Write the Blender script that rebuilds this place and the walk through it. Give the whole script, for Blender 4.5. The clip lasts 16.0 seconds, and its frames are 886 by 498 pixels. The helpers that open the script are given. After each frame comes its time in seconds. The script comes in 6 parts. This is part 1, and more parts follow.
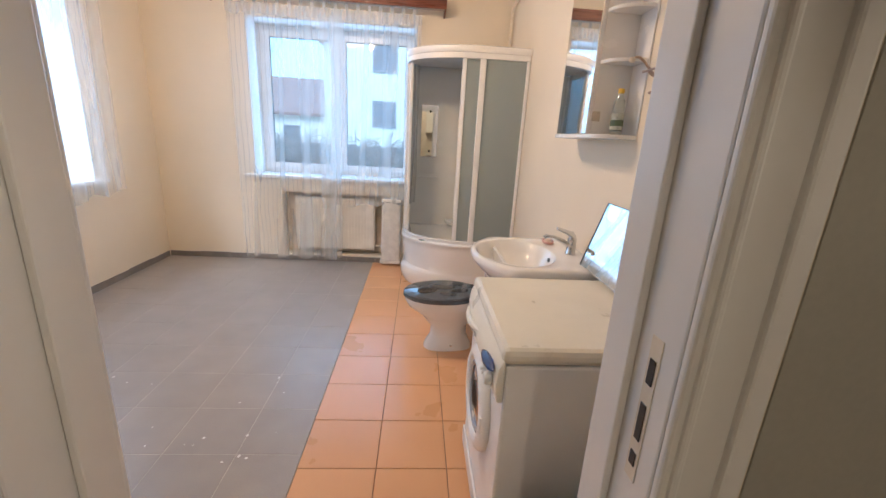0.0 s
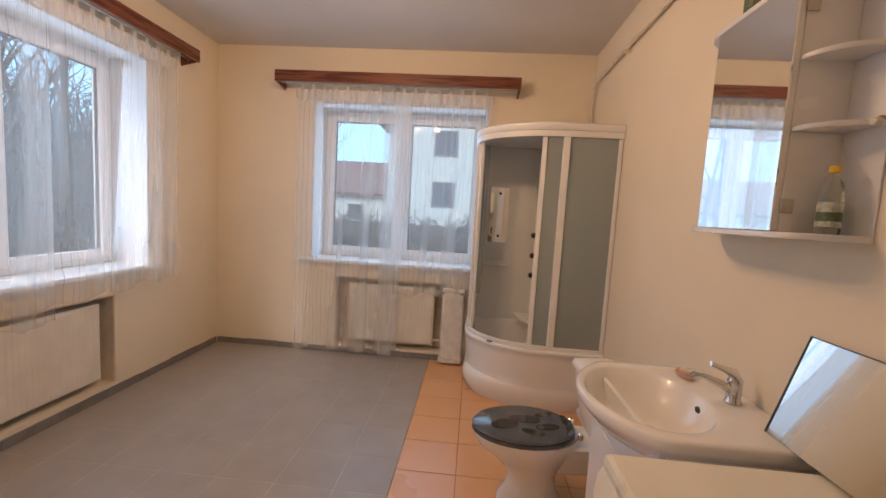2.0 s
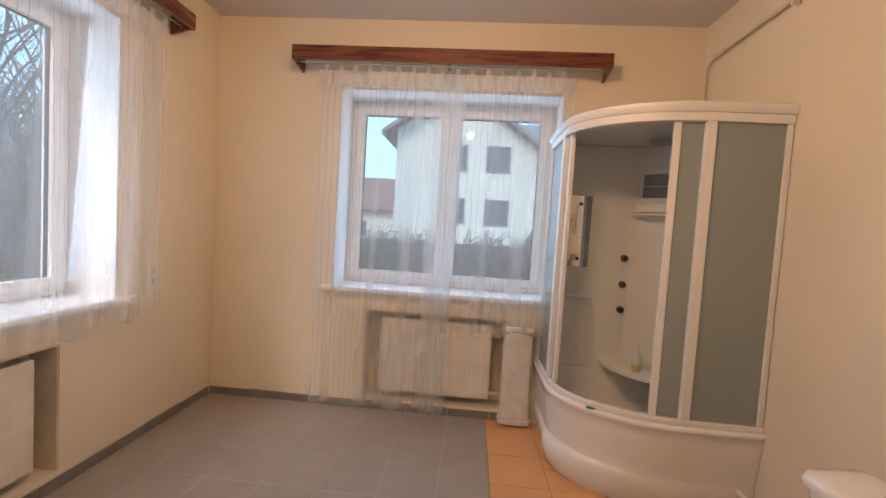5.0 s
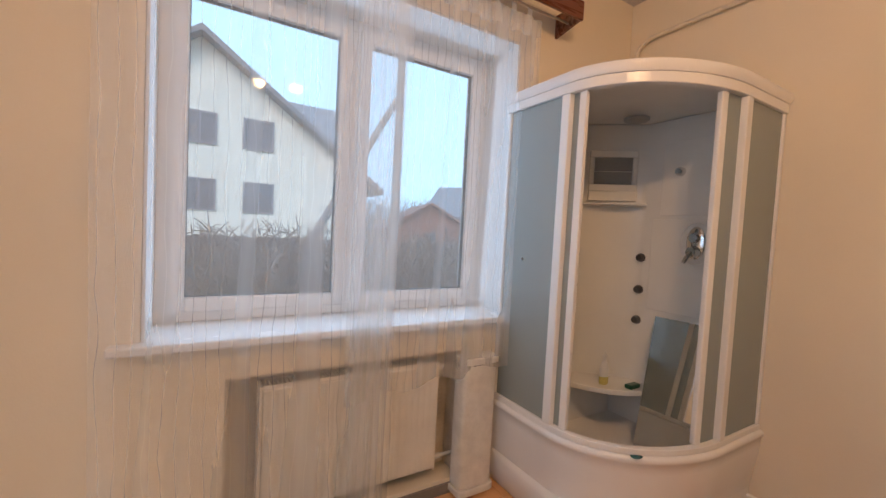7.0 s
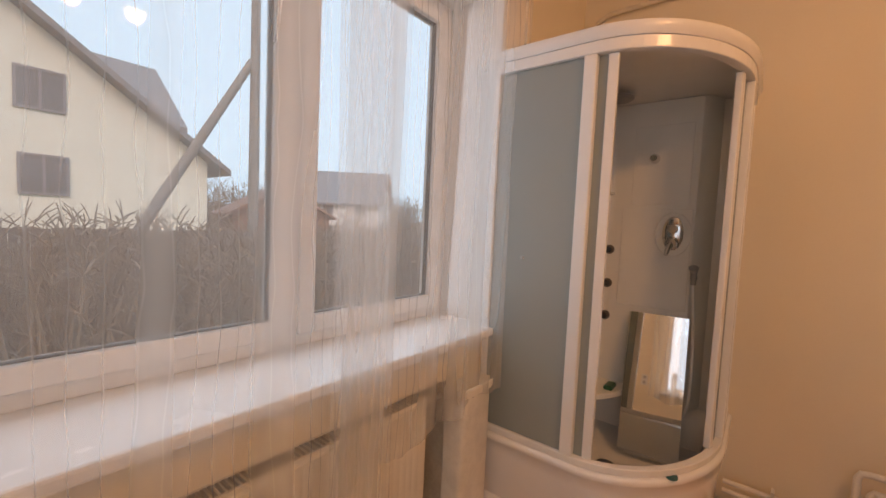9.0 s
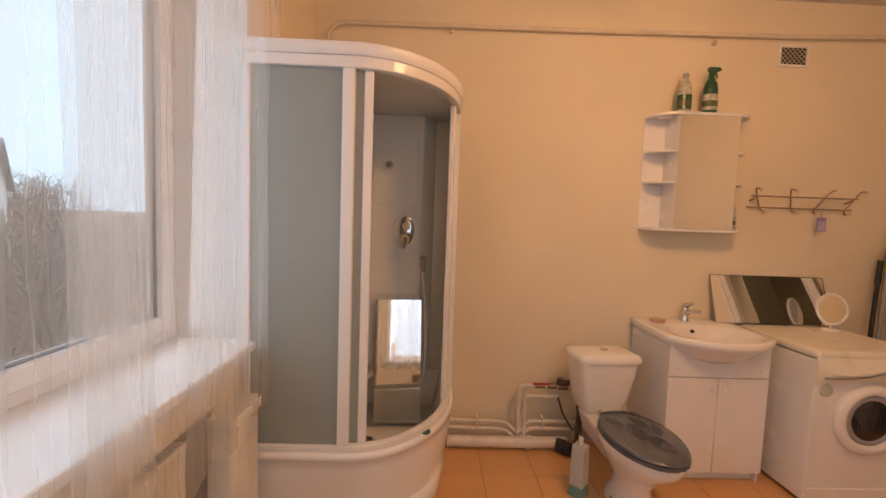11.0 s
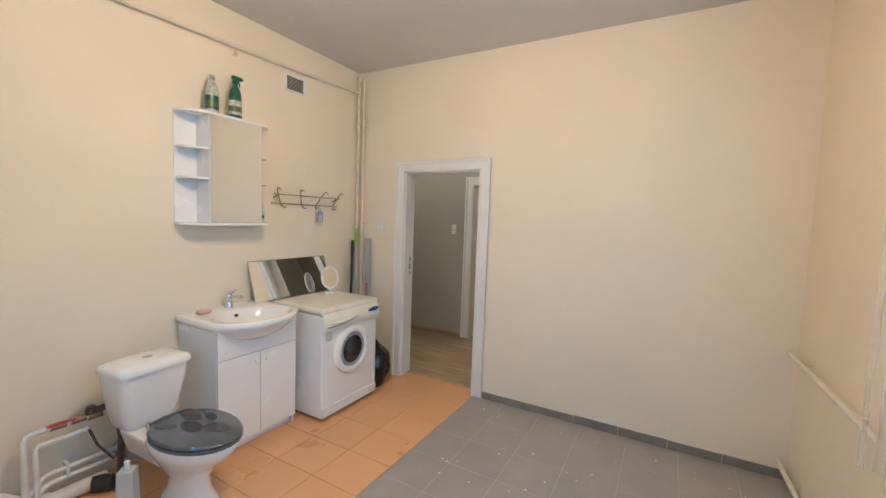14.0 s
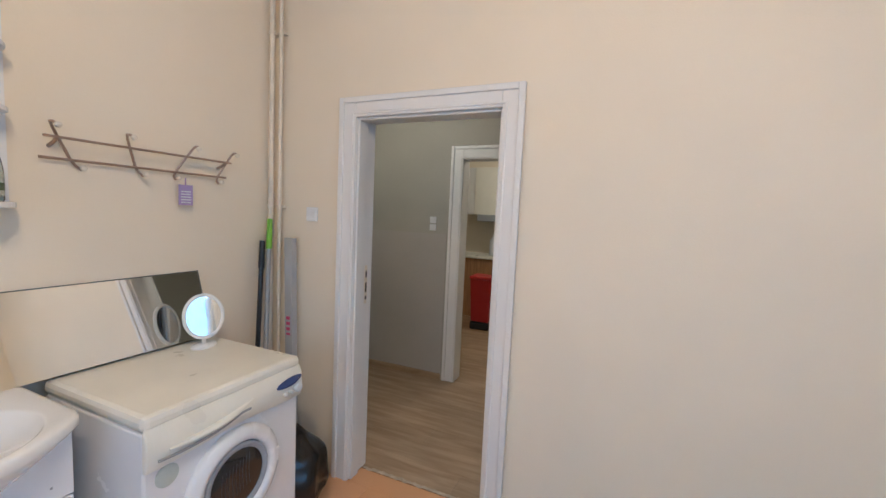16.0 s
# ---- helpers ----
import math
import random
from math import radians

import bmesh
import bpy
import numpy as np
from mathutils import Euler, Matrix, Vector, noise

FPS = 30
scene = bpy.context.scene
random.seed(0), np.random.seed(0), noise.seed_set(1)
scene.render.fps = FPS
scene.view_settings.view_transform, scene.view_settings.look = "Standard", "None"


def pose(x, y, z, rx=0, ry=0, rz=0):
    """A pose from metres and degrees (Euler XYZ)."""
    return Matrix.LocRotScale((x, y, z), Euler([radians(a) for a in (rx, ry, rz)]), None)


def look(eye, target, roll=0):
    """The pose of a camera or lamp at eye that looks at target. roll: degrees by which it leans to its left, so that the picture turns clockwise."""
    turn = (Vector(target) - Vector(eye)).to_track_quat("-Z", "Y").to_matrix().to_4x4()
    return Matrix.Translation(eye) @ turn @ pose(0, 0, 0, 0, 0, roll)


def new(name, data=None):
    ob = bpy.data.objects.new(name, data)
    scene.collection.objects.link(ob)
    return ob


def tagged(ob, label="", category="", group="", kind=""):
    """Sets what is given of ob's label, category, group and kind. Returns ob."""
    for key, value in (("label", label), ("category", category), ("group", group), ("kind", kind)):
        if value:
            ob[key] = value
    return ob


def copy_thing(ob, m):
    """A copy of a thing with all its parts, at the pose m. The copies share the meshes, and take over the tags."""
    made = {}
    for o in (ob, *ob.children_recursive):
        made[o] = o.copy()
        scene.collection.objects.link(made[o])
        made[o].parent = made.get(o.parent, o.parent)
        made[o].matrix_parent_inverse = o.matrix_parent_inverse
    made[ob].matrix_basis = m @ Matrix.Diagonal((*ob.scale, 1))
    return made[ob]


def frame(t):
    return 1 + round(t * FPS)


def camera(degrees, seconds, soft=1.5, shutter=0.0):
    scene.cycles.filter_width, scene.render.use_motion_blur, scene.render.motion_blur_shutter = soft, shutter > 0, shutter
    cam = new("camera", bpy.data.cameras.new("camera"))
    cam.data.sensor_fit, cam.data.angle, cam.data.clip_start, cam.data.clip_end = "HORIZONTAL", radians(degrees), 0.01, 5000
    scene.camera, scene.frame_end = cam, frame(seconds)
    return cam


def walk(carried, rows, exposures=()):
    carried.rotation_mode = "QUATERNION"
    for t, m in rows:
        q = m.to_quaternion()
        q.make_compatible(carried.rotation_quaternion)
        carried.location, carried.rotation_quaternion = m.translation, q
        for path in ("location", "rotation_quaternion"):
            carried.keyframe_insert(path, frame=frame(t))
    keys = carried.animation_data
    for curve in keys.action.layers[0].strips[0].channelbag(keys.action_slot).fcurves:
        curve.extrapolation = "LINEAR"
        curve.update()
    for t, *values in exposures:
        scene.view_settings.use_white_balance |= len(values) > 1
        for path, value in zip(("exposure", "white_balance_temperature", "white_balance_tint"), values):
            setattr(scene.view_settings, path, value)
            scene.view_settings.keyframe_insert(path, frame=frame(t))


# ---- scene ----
cam = camera(95.7, 16.0)
PATH = [
    (0, (0.317, 0.344, 1.394), (0.455, 2.266, 0.858), 3.3),
    (0.5, (0.291, 0.563, 1.41), (0.303, 2.505, 0.933), 3.3),
    (1, (0.267, 0.713, 1.45), (0.189, 2.677, 1.085), 3.3),
    (1.5, (0.26, 0.778, 1.455), (0.147, 2.758, 1.196), 3.4),
    (2, (0.193, 0.895, 1.443), (0.048, 2.881, 1.258), 3.4),
    (2.5, (0.06, 1.065, 1.448), (-0.143, 3.049, 1.305), 3.4),
    (3, (0.011, 1.19, 1.445), (-0.308, 3.16, 1.321), 3.3),
    (3.2, (-0.01, 1.192, 1.422), (-0.356, 3.159, 1.311), 3.3),
    (5.5, (-0.528, 1.988, 1.393), (-0.459, 3.984, 1.297), 3.7),
    (6, (-0.794, 2.287, 1.363), (-0.409, 4.248, 1.293), 3.5),
    (6.5, (-1.048, 2.598, 1.391), (-0.325, 4.461, 1.309), 3.2),
    (7, (-1.197, 2.967, 1.371), (-0.167, 4.679, 1.28), 3.0),
    (7.5, (-1.326, 3.246, 1.374), (-0.08, 4.807, 1.268), 2.9),
    (8, (-1.348, 3.46, 1.376), (0.007, 4.926, 1.257), 2.6),
    (8.2, (-1.329, 3.538, 1.372), (0.059, 4.973, 1.249), 2.6),
    (10.3, (-1.292, 3.895, 1.388), (0.645, 4.381, 1.268), 2.1),
    (10.5, (-1.325, 3.921, 1.392), (0.647, 4.229, 1.271), 2.0),
    (11, (-1.398, 3.925, 1.435), (0.597, 3.875, 1.298), 2.0),
    (11.5, (-1.444, 3.965, 1.454), (0.505, 3.533, 1.324), 2.0),
    (12, (-1.462, 3.992, 1.481), (0.378, 3.218, 1.359), 1.9),
    (12.5, (-1.439, 4.023, 1.502), (0.216, 2.907, 1.382), 1.7),
    (13, (-1.459, 4.026, 1.514), (-0.055, 2.608, 1.387), 1.7),
    (13.5, (-1.51, 3.999, 1.532), (-0.34, 2.383, 1.392), 1.9),
    (14, (-1.535, 3.981, 1.521), (-0.561, 2.24, 1.37), 2.0),
    (14.5, (-1.427, 3.831, 1.495), (-0.57, 2.031, 1.336), 2.3),
    (15, (-1.213, 3.486, 1.456), (-0.407, 1.663, 1.295), 2.3),
    (15.5, (-0.935, 3.086, 1.432), (-0.142, 1.257, 1.274), 2.4),
    (16, (-0.633, 2.603, 1.462), (0.166, 0.777, 1.295), 2.6),
]
EXPOSURES = [
    (0.0, 0.85, 5500, 13), (0.5, 0.52, 6900, 24), (1.5, 0.16, 6850, 22), (3.0, 0.16, 6800, 25), (5.5, 0.25, 7200, 23), (6.0, 0.30, 6500, 19),
    (6.5, 0.22, 6900, 20), (7.0, 0.12, 7450, 27), (7.5, 0.03, 9650, 37), (8.0, -0.17, 9950, 38), (10.5, -0.05, 11000, 37), (11.0, 0.07, 10150, 37), (12.0, 0.41, 8000, 23),
    (12.5, 0.59, 6250, 10), (13.0, 0.65, 5250, 7), (13.5, 0.74, 4650, 6), (14.0, 0.77, 5300, 4), (14.5, 0.71, 5600, 3), (15.0, 0.74, 4850, 8), (15.5, 0.78, 4850, 6),
    (16.0, 0.77, 4900, 6),
]
walk(cam, [(t, look(eye, target, roll)) for t, eye, target, roll in PATH], EXPOSURES)

# ---------------------------------------------------------------- plan (metres)
XW, XE, YN, YS = -2.33, 1.19, 4.68, 0.885     # inner faces of the room
HALL_N, HALL_S = 0.735, -0.60                 # inner faces of the hall
CEIL = 2.90
GROUND = -0.75
DOOR_L, DOOR_R, DOOR_H = -0.135, 0.622, 1.935  # opening from west to east
NW0, NW1, NWB, NWT = -1.375, 0.262, 0.925, 2.405   # north window opening
WW0, WW1, WWB, WWT = 2.19, 3.825, 0.905, 2.445     # west window opening
LAMP = (-0.61, 2.82)

# ---------------------------------------------------------------- world and light
world = bpy.data.worlds.new("overcast_sky")
scene.world = world
world.use_nodes = True
wn = world.node_tree.nodes
bg = wn["Background"]
sky = wn.new("ShaderNodeTexSky")
sky.sky_type = "NISHITA"
sky.sun_disc = False
sky.sun_elevation, sky.sun_rotation = radians(32), radians(215)
sky.air_density, sky.dust_density = 1.0, 6.0
pale = wn.new("ShaderNodeMix")
pale.data_type = "RGBA"
pale.inputs[0].default_value = 0.75
pale.inputs[7].default_value = (5.0, 11.6, 17.8, 1)
world.node_tree.links.new(sky.outputs[0], pale.inputs[6])
world.node_tree.links.new(pale.outputs[2], bg.inputs[0])
bg.inputs[1].default_value = 0.13


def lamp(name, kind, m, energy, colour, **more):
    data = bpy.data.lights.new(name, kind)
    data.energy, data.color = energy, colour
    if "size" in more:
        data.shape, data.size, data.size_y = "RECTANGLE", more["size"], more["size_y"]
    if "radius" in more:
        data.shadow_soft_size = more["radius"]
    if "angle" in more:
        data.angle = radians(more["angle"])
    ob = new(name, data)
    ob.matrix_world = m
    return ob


lamp("sun", "SUN", look((0, 0, 20), (9, 13, 7)), 1.1, (1.0, 0.98, 0.95), angle=20)
# Area lamps added inside the window openings, where they strengthen the sky's light.
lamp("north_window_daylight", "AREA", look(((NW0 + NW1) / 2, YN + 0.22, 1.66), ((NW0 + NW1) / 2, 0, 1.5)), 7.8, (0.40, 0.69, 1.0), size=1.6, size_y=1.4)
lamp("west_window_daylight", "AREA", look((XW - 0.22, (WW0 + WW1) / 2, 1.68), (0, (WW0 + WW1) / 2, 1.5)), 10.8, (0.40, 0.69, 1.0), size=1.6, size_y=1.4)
for bx, by in ((LAMP[0] - 0.16, LAMP[1] - 0.03), (LAMP[0] + 0.16, LAMP[1] + 0.03)):
    lamp("ceiling_bulb_light", "POINT", pose(bx, by, 2.668), 23.0, (1.0, 0.645, 0.335), radius=0.05)
# Unseen hall lamp; its place and power are guessed to light the hall.
lamp("guessed_hall_light", "POINT", pose(1.15, 0.6, 2.40), 10.5, (1.0, 0.80, 0.55), radius=0.06)
lamp("kitchen_bulb_light", "POINT", pose(0.2, -2.0, 2.35), 20, (1.0, 0.78, 0.5), radius=0.06)

# ---------------------------------------------------------------- materials


def link(tree, a, b):
    tree.links.new(a, b)


def material(name, base, rough=0.5, metal=0.0, vary=0.08, scale=3.0, fine=90.0, bump=0.08, second=None, gloss_vary=0.08, spec=0.5, coat=0.0, each=0.0, dist=0.002):
    """A painted or solid surface: broad tone variation, fine grain in tone, gloss and relief."""
    m = bpy.data.materials.new(name)
    m.use_nodes = True
    t = m.node_tree
    n = t.nodes
    p = n["Principled BSDF"]
    co = n.new("ShaderNodeTexCoord")
    big, small = n.new("ShaderNodeTexNoise"), n.new("ShaderNodeTexNoise")
    big.inputs["Scale"].default_value, big.inputs["Detail"].default_value = scale, 5
    small.inputs["Scale"].default_value, small.inputs["Detail"].default_value = fine, 3
    link(t, co.outputs["Object"], big.inputs["Vector"])
    link(t, co.outputs["Object"], small.inputs["Vector"])
    if each:
        where, shift = n.new("ShaderNodeObjectInfo"), n.new("ShaderNodeVectorMath")
        link(t, co.outputs["Object"], shift.inputs[0])
        link(t, where.outputs["Location"], shift.inputs[1])
        link(t, shift.outputs[0], big.inputs["Vector"])
        link(t, shift.outputs[0], small.inputs["Vector"])
    ramp = n.new("ShaderNodeValToRGB")
    ramp.color_ramp.elements[0].position, ramp.color_ramp.elements[1].position = 0.32, 0.68
    dark = second or tuple(c * (1 - vary) for c in base)
    ramp.color_ramp.elements[0].color = (*dark, 1)
    ramp.color_ramp.elements[1].color = (*(min(1, c * (1 + 0.5 * vary)) for c in base), 1)
    link(t, big.outputs[0], ramp.inputs[0])
    grain = n.new("ShaderNodeMix")
    grain.data_type, grain.blend_type = "RGBA", "OVERLAY"
    grain.inputs[0].default_value = min(1.0, vary * 1.2)
    link(t, ramp.outputs[0], grain.inputs[6])
    link(t, small.outputs[0], grain.inputs[7])
    out = grain.outputs[2]
    if each:
        info, hsv, rng = n.new("ShaderNodeObjectInfo"), n.new("ShaderNodeHueSaturation"), n.new("ShaderNodeMapRange")
        rng.inputs[3].default_value, rng.inputs[4].default_value = 1 - each, 1 + each
        link(t, info.outputs["Random"], rng.inputs[0])
        link(t, rng.outputs[0], hsv.inputs["Value"])
        link(t, out, hsv.inputs["Color"])
        out = hsv.outputs[0]
    link(t, out, p.inputs["Base Color"])
    gl = n.new("ShaderNodeMapRange")
    gl.inputs[3].default_value, gl.inputs[4].default_value = max(0.02, rough - gloss_vary), min(1, rough + gloss_vary)
    link(t, big.outputs[0], gl.inputs[0])
    link(t, gl.outputs[0], p.inputs["Roughness"])
    p.inputs["Metallic"].default_value = metal
    p.inputs["Specular IOR Level"].default_value = spec
    p.inputs["Coat Weight"].default_value = coat
    if bump:
        b = n.new("ShaderNodeBump")
        b.inputs["Strength"].default_value, b.inputs["Distance"].default_value = bump, dist
        link(t, small.outputs[0], b.inputs["Height"])
        link(t, b.outputs[0], p.inputs["Normal"])
    return m


def wood(name, light, dark, axis, rough=0.4, scale=3.0, stretch=14.0, each=0.0, coat=0.0):
    """Grain that runs along one axis (0 x, 1 y, 2 z)."""
    m = material(name, light, rough, each=each, coat=coat, bump=0.05)
    t = m.node_tree
    n = t.nodes
    co = [q for q in n if q.type == "TEX_COORD"][0]
    mp = n.new("ShaderNodeMapping")
    s = [stretch] * 3
    s[axis] = 1.0
    mp.inputs["Scale"].default_value = s
    moved = [q for q in n if q.type == "VECT_MATH"]
    link(t, moved[0].outputs[0] if moved else co.outputs["Object"], mp.inputs[0])
    for q in n:
        if q.type == "TEX_NOISE":
            link(t, mp.outputs[0], q.inputs["Vector"])
            q.inputs["Scale"].default_value = scale if q.inputs["Scale"].default_value < 20 else scale * 6
            q.inputs["Distortion"].default_value = 0.6
        if q.type == "VALTORGB":
            q.color_ramp.elements[0].color = (*dark, 1)
    return m


def glass(name, colour, rough=0.0, ior=1.45):
    m = bpy.data.materials.new(name)
    m.use_nodes = True
    p = m.node_tree.nodes["Principled BSDF"]
    p.inputs["Base Color"].default_value = (*colour, 1)
    p.inputs["Roughness"].default_value = rough
    p.inputs["Transmission Weight"].default_value = 1
    p.inputs["IOR"].default_value = ior
    return m


def frosted(name, colour, clear):
    """Patterned shower glass: part clear, part milky with a gloss on it."""
    m = bpy.data.materials.new(name)
    m.use_nodes = True
    t = m.node_tree
    n = t.nodes
    p = n["Principled BSDF"]
    p.inputs["Base Color"].default_value = (*colour, 1)
    p.inputs["Roughness"].default_value = 0.16
    noise_tex = n.new("ShaderNodeTexNoise")
    noise_tex.inputs["Scale"].default_value = 260
    b = n.new("ShaderNodeBump")
    b.inputs["Strength"].default_value, b.inputs["Distance"].default_value = 0.25, 0.001
    link(t, noise_tex.outputs[0], b.inputs["Height"])
    link(t, b.outputs[0], p.inputs["Normal"])
    tr = n.new("ShaderNodeBsdfTransparent")
    tr.inputs[0].default_value = (0.86, 0.92, 0.92, 1)
    mix = n.new("ShaderNodeMixShader")
    mix.inputs[0].default_value = 1 - clear
    link(t, tr.outputs[0], mix.inputs[1])
    link(t, p.outputs[0], mix.inputs[2])
    link(t, mix.outputs[0], n["Material Output"].inputs[0])
    return m


def gauze(name, cover, gathers):
    """Sheer curtain cloth: woven vertical lines, and bands where the cloth is gathered more densely."""
    m = bpy.data.materials.new(name)
    m.use_nodes = True
    t = m.node_tree
    n = t.nodes
    n.remove(n["Principled BSDF"])
    co, sep = n.new("ShaderNodeTexCoord"), n.new("ShaderNodeSeparateXYZ")
    link(t, co.outputs["UV"], sep.inputs[0])
    wave = n.new("ShaderNodeMath")
    wave.operation = "PINGPONG"
    wave.inputs[1].default_value = 0.0225
    sway_map, sway, bend, shift = n.new("ShaderNodeMapping"), n.new("ShaderNodeTexNoise"), n.new("ShaderNodeMapRange"), n.new("ShaderNodeMath")
    sway_map.inputs["Scale"].default_value = (5.0, 7.0, 1.0)
    link(t, co.outputs["UV"], sway_map.inputs["Vector"])
    sway.inputs["Scale"].default_value, sway.inputs["Detail"].default_value = 1.0, 2.0
    link(t, sway_map.outputs[0], sway.inputs["Vector"])
    bend.inputs[3].default_value, bend.inputs[4].default_value = -0.03, 0.03
    link(t, sway.outputs[0], bend.inputs[0])
    link(t, sep.outputs[0], shift.inputs[0])
    link(t, bend.outputs[0], shift.inputs[1])
    link(t, shift.outputs[0], wave.inputs[0])
    line = n.new("ShaderNodeMapRange")
    line.inputs[1].default_value, line.inputs[2].default_value = 0.0203, 0.0220
    line.inputs[3].default_value, line.inputs[4].default_value = 0.0, 0.05
    link(t, wave.outputs[0], line.inputs[0])
    stretch = n.new("ShaderNodeMapping")
    stretch.inputs["Scale"].default_value = (7.5, 0.7, 1.0)
    link(t, co.outputs["UV"], stretch.inputs["Vector"])
    band = n.new("ShaderNodeTexNoise")
    band.inputs["Scale"].default_value, band.inputs["Detail"].default_value = 1.0, 1.0
    link(t, stretch.outputs[0], band.inputs["Vector"])
    rng = n.new("ShaderNodeMapRange")
    rng.interpolation_type = "SMOOTHSTEP"
    rng.inputs[1].default_value, rng.inputs[2].default_value = 0.47, 0.66
    rng.inputs[3].default_value, rng.inputs[4].default_value = cover, cover + gathers
    link(t, band.outputs[0], rng.inputs[0])
    add = n.new("ShaderNodeMath")
    crease_map, crease, fine = n.new("ShaderNodeMapping"), n.new("ShaderNodeTexNoise"), n.new("ShaderNodeMapRange")
    crease_map.inputs["Scale"].default_value = (38.0, 9.0, 1.0)
    link(t, co.outputs["UV"], crease_map.inputs["Vector"])
    crease.inputs["Scale"].default_value, crease.inputs["Detail"].default_value, crease.inputs["Distortion"].default_value = 1.0, 3.0, 1.6
    link(t, crease_map.outputs[0], crease.inputs["Vector"])
    fine.inputs[1].default_value, fine.inputs[2].default_value = 0.35, 0.70
    fine.inputs[3].default_value, fine.inputs[4].default_value = -0.003, 0.004
    link(t, crease.outputs[0], fine.inputs[0])
    both = n.new("ShaderNodeMath")
    link(t, line.outputs[0], both.inputs[0])
    link(t, fine.outputs[0], both.inputs[1])
    link(t, both.outputs[0], add.inputs[0])
    link(t, rng.outputs[0], add.inputs[1])
    d, tl, tr = n.new("ShaderNodeBsdfDiffuse"), n.new("ShaderNodeBsdfTranslucent"), n.new("ShaderNodeBsdfTransparent")
    d.inputs[0].default_value = tl.inputs[0].default_value = (0.83, 0.83, 0.81, 1)
    cloth, mix = n.new("ShaderNodeMixShader"), n.new("ShaderNodeMixShader")
    cloth.inputs[0].default_value = 0.45
    link(t, d.outputs[0], cloth.inputs[1])
    link(t, tl.outputs[0], cloth.inputs[2])
    link(t, add.outputs[0], mix.inputs[0])
    link(t, tr.outputs[0], mix.inputs[1])
    link(t, cloth.outputs[0], mix.inputs[2])
    link(t, mix.outputs[0], n["Material Output"].inputs[0])
    return m


def glow(name, colour, strength):
    m = bpy.data.materials.new(name)
    m.use_nodes = True
    p = m.node_tree.nodes["Principled BSDF"]
    p.inputs["Emission Color"].default_value = (*colour, 1)
    p.inputs["Emission Strength"].default_value = strength
    return m


WALL = material("cream_wall_paint", (0.83, 0.742, 0.592), 0.7, vary=0.035, scale=1.6, fine=140, bump=0.22)
CEILING = material("ceiling_whitewash", (0.66, 0.63, 0.60), 0.85, vary=0.04, scale=1.5, fine=100, bump=0.15)
REVEAL = material("white_reveal_paint", (0.80, 0.80, 0.78), 0.55, vary=0.04, fine=100, bump=0.1)
NICHE = material("aged_niche_paint", (0.70, 0.62, 0.50), 0.7, vary=0.2, scale=7, fine=80, bump=0.25)
WHITE = material("white_gloss_paint", (0.80, 0.79, 0.77), 0.32, vary=0.025, scale=2.5, fine=60, bump=0.03)
PVC = material("white_pvc", (0.83, 0.83, 0.82), 0.28, vary=0.02, scale=4, bump=0.0)
SILL = material("white_sill_laminate", (0.82, 0.82, 0.80), 0.25, vary=0.04, scale=6, bump=0.02)
ENAMEL = material("white_enamel", (0.86, 0.86, 0.86), 0.25, vary=0.03, scale=5, bump=0.02)
YELLOWED = material("yellowed_white_plastic", (0.84, 0.81, 0.71), 0.3, vary=0.05, scale=5, bump=0.03)
RADIATOR = material("cream_radiator_enamel", (0.82, 0.78, 0.69), 0.4, vary=0.08, scale=6, bump=0.04)
CERAMIC = material("white_glazed_ceramic", (0.88, 0.87, 0.85), 0.08, vary=0.02, scale=4, bump=0.0, coat=0.4, gloss_vary=0.03)
ACRYLIC = material("white_acrylic", (0.87, 0.88, 0.88), 0.15, vary=0.03, scale=4, bump=0.0, coat=0.3, gloss_vary=0.04)
FRAME = material("white_aluminium_frame", (0.86, 0.86, 0.85), 0.22, vary=0.03, scale=5, bump=0.0)
CHROME = material("chrome", (0.72, 0.72, 0.72), 0.12, 1.0, vary=0.05, bump=0.0)
STEEL = material("dull_brushed_steel", (0.50, 0.46, 0.41), 0.32, 1.0, vary=0.12, scale=12, bump=0.05)
MIRROR = material("silvered_mirror", (0.86, 0.87, 0.86), 0.03, 1.0, vary=0.01, bump=0.0, gloss_vary=0.01)
GREY_TILE = material("grey_stoneware_tile", (0.365, 0.34, 0.318), 0.34, vary=0.07, scale=5, fine=180, bump=0.15, each=0.014, gloss_vary=0.03)
ORANGE_TILE = material("terracotta_glazed_tile", (0.74, 0.41, 0.20), 0.28, vary=0.03, scale=3, fine=120, bump=0.06, each=0.02, gloss_vary=0.02)
GROUT = material("pale_grout", (0.54, 0.51, 0.47), 0.9, vary=0.15, scale=10, bump=0.3)
BASE_TILE = material("grey_skirting_tile", (0.235, 0.215, 0.20), 0.42, vary=0.14, scale=9, bump=0.15, each=0.05)
PELMET = wood("red_brown_varnished_wood", (0.22, 0.062, 0.022), (0.10, 0.024, 0.010), 0, 0.28, coat=0.3)
PELMET_Y = wood("red_brown_varnished_wood_lengthwise", (0.22, 0.062, 0.022), (0.10, 0.024, 0.010), 1, 0.28, coat=0.3)
LAMINATE = wood("oak_laminate", (0.42, 0.31, 0.20), (0.27, 0.185, 0.11), 0, 0.42, scale=2.2, stretch=9, each=0.07)
HALL_PAINT = material("grey_hall_paint", (0.40, 0.385, 0.33), 0.55, vary=0.06, scale=2, bump=0.12)
HALL_LOW = material("grey_oil_paint_dado", (0.42, 0.40, 0.37), 0.35, vary=0.05, scale=2, bump=0.1)
PIPE = material("cream_painted_pipe", (0.76, 0.69, 0.57), 0.4, vary=0.1, scale=14, bump=0.1)
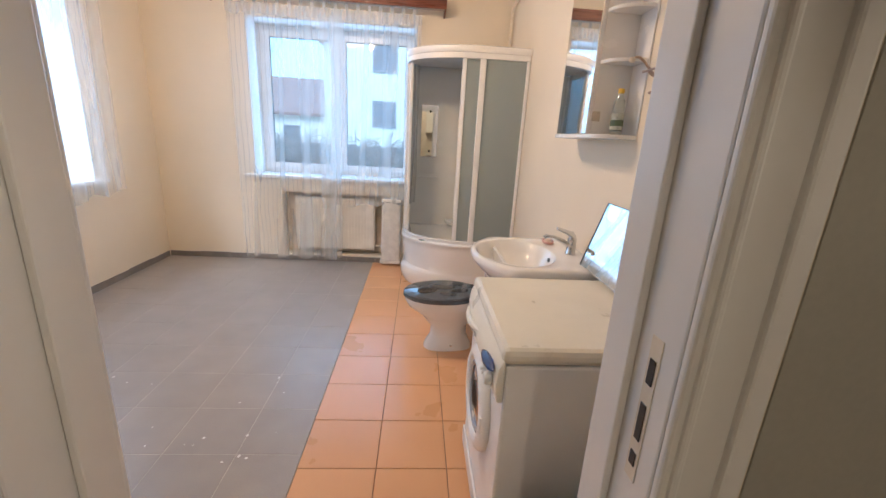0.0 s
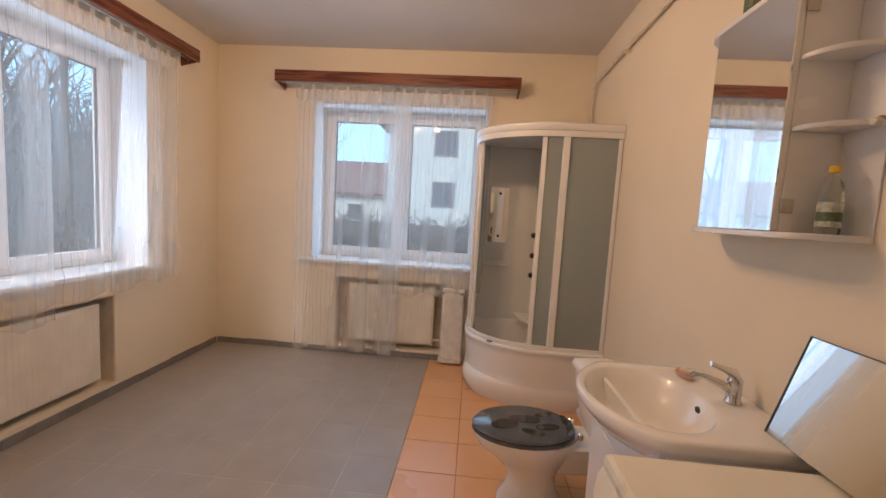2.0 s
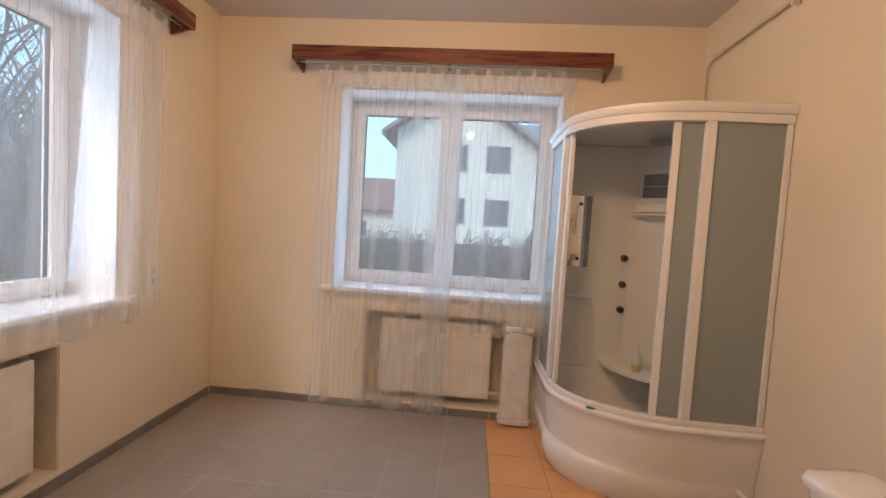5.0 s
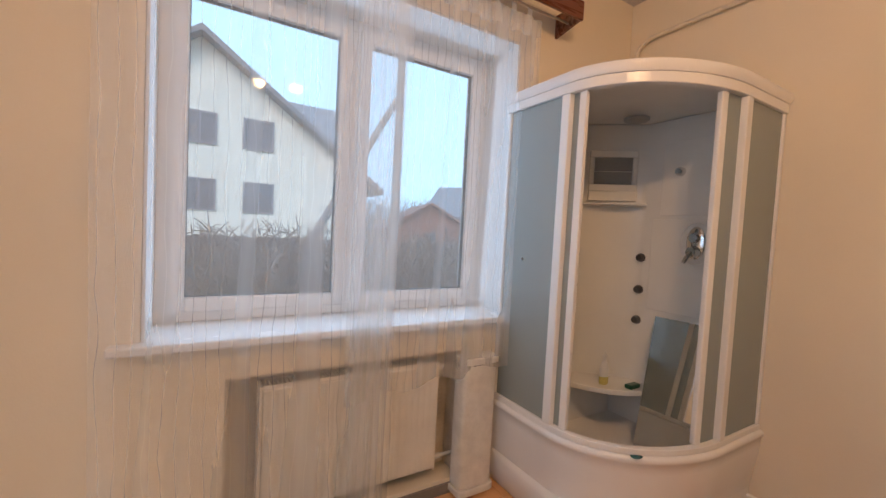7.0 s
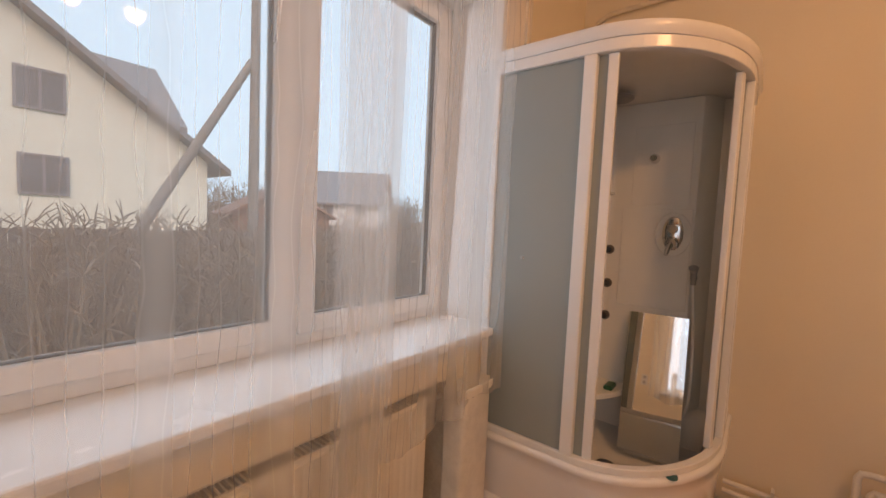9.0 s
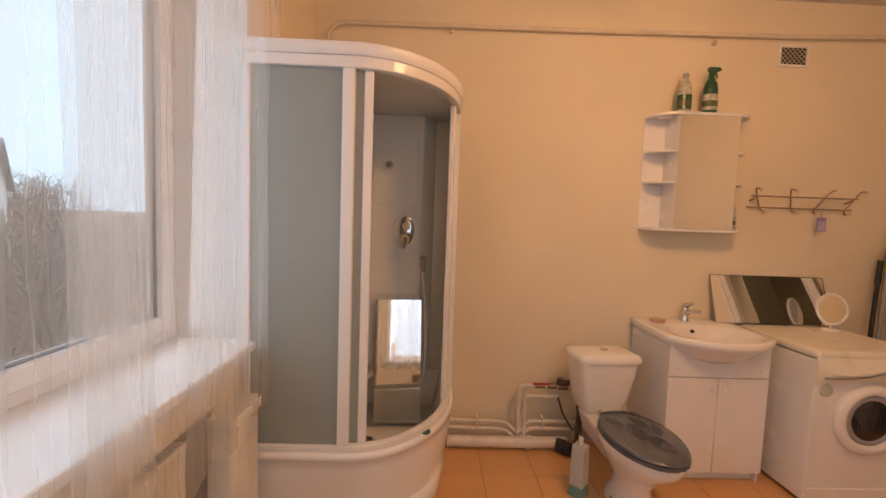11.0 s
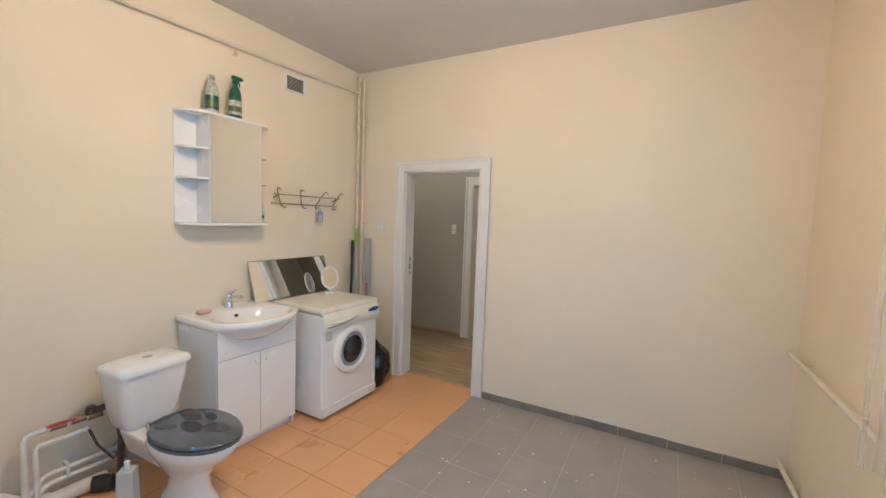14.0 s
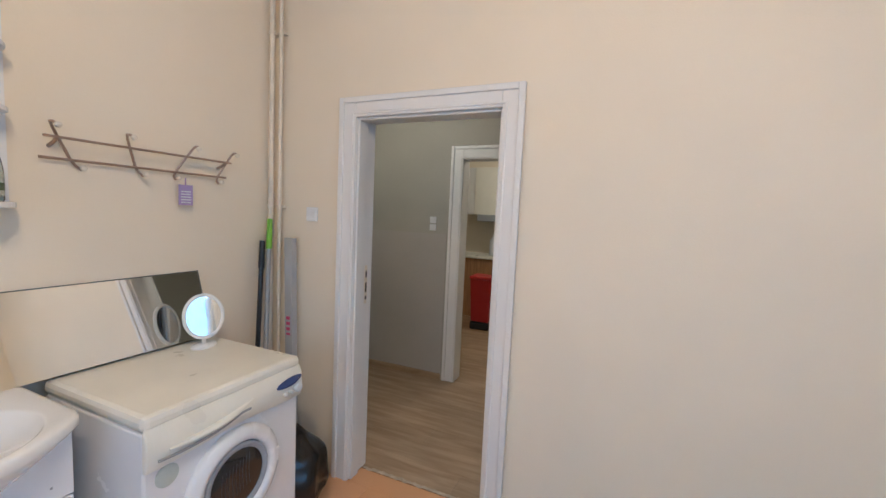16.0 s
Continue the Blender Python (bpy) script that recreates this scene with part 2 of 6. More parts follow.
PIPE_WHITE = material("white_painted_pipe", (0.76, 0.74, 0.69), 0.45, vary=0.12, scale=14, bump=0.12)
BLACK = material("black_plastic", (0.018, 0.018, 0.02), 0.35, vary=0.2, scale=9, bump=0.05)
BAG = material("black_bin_liner", (0.012, 0.012, 0.013), 0.22, vary=0.2, scale=12, bump=0.2)
RUBBER = material("dark_rubber", (0.035, 0.035, 0.037), 0.6, vary=0.2, scale=9, bump=0.1)
CHARCOAL = material("charcoal_lid_print", (0.10, 0.115, 0.135), 0.1, vary=0.2, scale=12, bump=0.0, coat=0.5)
PEBBLE = material("dark_pebble_print", (0.035, 0.034, 0.042), 0.1, vary=0.3, scale=15, bump=0.0, coat=0.5)
RED = material("red_plastic", (0.42, 0.02, 0.018), 0.35, vary=0.08)
GREEN = material("green_plastic", (0.015, 0.10, 0.055), 0.3, vary=0.08)
LIME = material("lime_green_plastic", (0.22, 0.50, 0.03), 0.35, vary=0.08)
YELLOW = material("yellow_plastic", (0.75, 0.48, 0.04), 0.35, vary=0.08)
PINK = material("pink_soap_dish", (0.72, 0.42, 0.34), 0.3, vary=0.08)
LILAC = material("lilac_card", (0.38, 0.30, 0.55), 0.7, vary=0.1)
GREYPL = material("grey_plastic", (0.35, 0.36, 0.37), 0.4, vary=0.08)
BLUE = material("blue_panel", (0.045, 0.07, 0.20), 0.25, vary=0.1)
PALE = material("pale_label", (0.78, 0.80, 0.80), 0.5, vary=0.05)
TEAL = material("teal_badge", (0.02, 0.13, 0.14), 0.25, vary=0.1)
BROWN_WOOD = wood("kitchen_beech", (0.45, 0.26, 0.12), (0.30, 0.16, 0.07), 2)
GLASS = glass("window_glass", (0.97, 0.985, 0.99))
BOTTLE = glass("clear_bottle_plastic", (0.90, 0.95, 0.90), 0.08)
FROST = frosted("frosted_shower_glass", (0.41, 0.465, 0.46), 0.32)
CLEARISH = frosted("clear_shower_glass", (0.45, 0.50, 0.50), 0.80)
SHEER = gauze("sheer_white_gauze", 0.26, 0.14)
DENSE = gauze("gathered_white_gauze", 0.42, 0.2)
BULB = glow("warm_lamp_glass", (1.0, 0.78, 0.5), 9.0)
RENDER = material("pale_yellow_house_render", (0.78, 0.77, 0.68), 0.9, vary=0.05, scale=1.2, fine=30, bump=0.2)
ROOF = material("grey_roof_sheet", (0.19, 0.20, 0.22), 0.6, vary=0.12, scale=2, fine=20)
RED_ROOF = material("weathered_red_roof", (0.24, 0.12, 0.09), 0.8, vary=0.2, scale=2, fine=20)
HOUSE_FRAME = material("grey_window_frame", (0.22, 0.23, 0.25), 0.5)
WINDOW_DARK = material("dark_window_pane", (0.13, 0.14, 0.16), 0.08, vary=0.2, scale=0.8, bump=0.0)
FENCE = material("weathered_brown_boards", (0.16, 0.13, 0.12), 0.85, vary=0.3, scale=3, fine=40)
SOIL = material("winter_grass_ground", (0.17, 0.16, 0.10), 0.95, vary=0.35, scale=0.6, fine=12, bump=0.5, dist=0.03)
BARK = material("grey_bark", (0.11, 0.095, 0.08), 0.9, vary=0.3, scale=6, fine=40)
TWIG = material("bare_twigs", (0.20, 0.16, 0.13), 0.9, vary=0.3, scale=6, fine=40)
POLE = material("grey_weathered_pole", (0.24, 0.23, 0.22), 0.9, vary=0.2, scale=4)

# ---------------------------------------------------------------- mesh tools


def box(bm, x0, x1, y0, y1, z0, z1):
    v = [bm.verts.new((x, y, z)) for x in (x0, x1) for y in (y0, y1) for z in (z0, z1)]
    for f in ((0, 1, 3, 2), (4, 6, 7, 5), (0, 4, 5, 1), (2, 3, 7, 6), (0, 2, 6, 4), (1, 5, 7, 3)):
        bm.faces.new([v[i] for i in f])


def sweep(bm, pts, r, seg=10, close=True, squash=1.0):
    """A round bar along points; r is one radius or one for each point."""
    pts = [Vector(p) for p in pts]
    rings = []
    side = None
    for i, p in enumerate(pts):
        d = (pts[min(i + 1, len(pts) - 1)] - pts[max(i - 1, 0)]).normalized()
        if side is None:
            side = d.orthogonal().normalized()
        side = (side - d * side.dot(d)).normalized()
        up = d.cross(side)
        rr = r[i] if isinstance(r, (list, tuple)) else r
        rings.append([bm.verts.new(p + rr * (math.cos(a) * side + squash * math.sin(a) * up)) for a in (k * math.tau / seg for k in range(seg))])
    skin(bm, rings, close)


def skin(bm, rings, close=True, wrap=True):
    n = len(rings[0])
    for a, b in zip(rings, rings[1:]):
        for k in range(n if wrap else n - 1):
            bm.faces.new((a[k], a[(k + 1) % n], b[(k + 1) % n], b[k]))
    if close:
        bm.faces.new(rings[0][::-1])
        bm.faces.new(rings[-1])


def arc(centre, r, a0, a1, n, plane="xz"):
    out = []
    for k in range(n + 1):
        a = radians(a0 + (a1 - a0) * k / n)
        c, s = r * math.cos(a), r * math.sin(a)
        d = {"xz": (c, 0, s), "yz": (0, c, s), "xy": (c, s, 0)}[plane]
        out.append(tuple(centre[i] + d[i] for i in range(3)))
    return out


def lathe(bm, profile, centre, seg=20, axis="z", stretch=(1, 1)):
    """A turned body: profile of (radius, height)."""
    rings = []
    for r, h in profile:
        ring = []
        for k in range(seg):
            a = k * math.tau / seg
            c, s = r * math.cos(a) * stretch[0], r * math.sin(a) * stretch[1]
            d = {"z": (c, s, h), "x": (h, c, s), "y": (s, h, c)}[axis]
            ring.append(bm.verts.new([centre[i] + d[i] for i in range(3)]))
        rings.append(ring)
    skin(bm, rings)


def prism(bm, outline, z0, z1):
    """An upright block over an outline in plan."""
    a = [bm.verts.new((x, y, z0)) for x, y in outline]
    b = [bm.verts.new((x, y, z1)) for x, y in outline]
    skin(bm, [a, b])


def done(name, bm, mat, base=(0, 0, 0), parent=None, bevel=0.0, smooth=False, segments=2):
    bmesh.ops.recalc_face_normals(bm, faces=bm.faces)
    if base != (0, 0, 0):
        bmesh.ops.translate(bm, verts=bm.verts, vec=[-c for c in base])
    data = bpy.data.meshes.new(name)
    bm.to_mesh(data)
    bm.free()
    data.materials.append(mat)
    ob = new(name, data)
    if parent is not None:
        ob.parent = parent
    else:
        ob.location = base
    if smooth:
        data.shade_smooth()
        data.set_sharp_from_angle(angle=radians(smooth if smooth is not True else 40))
    if bevel:
        mod = ob.modifiers.new("bevel", "BEVEL")
        mod.width, mod.segments, mod.limit_method, mod.angle_limit = bevel, segments, "ANGLE", radians(40)
        mod.harden_normals = False
    return ob


def boxes(name, mat, rows, base=(0, 0, 0), parent=None, bevel=0.0):
    bm = bmesh.new()
    for r in rows:
        box(bm, *r)
    return done(name, bm, mat, base, parent, bevel)


def thing(name, base, label, category, group=""):
    ob = new(name)
    ob.location = base
    ob.empty_display_size = 0.1
    return tagged(ob, label, category, group)


def part(th, name, bm, mat, bevel=0.0, smooth=False, label=""):
    if name in SPLIT:
        bm.verts.index_update()
        first, *rest = islands(bm)
        for other in rest:
            tagged(done(name, other, mat, tuple(th.location), th, bevel, smooth), label)
        bm = first
    ob = done(name, bm, mat, tuple(th.location), th, bevel, smooth)
    return tagged(ob, label)


def part_boxes(th, name, mat, rows, bevel=0.0, label=""):
    bm = bmesh.new()
    for r in rows:
        box(bm, *r)
    return part(th, name, bm, mat, bevel, label=label)


SPLIT = {"bracket", "side", "jet", "post", "hook", "rod", "clip", "shelf", "knob", "strike_hole_dark", "tab", "corner_shelf", "foot", "hinge", "stud", "fixed_pane", "sliding_pane", "end_board", "pipe", "well", "supply_pipe",
         "bolt_cap", "screw_cap", "body_valve", "door_leaf", "plate", "light_cup", "drum_rib", "print", "label_print", "rail", "pebble_print", "stop", "relief_panel", "riser", "speaker_panel"}


def islands(bm):
    """Cuts a mesh into its separate pieces."""
    left, out = set(bm.verts), []
    while left:
        seed = left.pop()
        piece, todo = {seed}, [seed]
        while todo:
            for e in todo.pop().link_edges:
                for v in e.verts:
                    if v in left:
                        left.discard(v)
                        piece.add(v)
                        todo.append(v)
        out.append(piece)
    out.sort(key=lambda s: min(v.index for v in s))
    made = []
    for piece in out:
        b, new_of = bmesh.new(), {}
        for v in sorted(piece, key=lambda v: v.index):
            new_of[v] = b.verts.new(v.co)
        for f in bm.faces:
            if f.verts[0] in piece:
                b.faces.new([new_of[v] for v in f.verts])
        made.append(b)
    bm.free()
    return made


def structure(ob, label, category=""):
    return tagged(ob, label, category, kind="structure")


WEST = []     # everything that belongs to the slightly skewed west wall

# ---------------------------------------------------------------- structure of the room
structure(boxes("floor_slab", GROUT, [(XW - 0.4, -0.153, HALL_N + 0.02, YN + 0.4, -0.25, -0.0012)]), "grey grout bed under the floor tiles", "floor")
structure(boxes("floor_slab_strip", material("tan_grout", (0.30, 0.155, 0.085), 0.9, vary=0.12, scale=10, bump=0.3), [(-0.151, XE + 0.3, HALL_N + 0.02, YN + 0.4, -0.25, -0.004)]), "tan grout bed under the orange tiles", "floor")
structure(boxes("ceiling", CEILING, [(XW - 0.4, XE + 0.3, HALL_N + 0.1, YN + 0.4, CEIL, CEIL + 0.2)]), "whitewashed plaster ceiling", "ceiling")
structure(boxes("wall_east", WALL, [(XE, XE + 0.3, HALL_N, YN + 0.4, -0.25, CEIL)]), "cream painted plaster wall", "wall")
WT = 0.40   # outer wall thickness
NI0, NI1, NIB, NIT = -1.11, 0.0, 0.075, 0.757     # north radiator niche
WI0, WI1 = 2.45, 3.505                            # west radiator niche
north = [
    (XW - WT, NW0, YN, YN + WT, -0.25, CEIL), (NW1, XE, YN, YN + WT, -0.25, CEIL),
    (NW0, NW1, YN, YN + WT, NWT, CEIL), (NW0, NW1, YN, YN + WT, NIT, NWB),
    (NW0, NI0, YN, YN + WT, -0.25, NIT), (NI1, NW1, YN, YN + WT, -0.25, NIT),
    (NI0, NI1, YN, YN + WT, -0.25, NIB), (NI0, NI1, YN + 0.16, YN + WT, NIB, NIT),
]
structure(boxes("wall_north", WALL, north), "cream painted plaster wall with window opening and radiator niche", "wall")
west = [
    (XW - WT, XW, HALL_N, WW0, -0.25, CEIL), (XW - WT, XW, WW1, YN, -0.25, CEIL),
    (XW - WT, XW, WW0, WW1, WWT, CEIL), (XW - WT, XW, WW0, WW1, 0.724, WWB),
    (XW - WT, XW, WW0, WI0, -0.25, 0.724), (XW - WT, XW, WI1, WW1, -0.25, 0.724),
    (XW - WT, XW, WI0, WI1, -0.25, 0.09), (XW - WT, XW - 0.16, WI0, WI1, 0.09, 0.724),
]
west[0] = (XW - WT, XW, HALL_N - 0.3, WW0, -0.25, CEIL)
WEST.append(structure(boxes("wall_west", WALL, west), "cream painted plaster wall with window opening and radiator niche", "wall"))
south = [
    (XW, DOOR_L - 0.03, HALL_N, YS, -0.25, CEIL), (DOOR_R + 0.03, XE, HALL_N, YS, -0.25, CEIL),
    (DOOR_L - 0.03, DOOR_R + 0.03, HALL_N, YS, DOOR_H + 0.03, CEIL),
]
structure(boxes("wall_south", WALL, south), "cream painted plaster wall with a doorway", "wall")

# white plaster linings of the window reveals
structure(boxes("reveal_north", REVEAL, [
    (NW0 + 0.002, NW0 + 0.012, YN + 0.004, YN + 0.30, NWB, NWT - 0.002), (NW1 - 0.012, NW1 - 0.002, YN + 0.004, YN + 0.30, NWB, NWT - 0.002),
    (NW0 + 0.012, NW1 - 0.012, YN + 0.004, YN + 0.30, NWT - 0.012, NWT - 0.002)]), "white painted window reveal", "window reveal")
WEST.append(structure(boxes("reveal_west", REVEAL, [
    (XW - 0.30, XW - 0.004, WW0 + 0.002, WW0 + 0.012, WWB, WWT - 0.002), (XW - 0.30, XW - 0.004, WW1 - 0.012, WW1 - 0.002, WWB, WWT - 0.002),
    (XW - 0.30, XW - 0.004, WW0 + 0.012, WW1 - 0.012, WWT - 0.012, WWT - 0.002)]), "white painted window reveal", "window reveal"))


def window(name, along, u0, u1, z0, z1, depth, sign):
    """A two-light PVC window. along: the axis it runs on; depth: the inner face of the frame; sign: the way outwards."""
    def put(bm, a, b, d0, d1, c, d):
        p, q = sorted((depth + sign * d0, depth + sign * d1))
        if along == "x":
            box(bm, a, b, p, q, c, d)
        else:
            box(bm, p, q, a, b, c, d)
    mid = (u0 + u1) / 2
    w = new(name)
    w.location = (mid, depth, z0) if along == "x" else (depth, mid, z0)
    structure(w, "white PVC two-light window", "window")
    F = 0.055
    bm = bmesh.new()
    put(bm, u0, u0 + F, 0, 0.07, z0, z1)
    put(bm, u1 - F, u1, 0, 0.07, z0, z1)
    put(bm, u0 + F, u1 - F, 0, 0.07, z0, z0 + F)
    put(bm, u0 + F, u1 - F, 0, 0.07, z1 - F, z1)
    put(bm, mid - 0.03, mid + 0.03, 0, 0.07, z0 + F, z1 - F)
    part(w, "frame", bm, PVC, 0.004)
    for a, b in ((u0 + F - 0.012, mid - 0.018), (mid + 0.018, u1 - F + 0.012)):
        c, d = z0 + F - 0.012, z1 - F + 0.012
        S = 0.062
        bm = bmesh.new()
        put(bm, a, a + S, -0.018, 0.05, c, d)
        put(bm, b - S, b, -0.018, 0.05, c, d)
        put(bm, a + S, b - S, -0.018, 0.05, c, c + S)
        put(bm, a + S, b - S, -0.018, 0.05, d - S, d)
        part(w, "sash", bm, PVC, 0.006)
        bm = bmesh.new()
        for e, f, g, h in ((a + S - 0.004, a + S + 0.003, c + S, d - S), (b - S - 0.003, b - S + 0.004, c + S, d - S)):
            put(bm, e, f, 0.004, 0.03, g, h)
        put(bm, a + S + 0.003, b - S - 0.003, 0.004, 0.03, c + S - 0.004, c + S + 0.003)
        put(bm, a + S + 0.003, b - S - 0.003, 0.004, 0.03, d - S - 0.003, d - S + 0.004)
        part(w, "gasket", bm, RUBBER)
        bm = bmesh.new()
        put(bm, a + S + 0.001, b - S - 0.001, 0.014, 0.020, c + S + 0.001, d - S - 0.001)
        pane = part(w, "pane", bm, GLASS)
        pane.visible_shadow = False
    return w


window("window_1", "x", NW0 + 0.012, NW1 - 0.012, NWB + 0.002, NWT - 0.014, YN + 0.29, 1)
WEST.append(window("window_2", "y", WW0 + 0.012, WW1 - 0.012, WWB + 0.002, WWT - 0.014, XW - 0.29, -1))
sill = boxes("window_sill", SILL, [(NW0 - 0.09, NW1 + 0.01, YN - 0.055, YN + 0.30, NWB - 0.033, NWB + 0.001)], bevel=0.008)
structure(sill, "white laminate window sill", "window sill")
sill = boxes("window_sill", SILL, [(XW - 0.30, XW + 0.055, WW0 - 0.07, WW1 + 0.075, WWB - 0.033, WWB + 0.001)], bevel=0.008)
WEST.append(structure(sill, "white laminate window sill", "window sill"))
for rows in ([(NI0 + 0.002, NI1 - 0.002, YN + 0.150, YN + 0.158, NIB + 0.001, NIT - 0.001), (NI0 + 0.002, NI0 + 0.008, YN + 0.004, YN + 0.15, NIB + 0.001, NIT - 0.001),
              (NI1 - 0.008, NI1 - 0.002, YN + 0.004, YN + 0.15, NIB + 0.001, NIT - 0.001), (NI0 + 0.008, NI1 - 0.008, YN + 0.004, YN + 0.15, NIT - 0.008, NIT - 0.002)],
             [(XW - 0.158, XW - 0.150, WI0 + 0.002, WI1 - 0.002, 0.091, 0.722), (XW - 0.15, XW - 0.004, WI1 - 0.008, WI1 - 0.002, 0.091, 0.722),
              (XW - 0.15, XW - 0.004, WI0 + 0.002, WI0 + 0.008, 0.091, 0.722), (XW - 0.15, XW - 0.004, WI0 + 0.008, WI1 - 0.008, 0.715, 0.722)]):
    niche = structure(boxes("niche_lining", NICHE, rows), "aged beige paint inside the radiator niche", "niche")
WEST.append(niche)

# ---------------------------------------------------------------- doorway
door = new("door_1")
door.location = ((DOOR_L + DOOR_R) / 2, YS, 0)
structure(door, "white painted door frame without a leaf", "door frame")
part_boxes(door, "lining", WHITE, [
    (DOOR_L - 0.028, DOOR_L, HALL_N - 0.004, YS + 0.004, 0, DOOR_H + 0.028), (DOOR_R, DOOR_R + 0.028, HALL_N - 0.004, YS + 0.004, 0, DOOR_H + 0.028),
    (DOOR_L, DOOR_R, HALL_N - 0.004, YS + 0.004, DOOR_H, DOOR_H + 0.028)], 0.004)
part_boxes(door, "stop", WHITE, [
    (DOOR_L, DOOR_L + 0.012, YS - 0.072, YS - 0.006, 0, DOOR_H - 0.012), (DOOR_R - 0.012, DOOR_R, YS - 0.072, YS - 0.006, 0, DOOR_H - 0.012),
    (DOOR_L, DOOR_R, YS - 0.072, YS - 0.006, DOOR_H - 0.012, DOOR_H)], 0.003)


def casing(parent, x0, x1, top, y, sign, width):
    """A moulded casing round an opening: a flat band with a raised outer bead."""
    bm = bmesh.new()
    for a, b, t in ((0.0, width, 0.012), (width - 0.028, width, 0.022), (0.012, 0.024, 0.017)):
        p, q = sorted((y, y + sign * t))
        box(bm, x0 - b, x0 - a, p, q, 0, top + b)
        box(bm, x1 + a, x1 + b, p, q, 0, top + b)
        box(bm, x0 - a, x1 + a, p, q, top + a, top + b)
    return part(parent, "casing", bm, WHITE, 0.004)


casing(door, DOOR_L, DOOR_R, DOOR_H, YS + 0.004, 1, 0.098)
casing(door, DOOR_L, DOOR_R, DOOR_H, HALL_N - 0.004, -1, 0.098)
part_boxes(door, "strike_plate", PIPE, [(DOOR_R - 0.0015, DOOR_R + 0.0005, YS - 0.122, YS - 0.099, 0.96, 1.17)], label="painted-over strike plate")
# Black slips lie on the plate in place of the holes' darkness.
part_boxes(door, "strike_hole_dark", BLACK, [(DOOR_R - 0.003, DOOR_R - 0.001, YS - 0.117, YS - 0.105, z0, z1) for z0, z1 in ((1.105, 1.14), (1.022, 1.076), (0.982, 1.002))])
bm = bmesh.new()
for k in range(26):
    x = DOOR_L + 0.01 + k * 0.029
    lathe(bm, [(0.012, 0), (0.017, 0.004), (0.010, 0.009)], (x, HALL_N + 0.02 + 0.012 * noise.noise((k * 0.9, 0, 0)), 0.0), 7, stretch=(1.3, 0.5 + 0.4 * random.random()))
structure(done("threshold_edge", bm, material("crumbled_mortar", (0.55, 0.46, 0.34), 0.9, vary=0.3, scale=20, bump=0.4), smooth=True), "crumbled mortar edge under the doorway", "threshold")

# ---------------------------------------------------------------- hall and kitchen beyond
HX0, HX1 = -1.2, 2.6
KD0, KD1 = -0.27, 0.61     # kitchen door opening
structure(boxes("floor_hall", GROUT, [(HX0 - 0.2, HX1 + 0.2, -3.7, HALL_N + 0.02, -0.25, -0.012)]), "subfloor under the laminate", "floor")
structure(boxes("ceiling_hall", CEILING, [(HX0 - 0.2, HX1 + 0.2, -3.7, HALL_N + 0.1, 2.62, 2.75)]), "white hall ceiling", "ceiling")
structure(boxes("wall_hall_south", HALL_PAINT, [
    (HX0, KD0 - 0.03, HALL_S - 0.14, HALL_S, -0.1, 2.62), (KD1 + 0.03, HX1, HALL_S - 0.14, HALL_S, -0.1, 2.62), (KD0 - 0.03, KD1 + 0.03, HALL_S - 0.14, HALL_S, 1.97, 2.62)]),
    "grey painted hall wall", "wall")
structure(boxes("dado_hall", HALL_LOW, [(KD1 + 0.13, HX1, HALL_S, HALL_S + 0.003, 0.0, 1.30)]), "lighter grey gloss paint on the lower hall wall", "wall paint")
structure(boxes("wall_hall_west", HALL_PAINT, [(HX0 - 0.2, HX0, -3.7, HALL_N, -0.1, 2.62)]), "grey painted hall wall", "wall")
structure(boxes("wall_hall_east", HALL_PAINT, [(HX1, HX1 + 0.2, -3.7, HALL_N, -0.1, 2.62)]), "grey painted hall wall", "wall")
structure(boxes("wall_hall_north", HALL_PAINT, [(HX0, DOOR_L - 0.125, HALL_N - 0.003, HALL_N - 0.0005, 0, 2.62), (DOOR_R + 0.125, HX1, HALL_N - 0.003, HALL_N - 0.0005, 0, 2.62), (XE + 0.3, HX1, HALL_N, HALL_N + 0.1, 0, 2.62)]), "grey painted hall wall", "wall")
structure(boxes("wall_kitchen_south", WALL, [(HX0, HX1, -3.7, -3.5, -0.1, 2.62)]), "cream kitchen wall", "wall")
structure(boxes("baseboard_hall", LAMINATE, [(KD1 + 0.13, HX1, HALL_S + 0.003, HALL_S + 0.014, 0, 0.05)]), "narrow oak-coloured skirting strip", "baseboard")
door2 = new("door_2")
door2.location = ((KD0 + KD1) / 2, HALL_S, 0)
structure(door2, "white painted kitchen door frame", "door frame")
part_boxes(door2, "lining", WHITE, [(KD0 - 0.03, KD0, HALL_S - 0.144, HALL_S + 0.004, 0, 1.97), (KD1, KD1 + 0.03, HALL_S - 0.144, HALL_S + 0.004, 0, 1.97), (KD0, KD1, HALL_S - 0.144, HALL_S + 0.004, 1.94, 1.97)], 0.004)
casing(door2, KD0, KD1, 1.94, HALL_S + 0.004, 1, 0.11)
# ---------------------------------------------------------------- window furniture


def axes(kind):
    """Maps (u along the wall, d into the room, z) to the world for one of the two window walls."""
    if kind == "north":
        return lambda u, d, z: (u, YN - d, z)
    return lambda u, d, z: (XW + d, u, z)


def wall_box(bm, at, u0, u1, d0, d1, z0, z1):
    a, b = at(u0, d0, z0), at(u1, d1, z1)
    box(bm, *(v for i in range(3) for v in sorted((a[i], b[i]))))


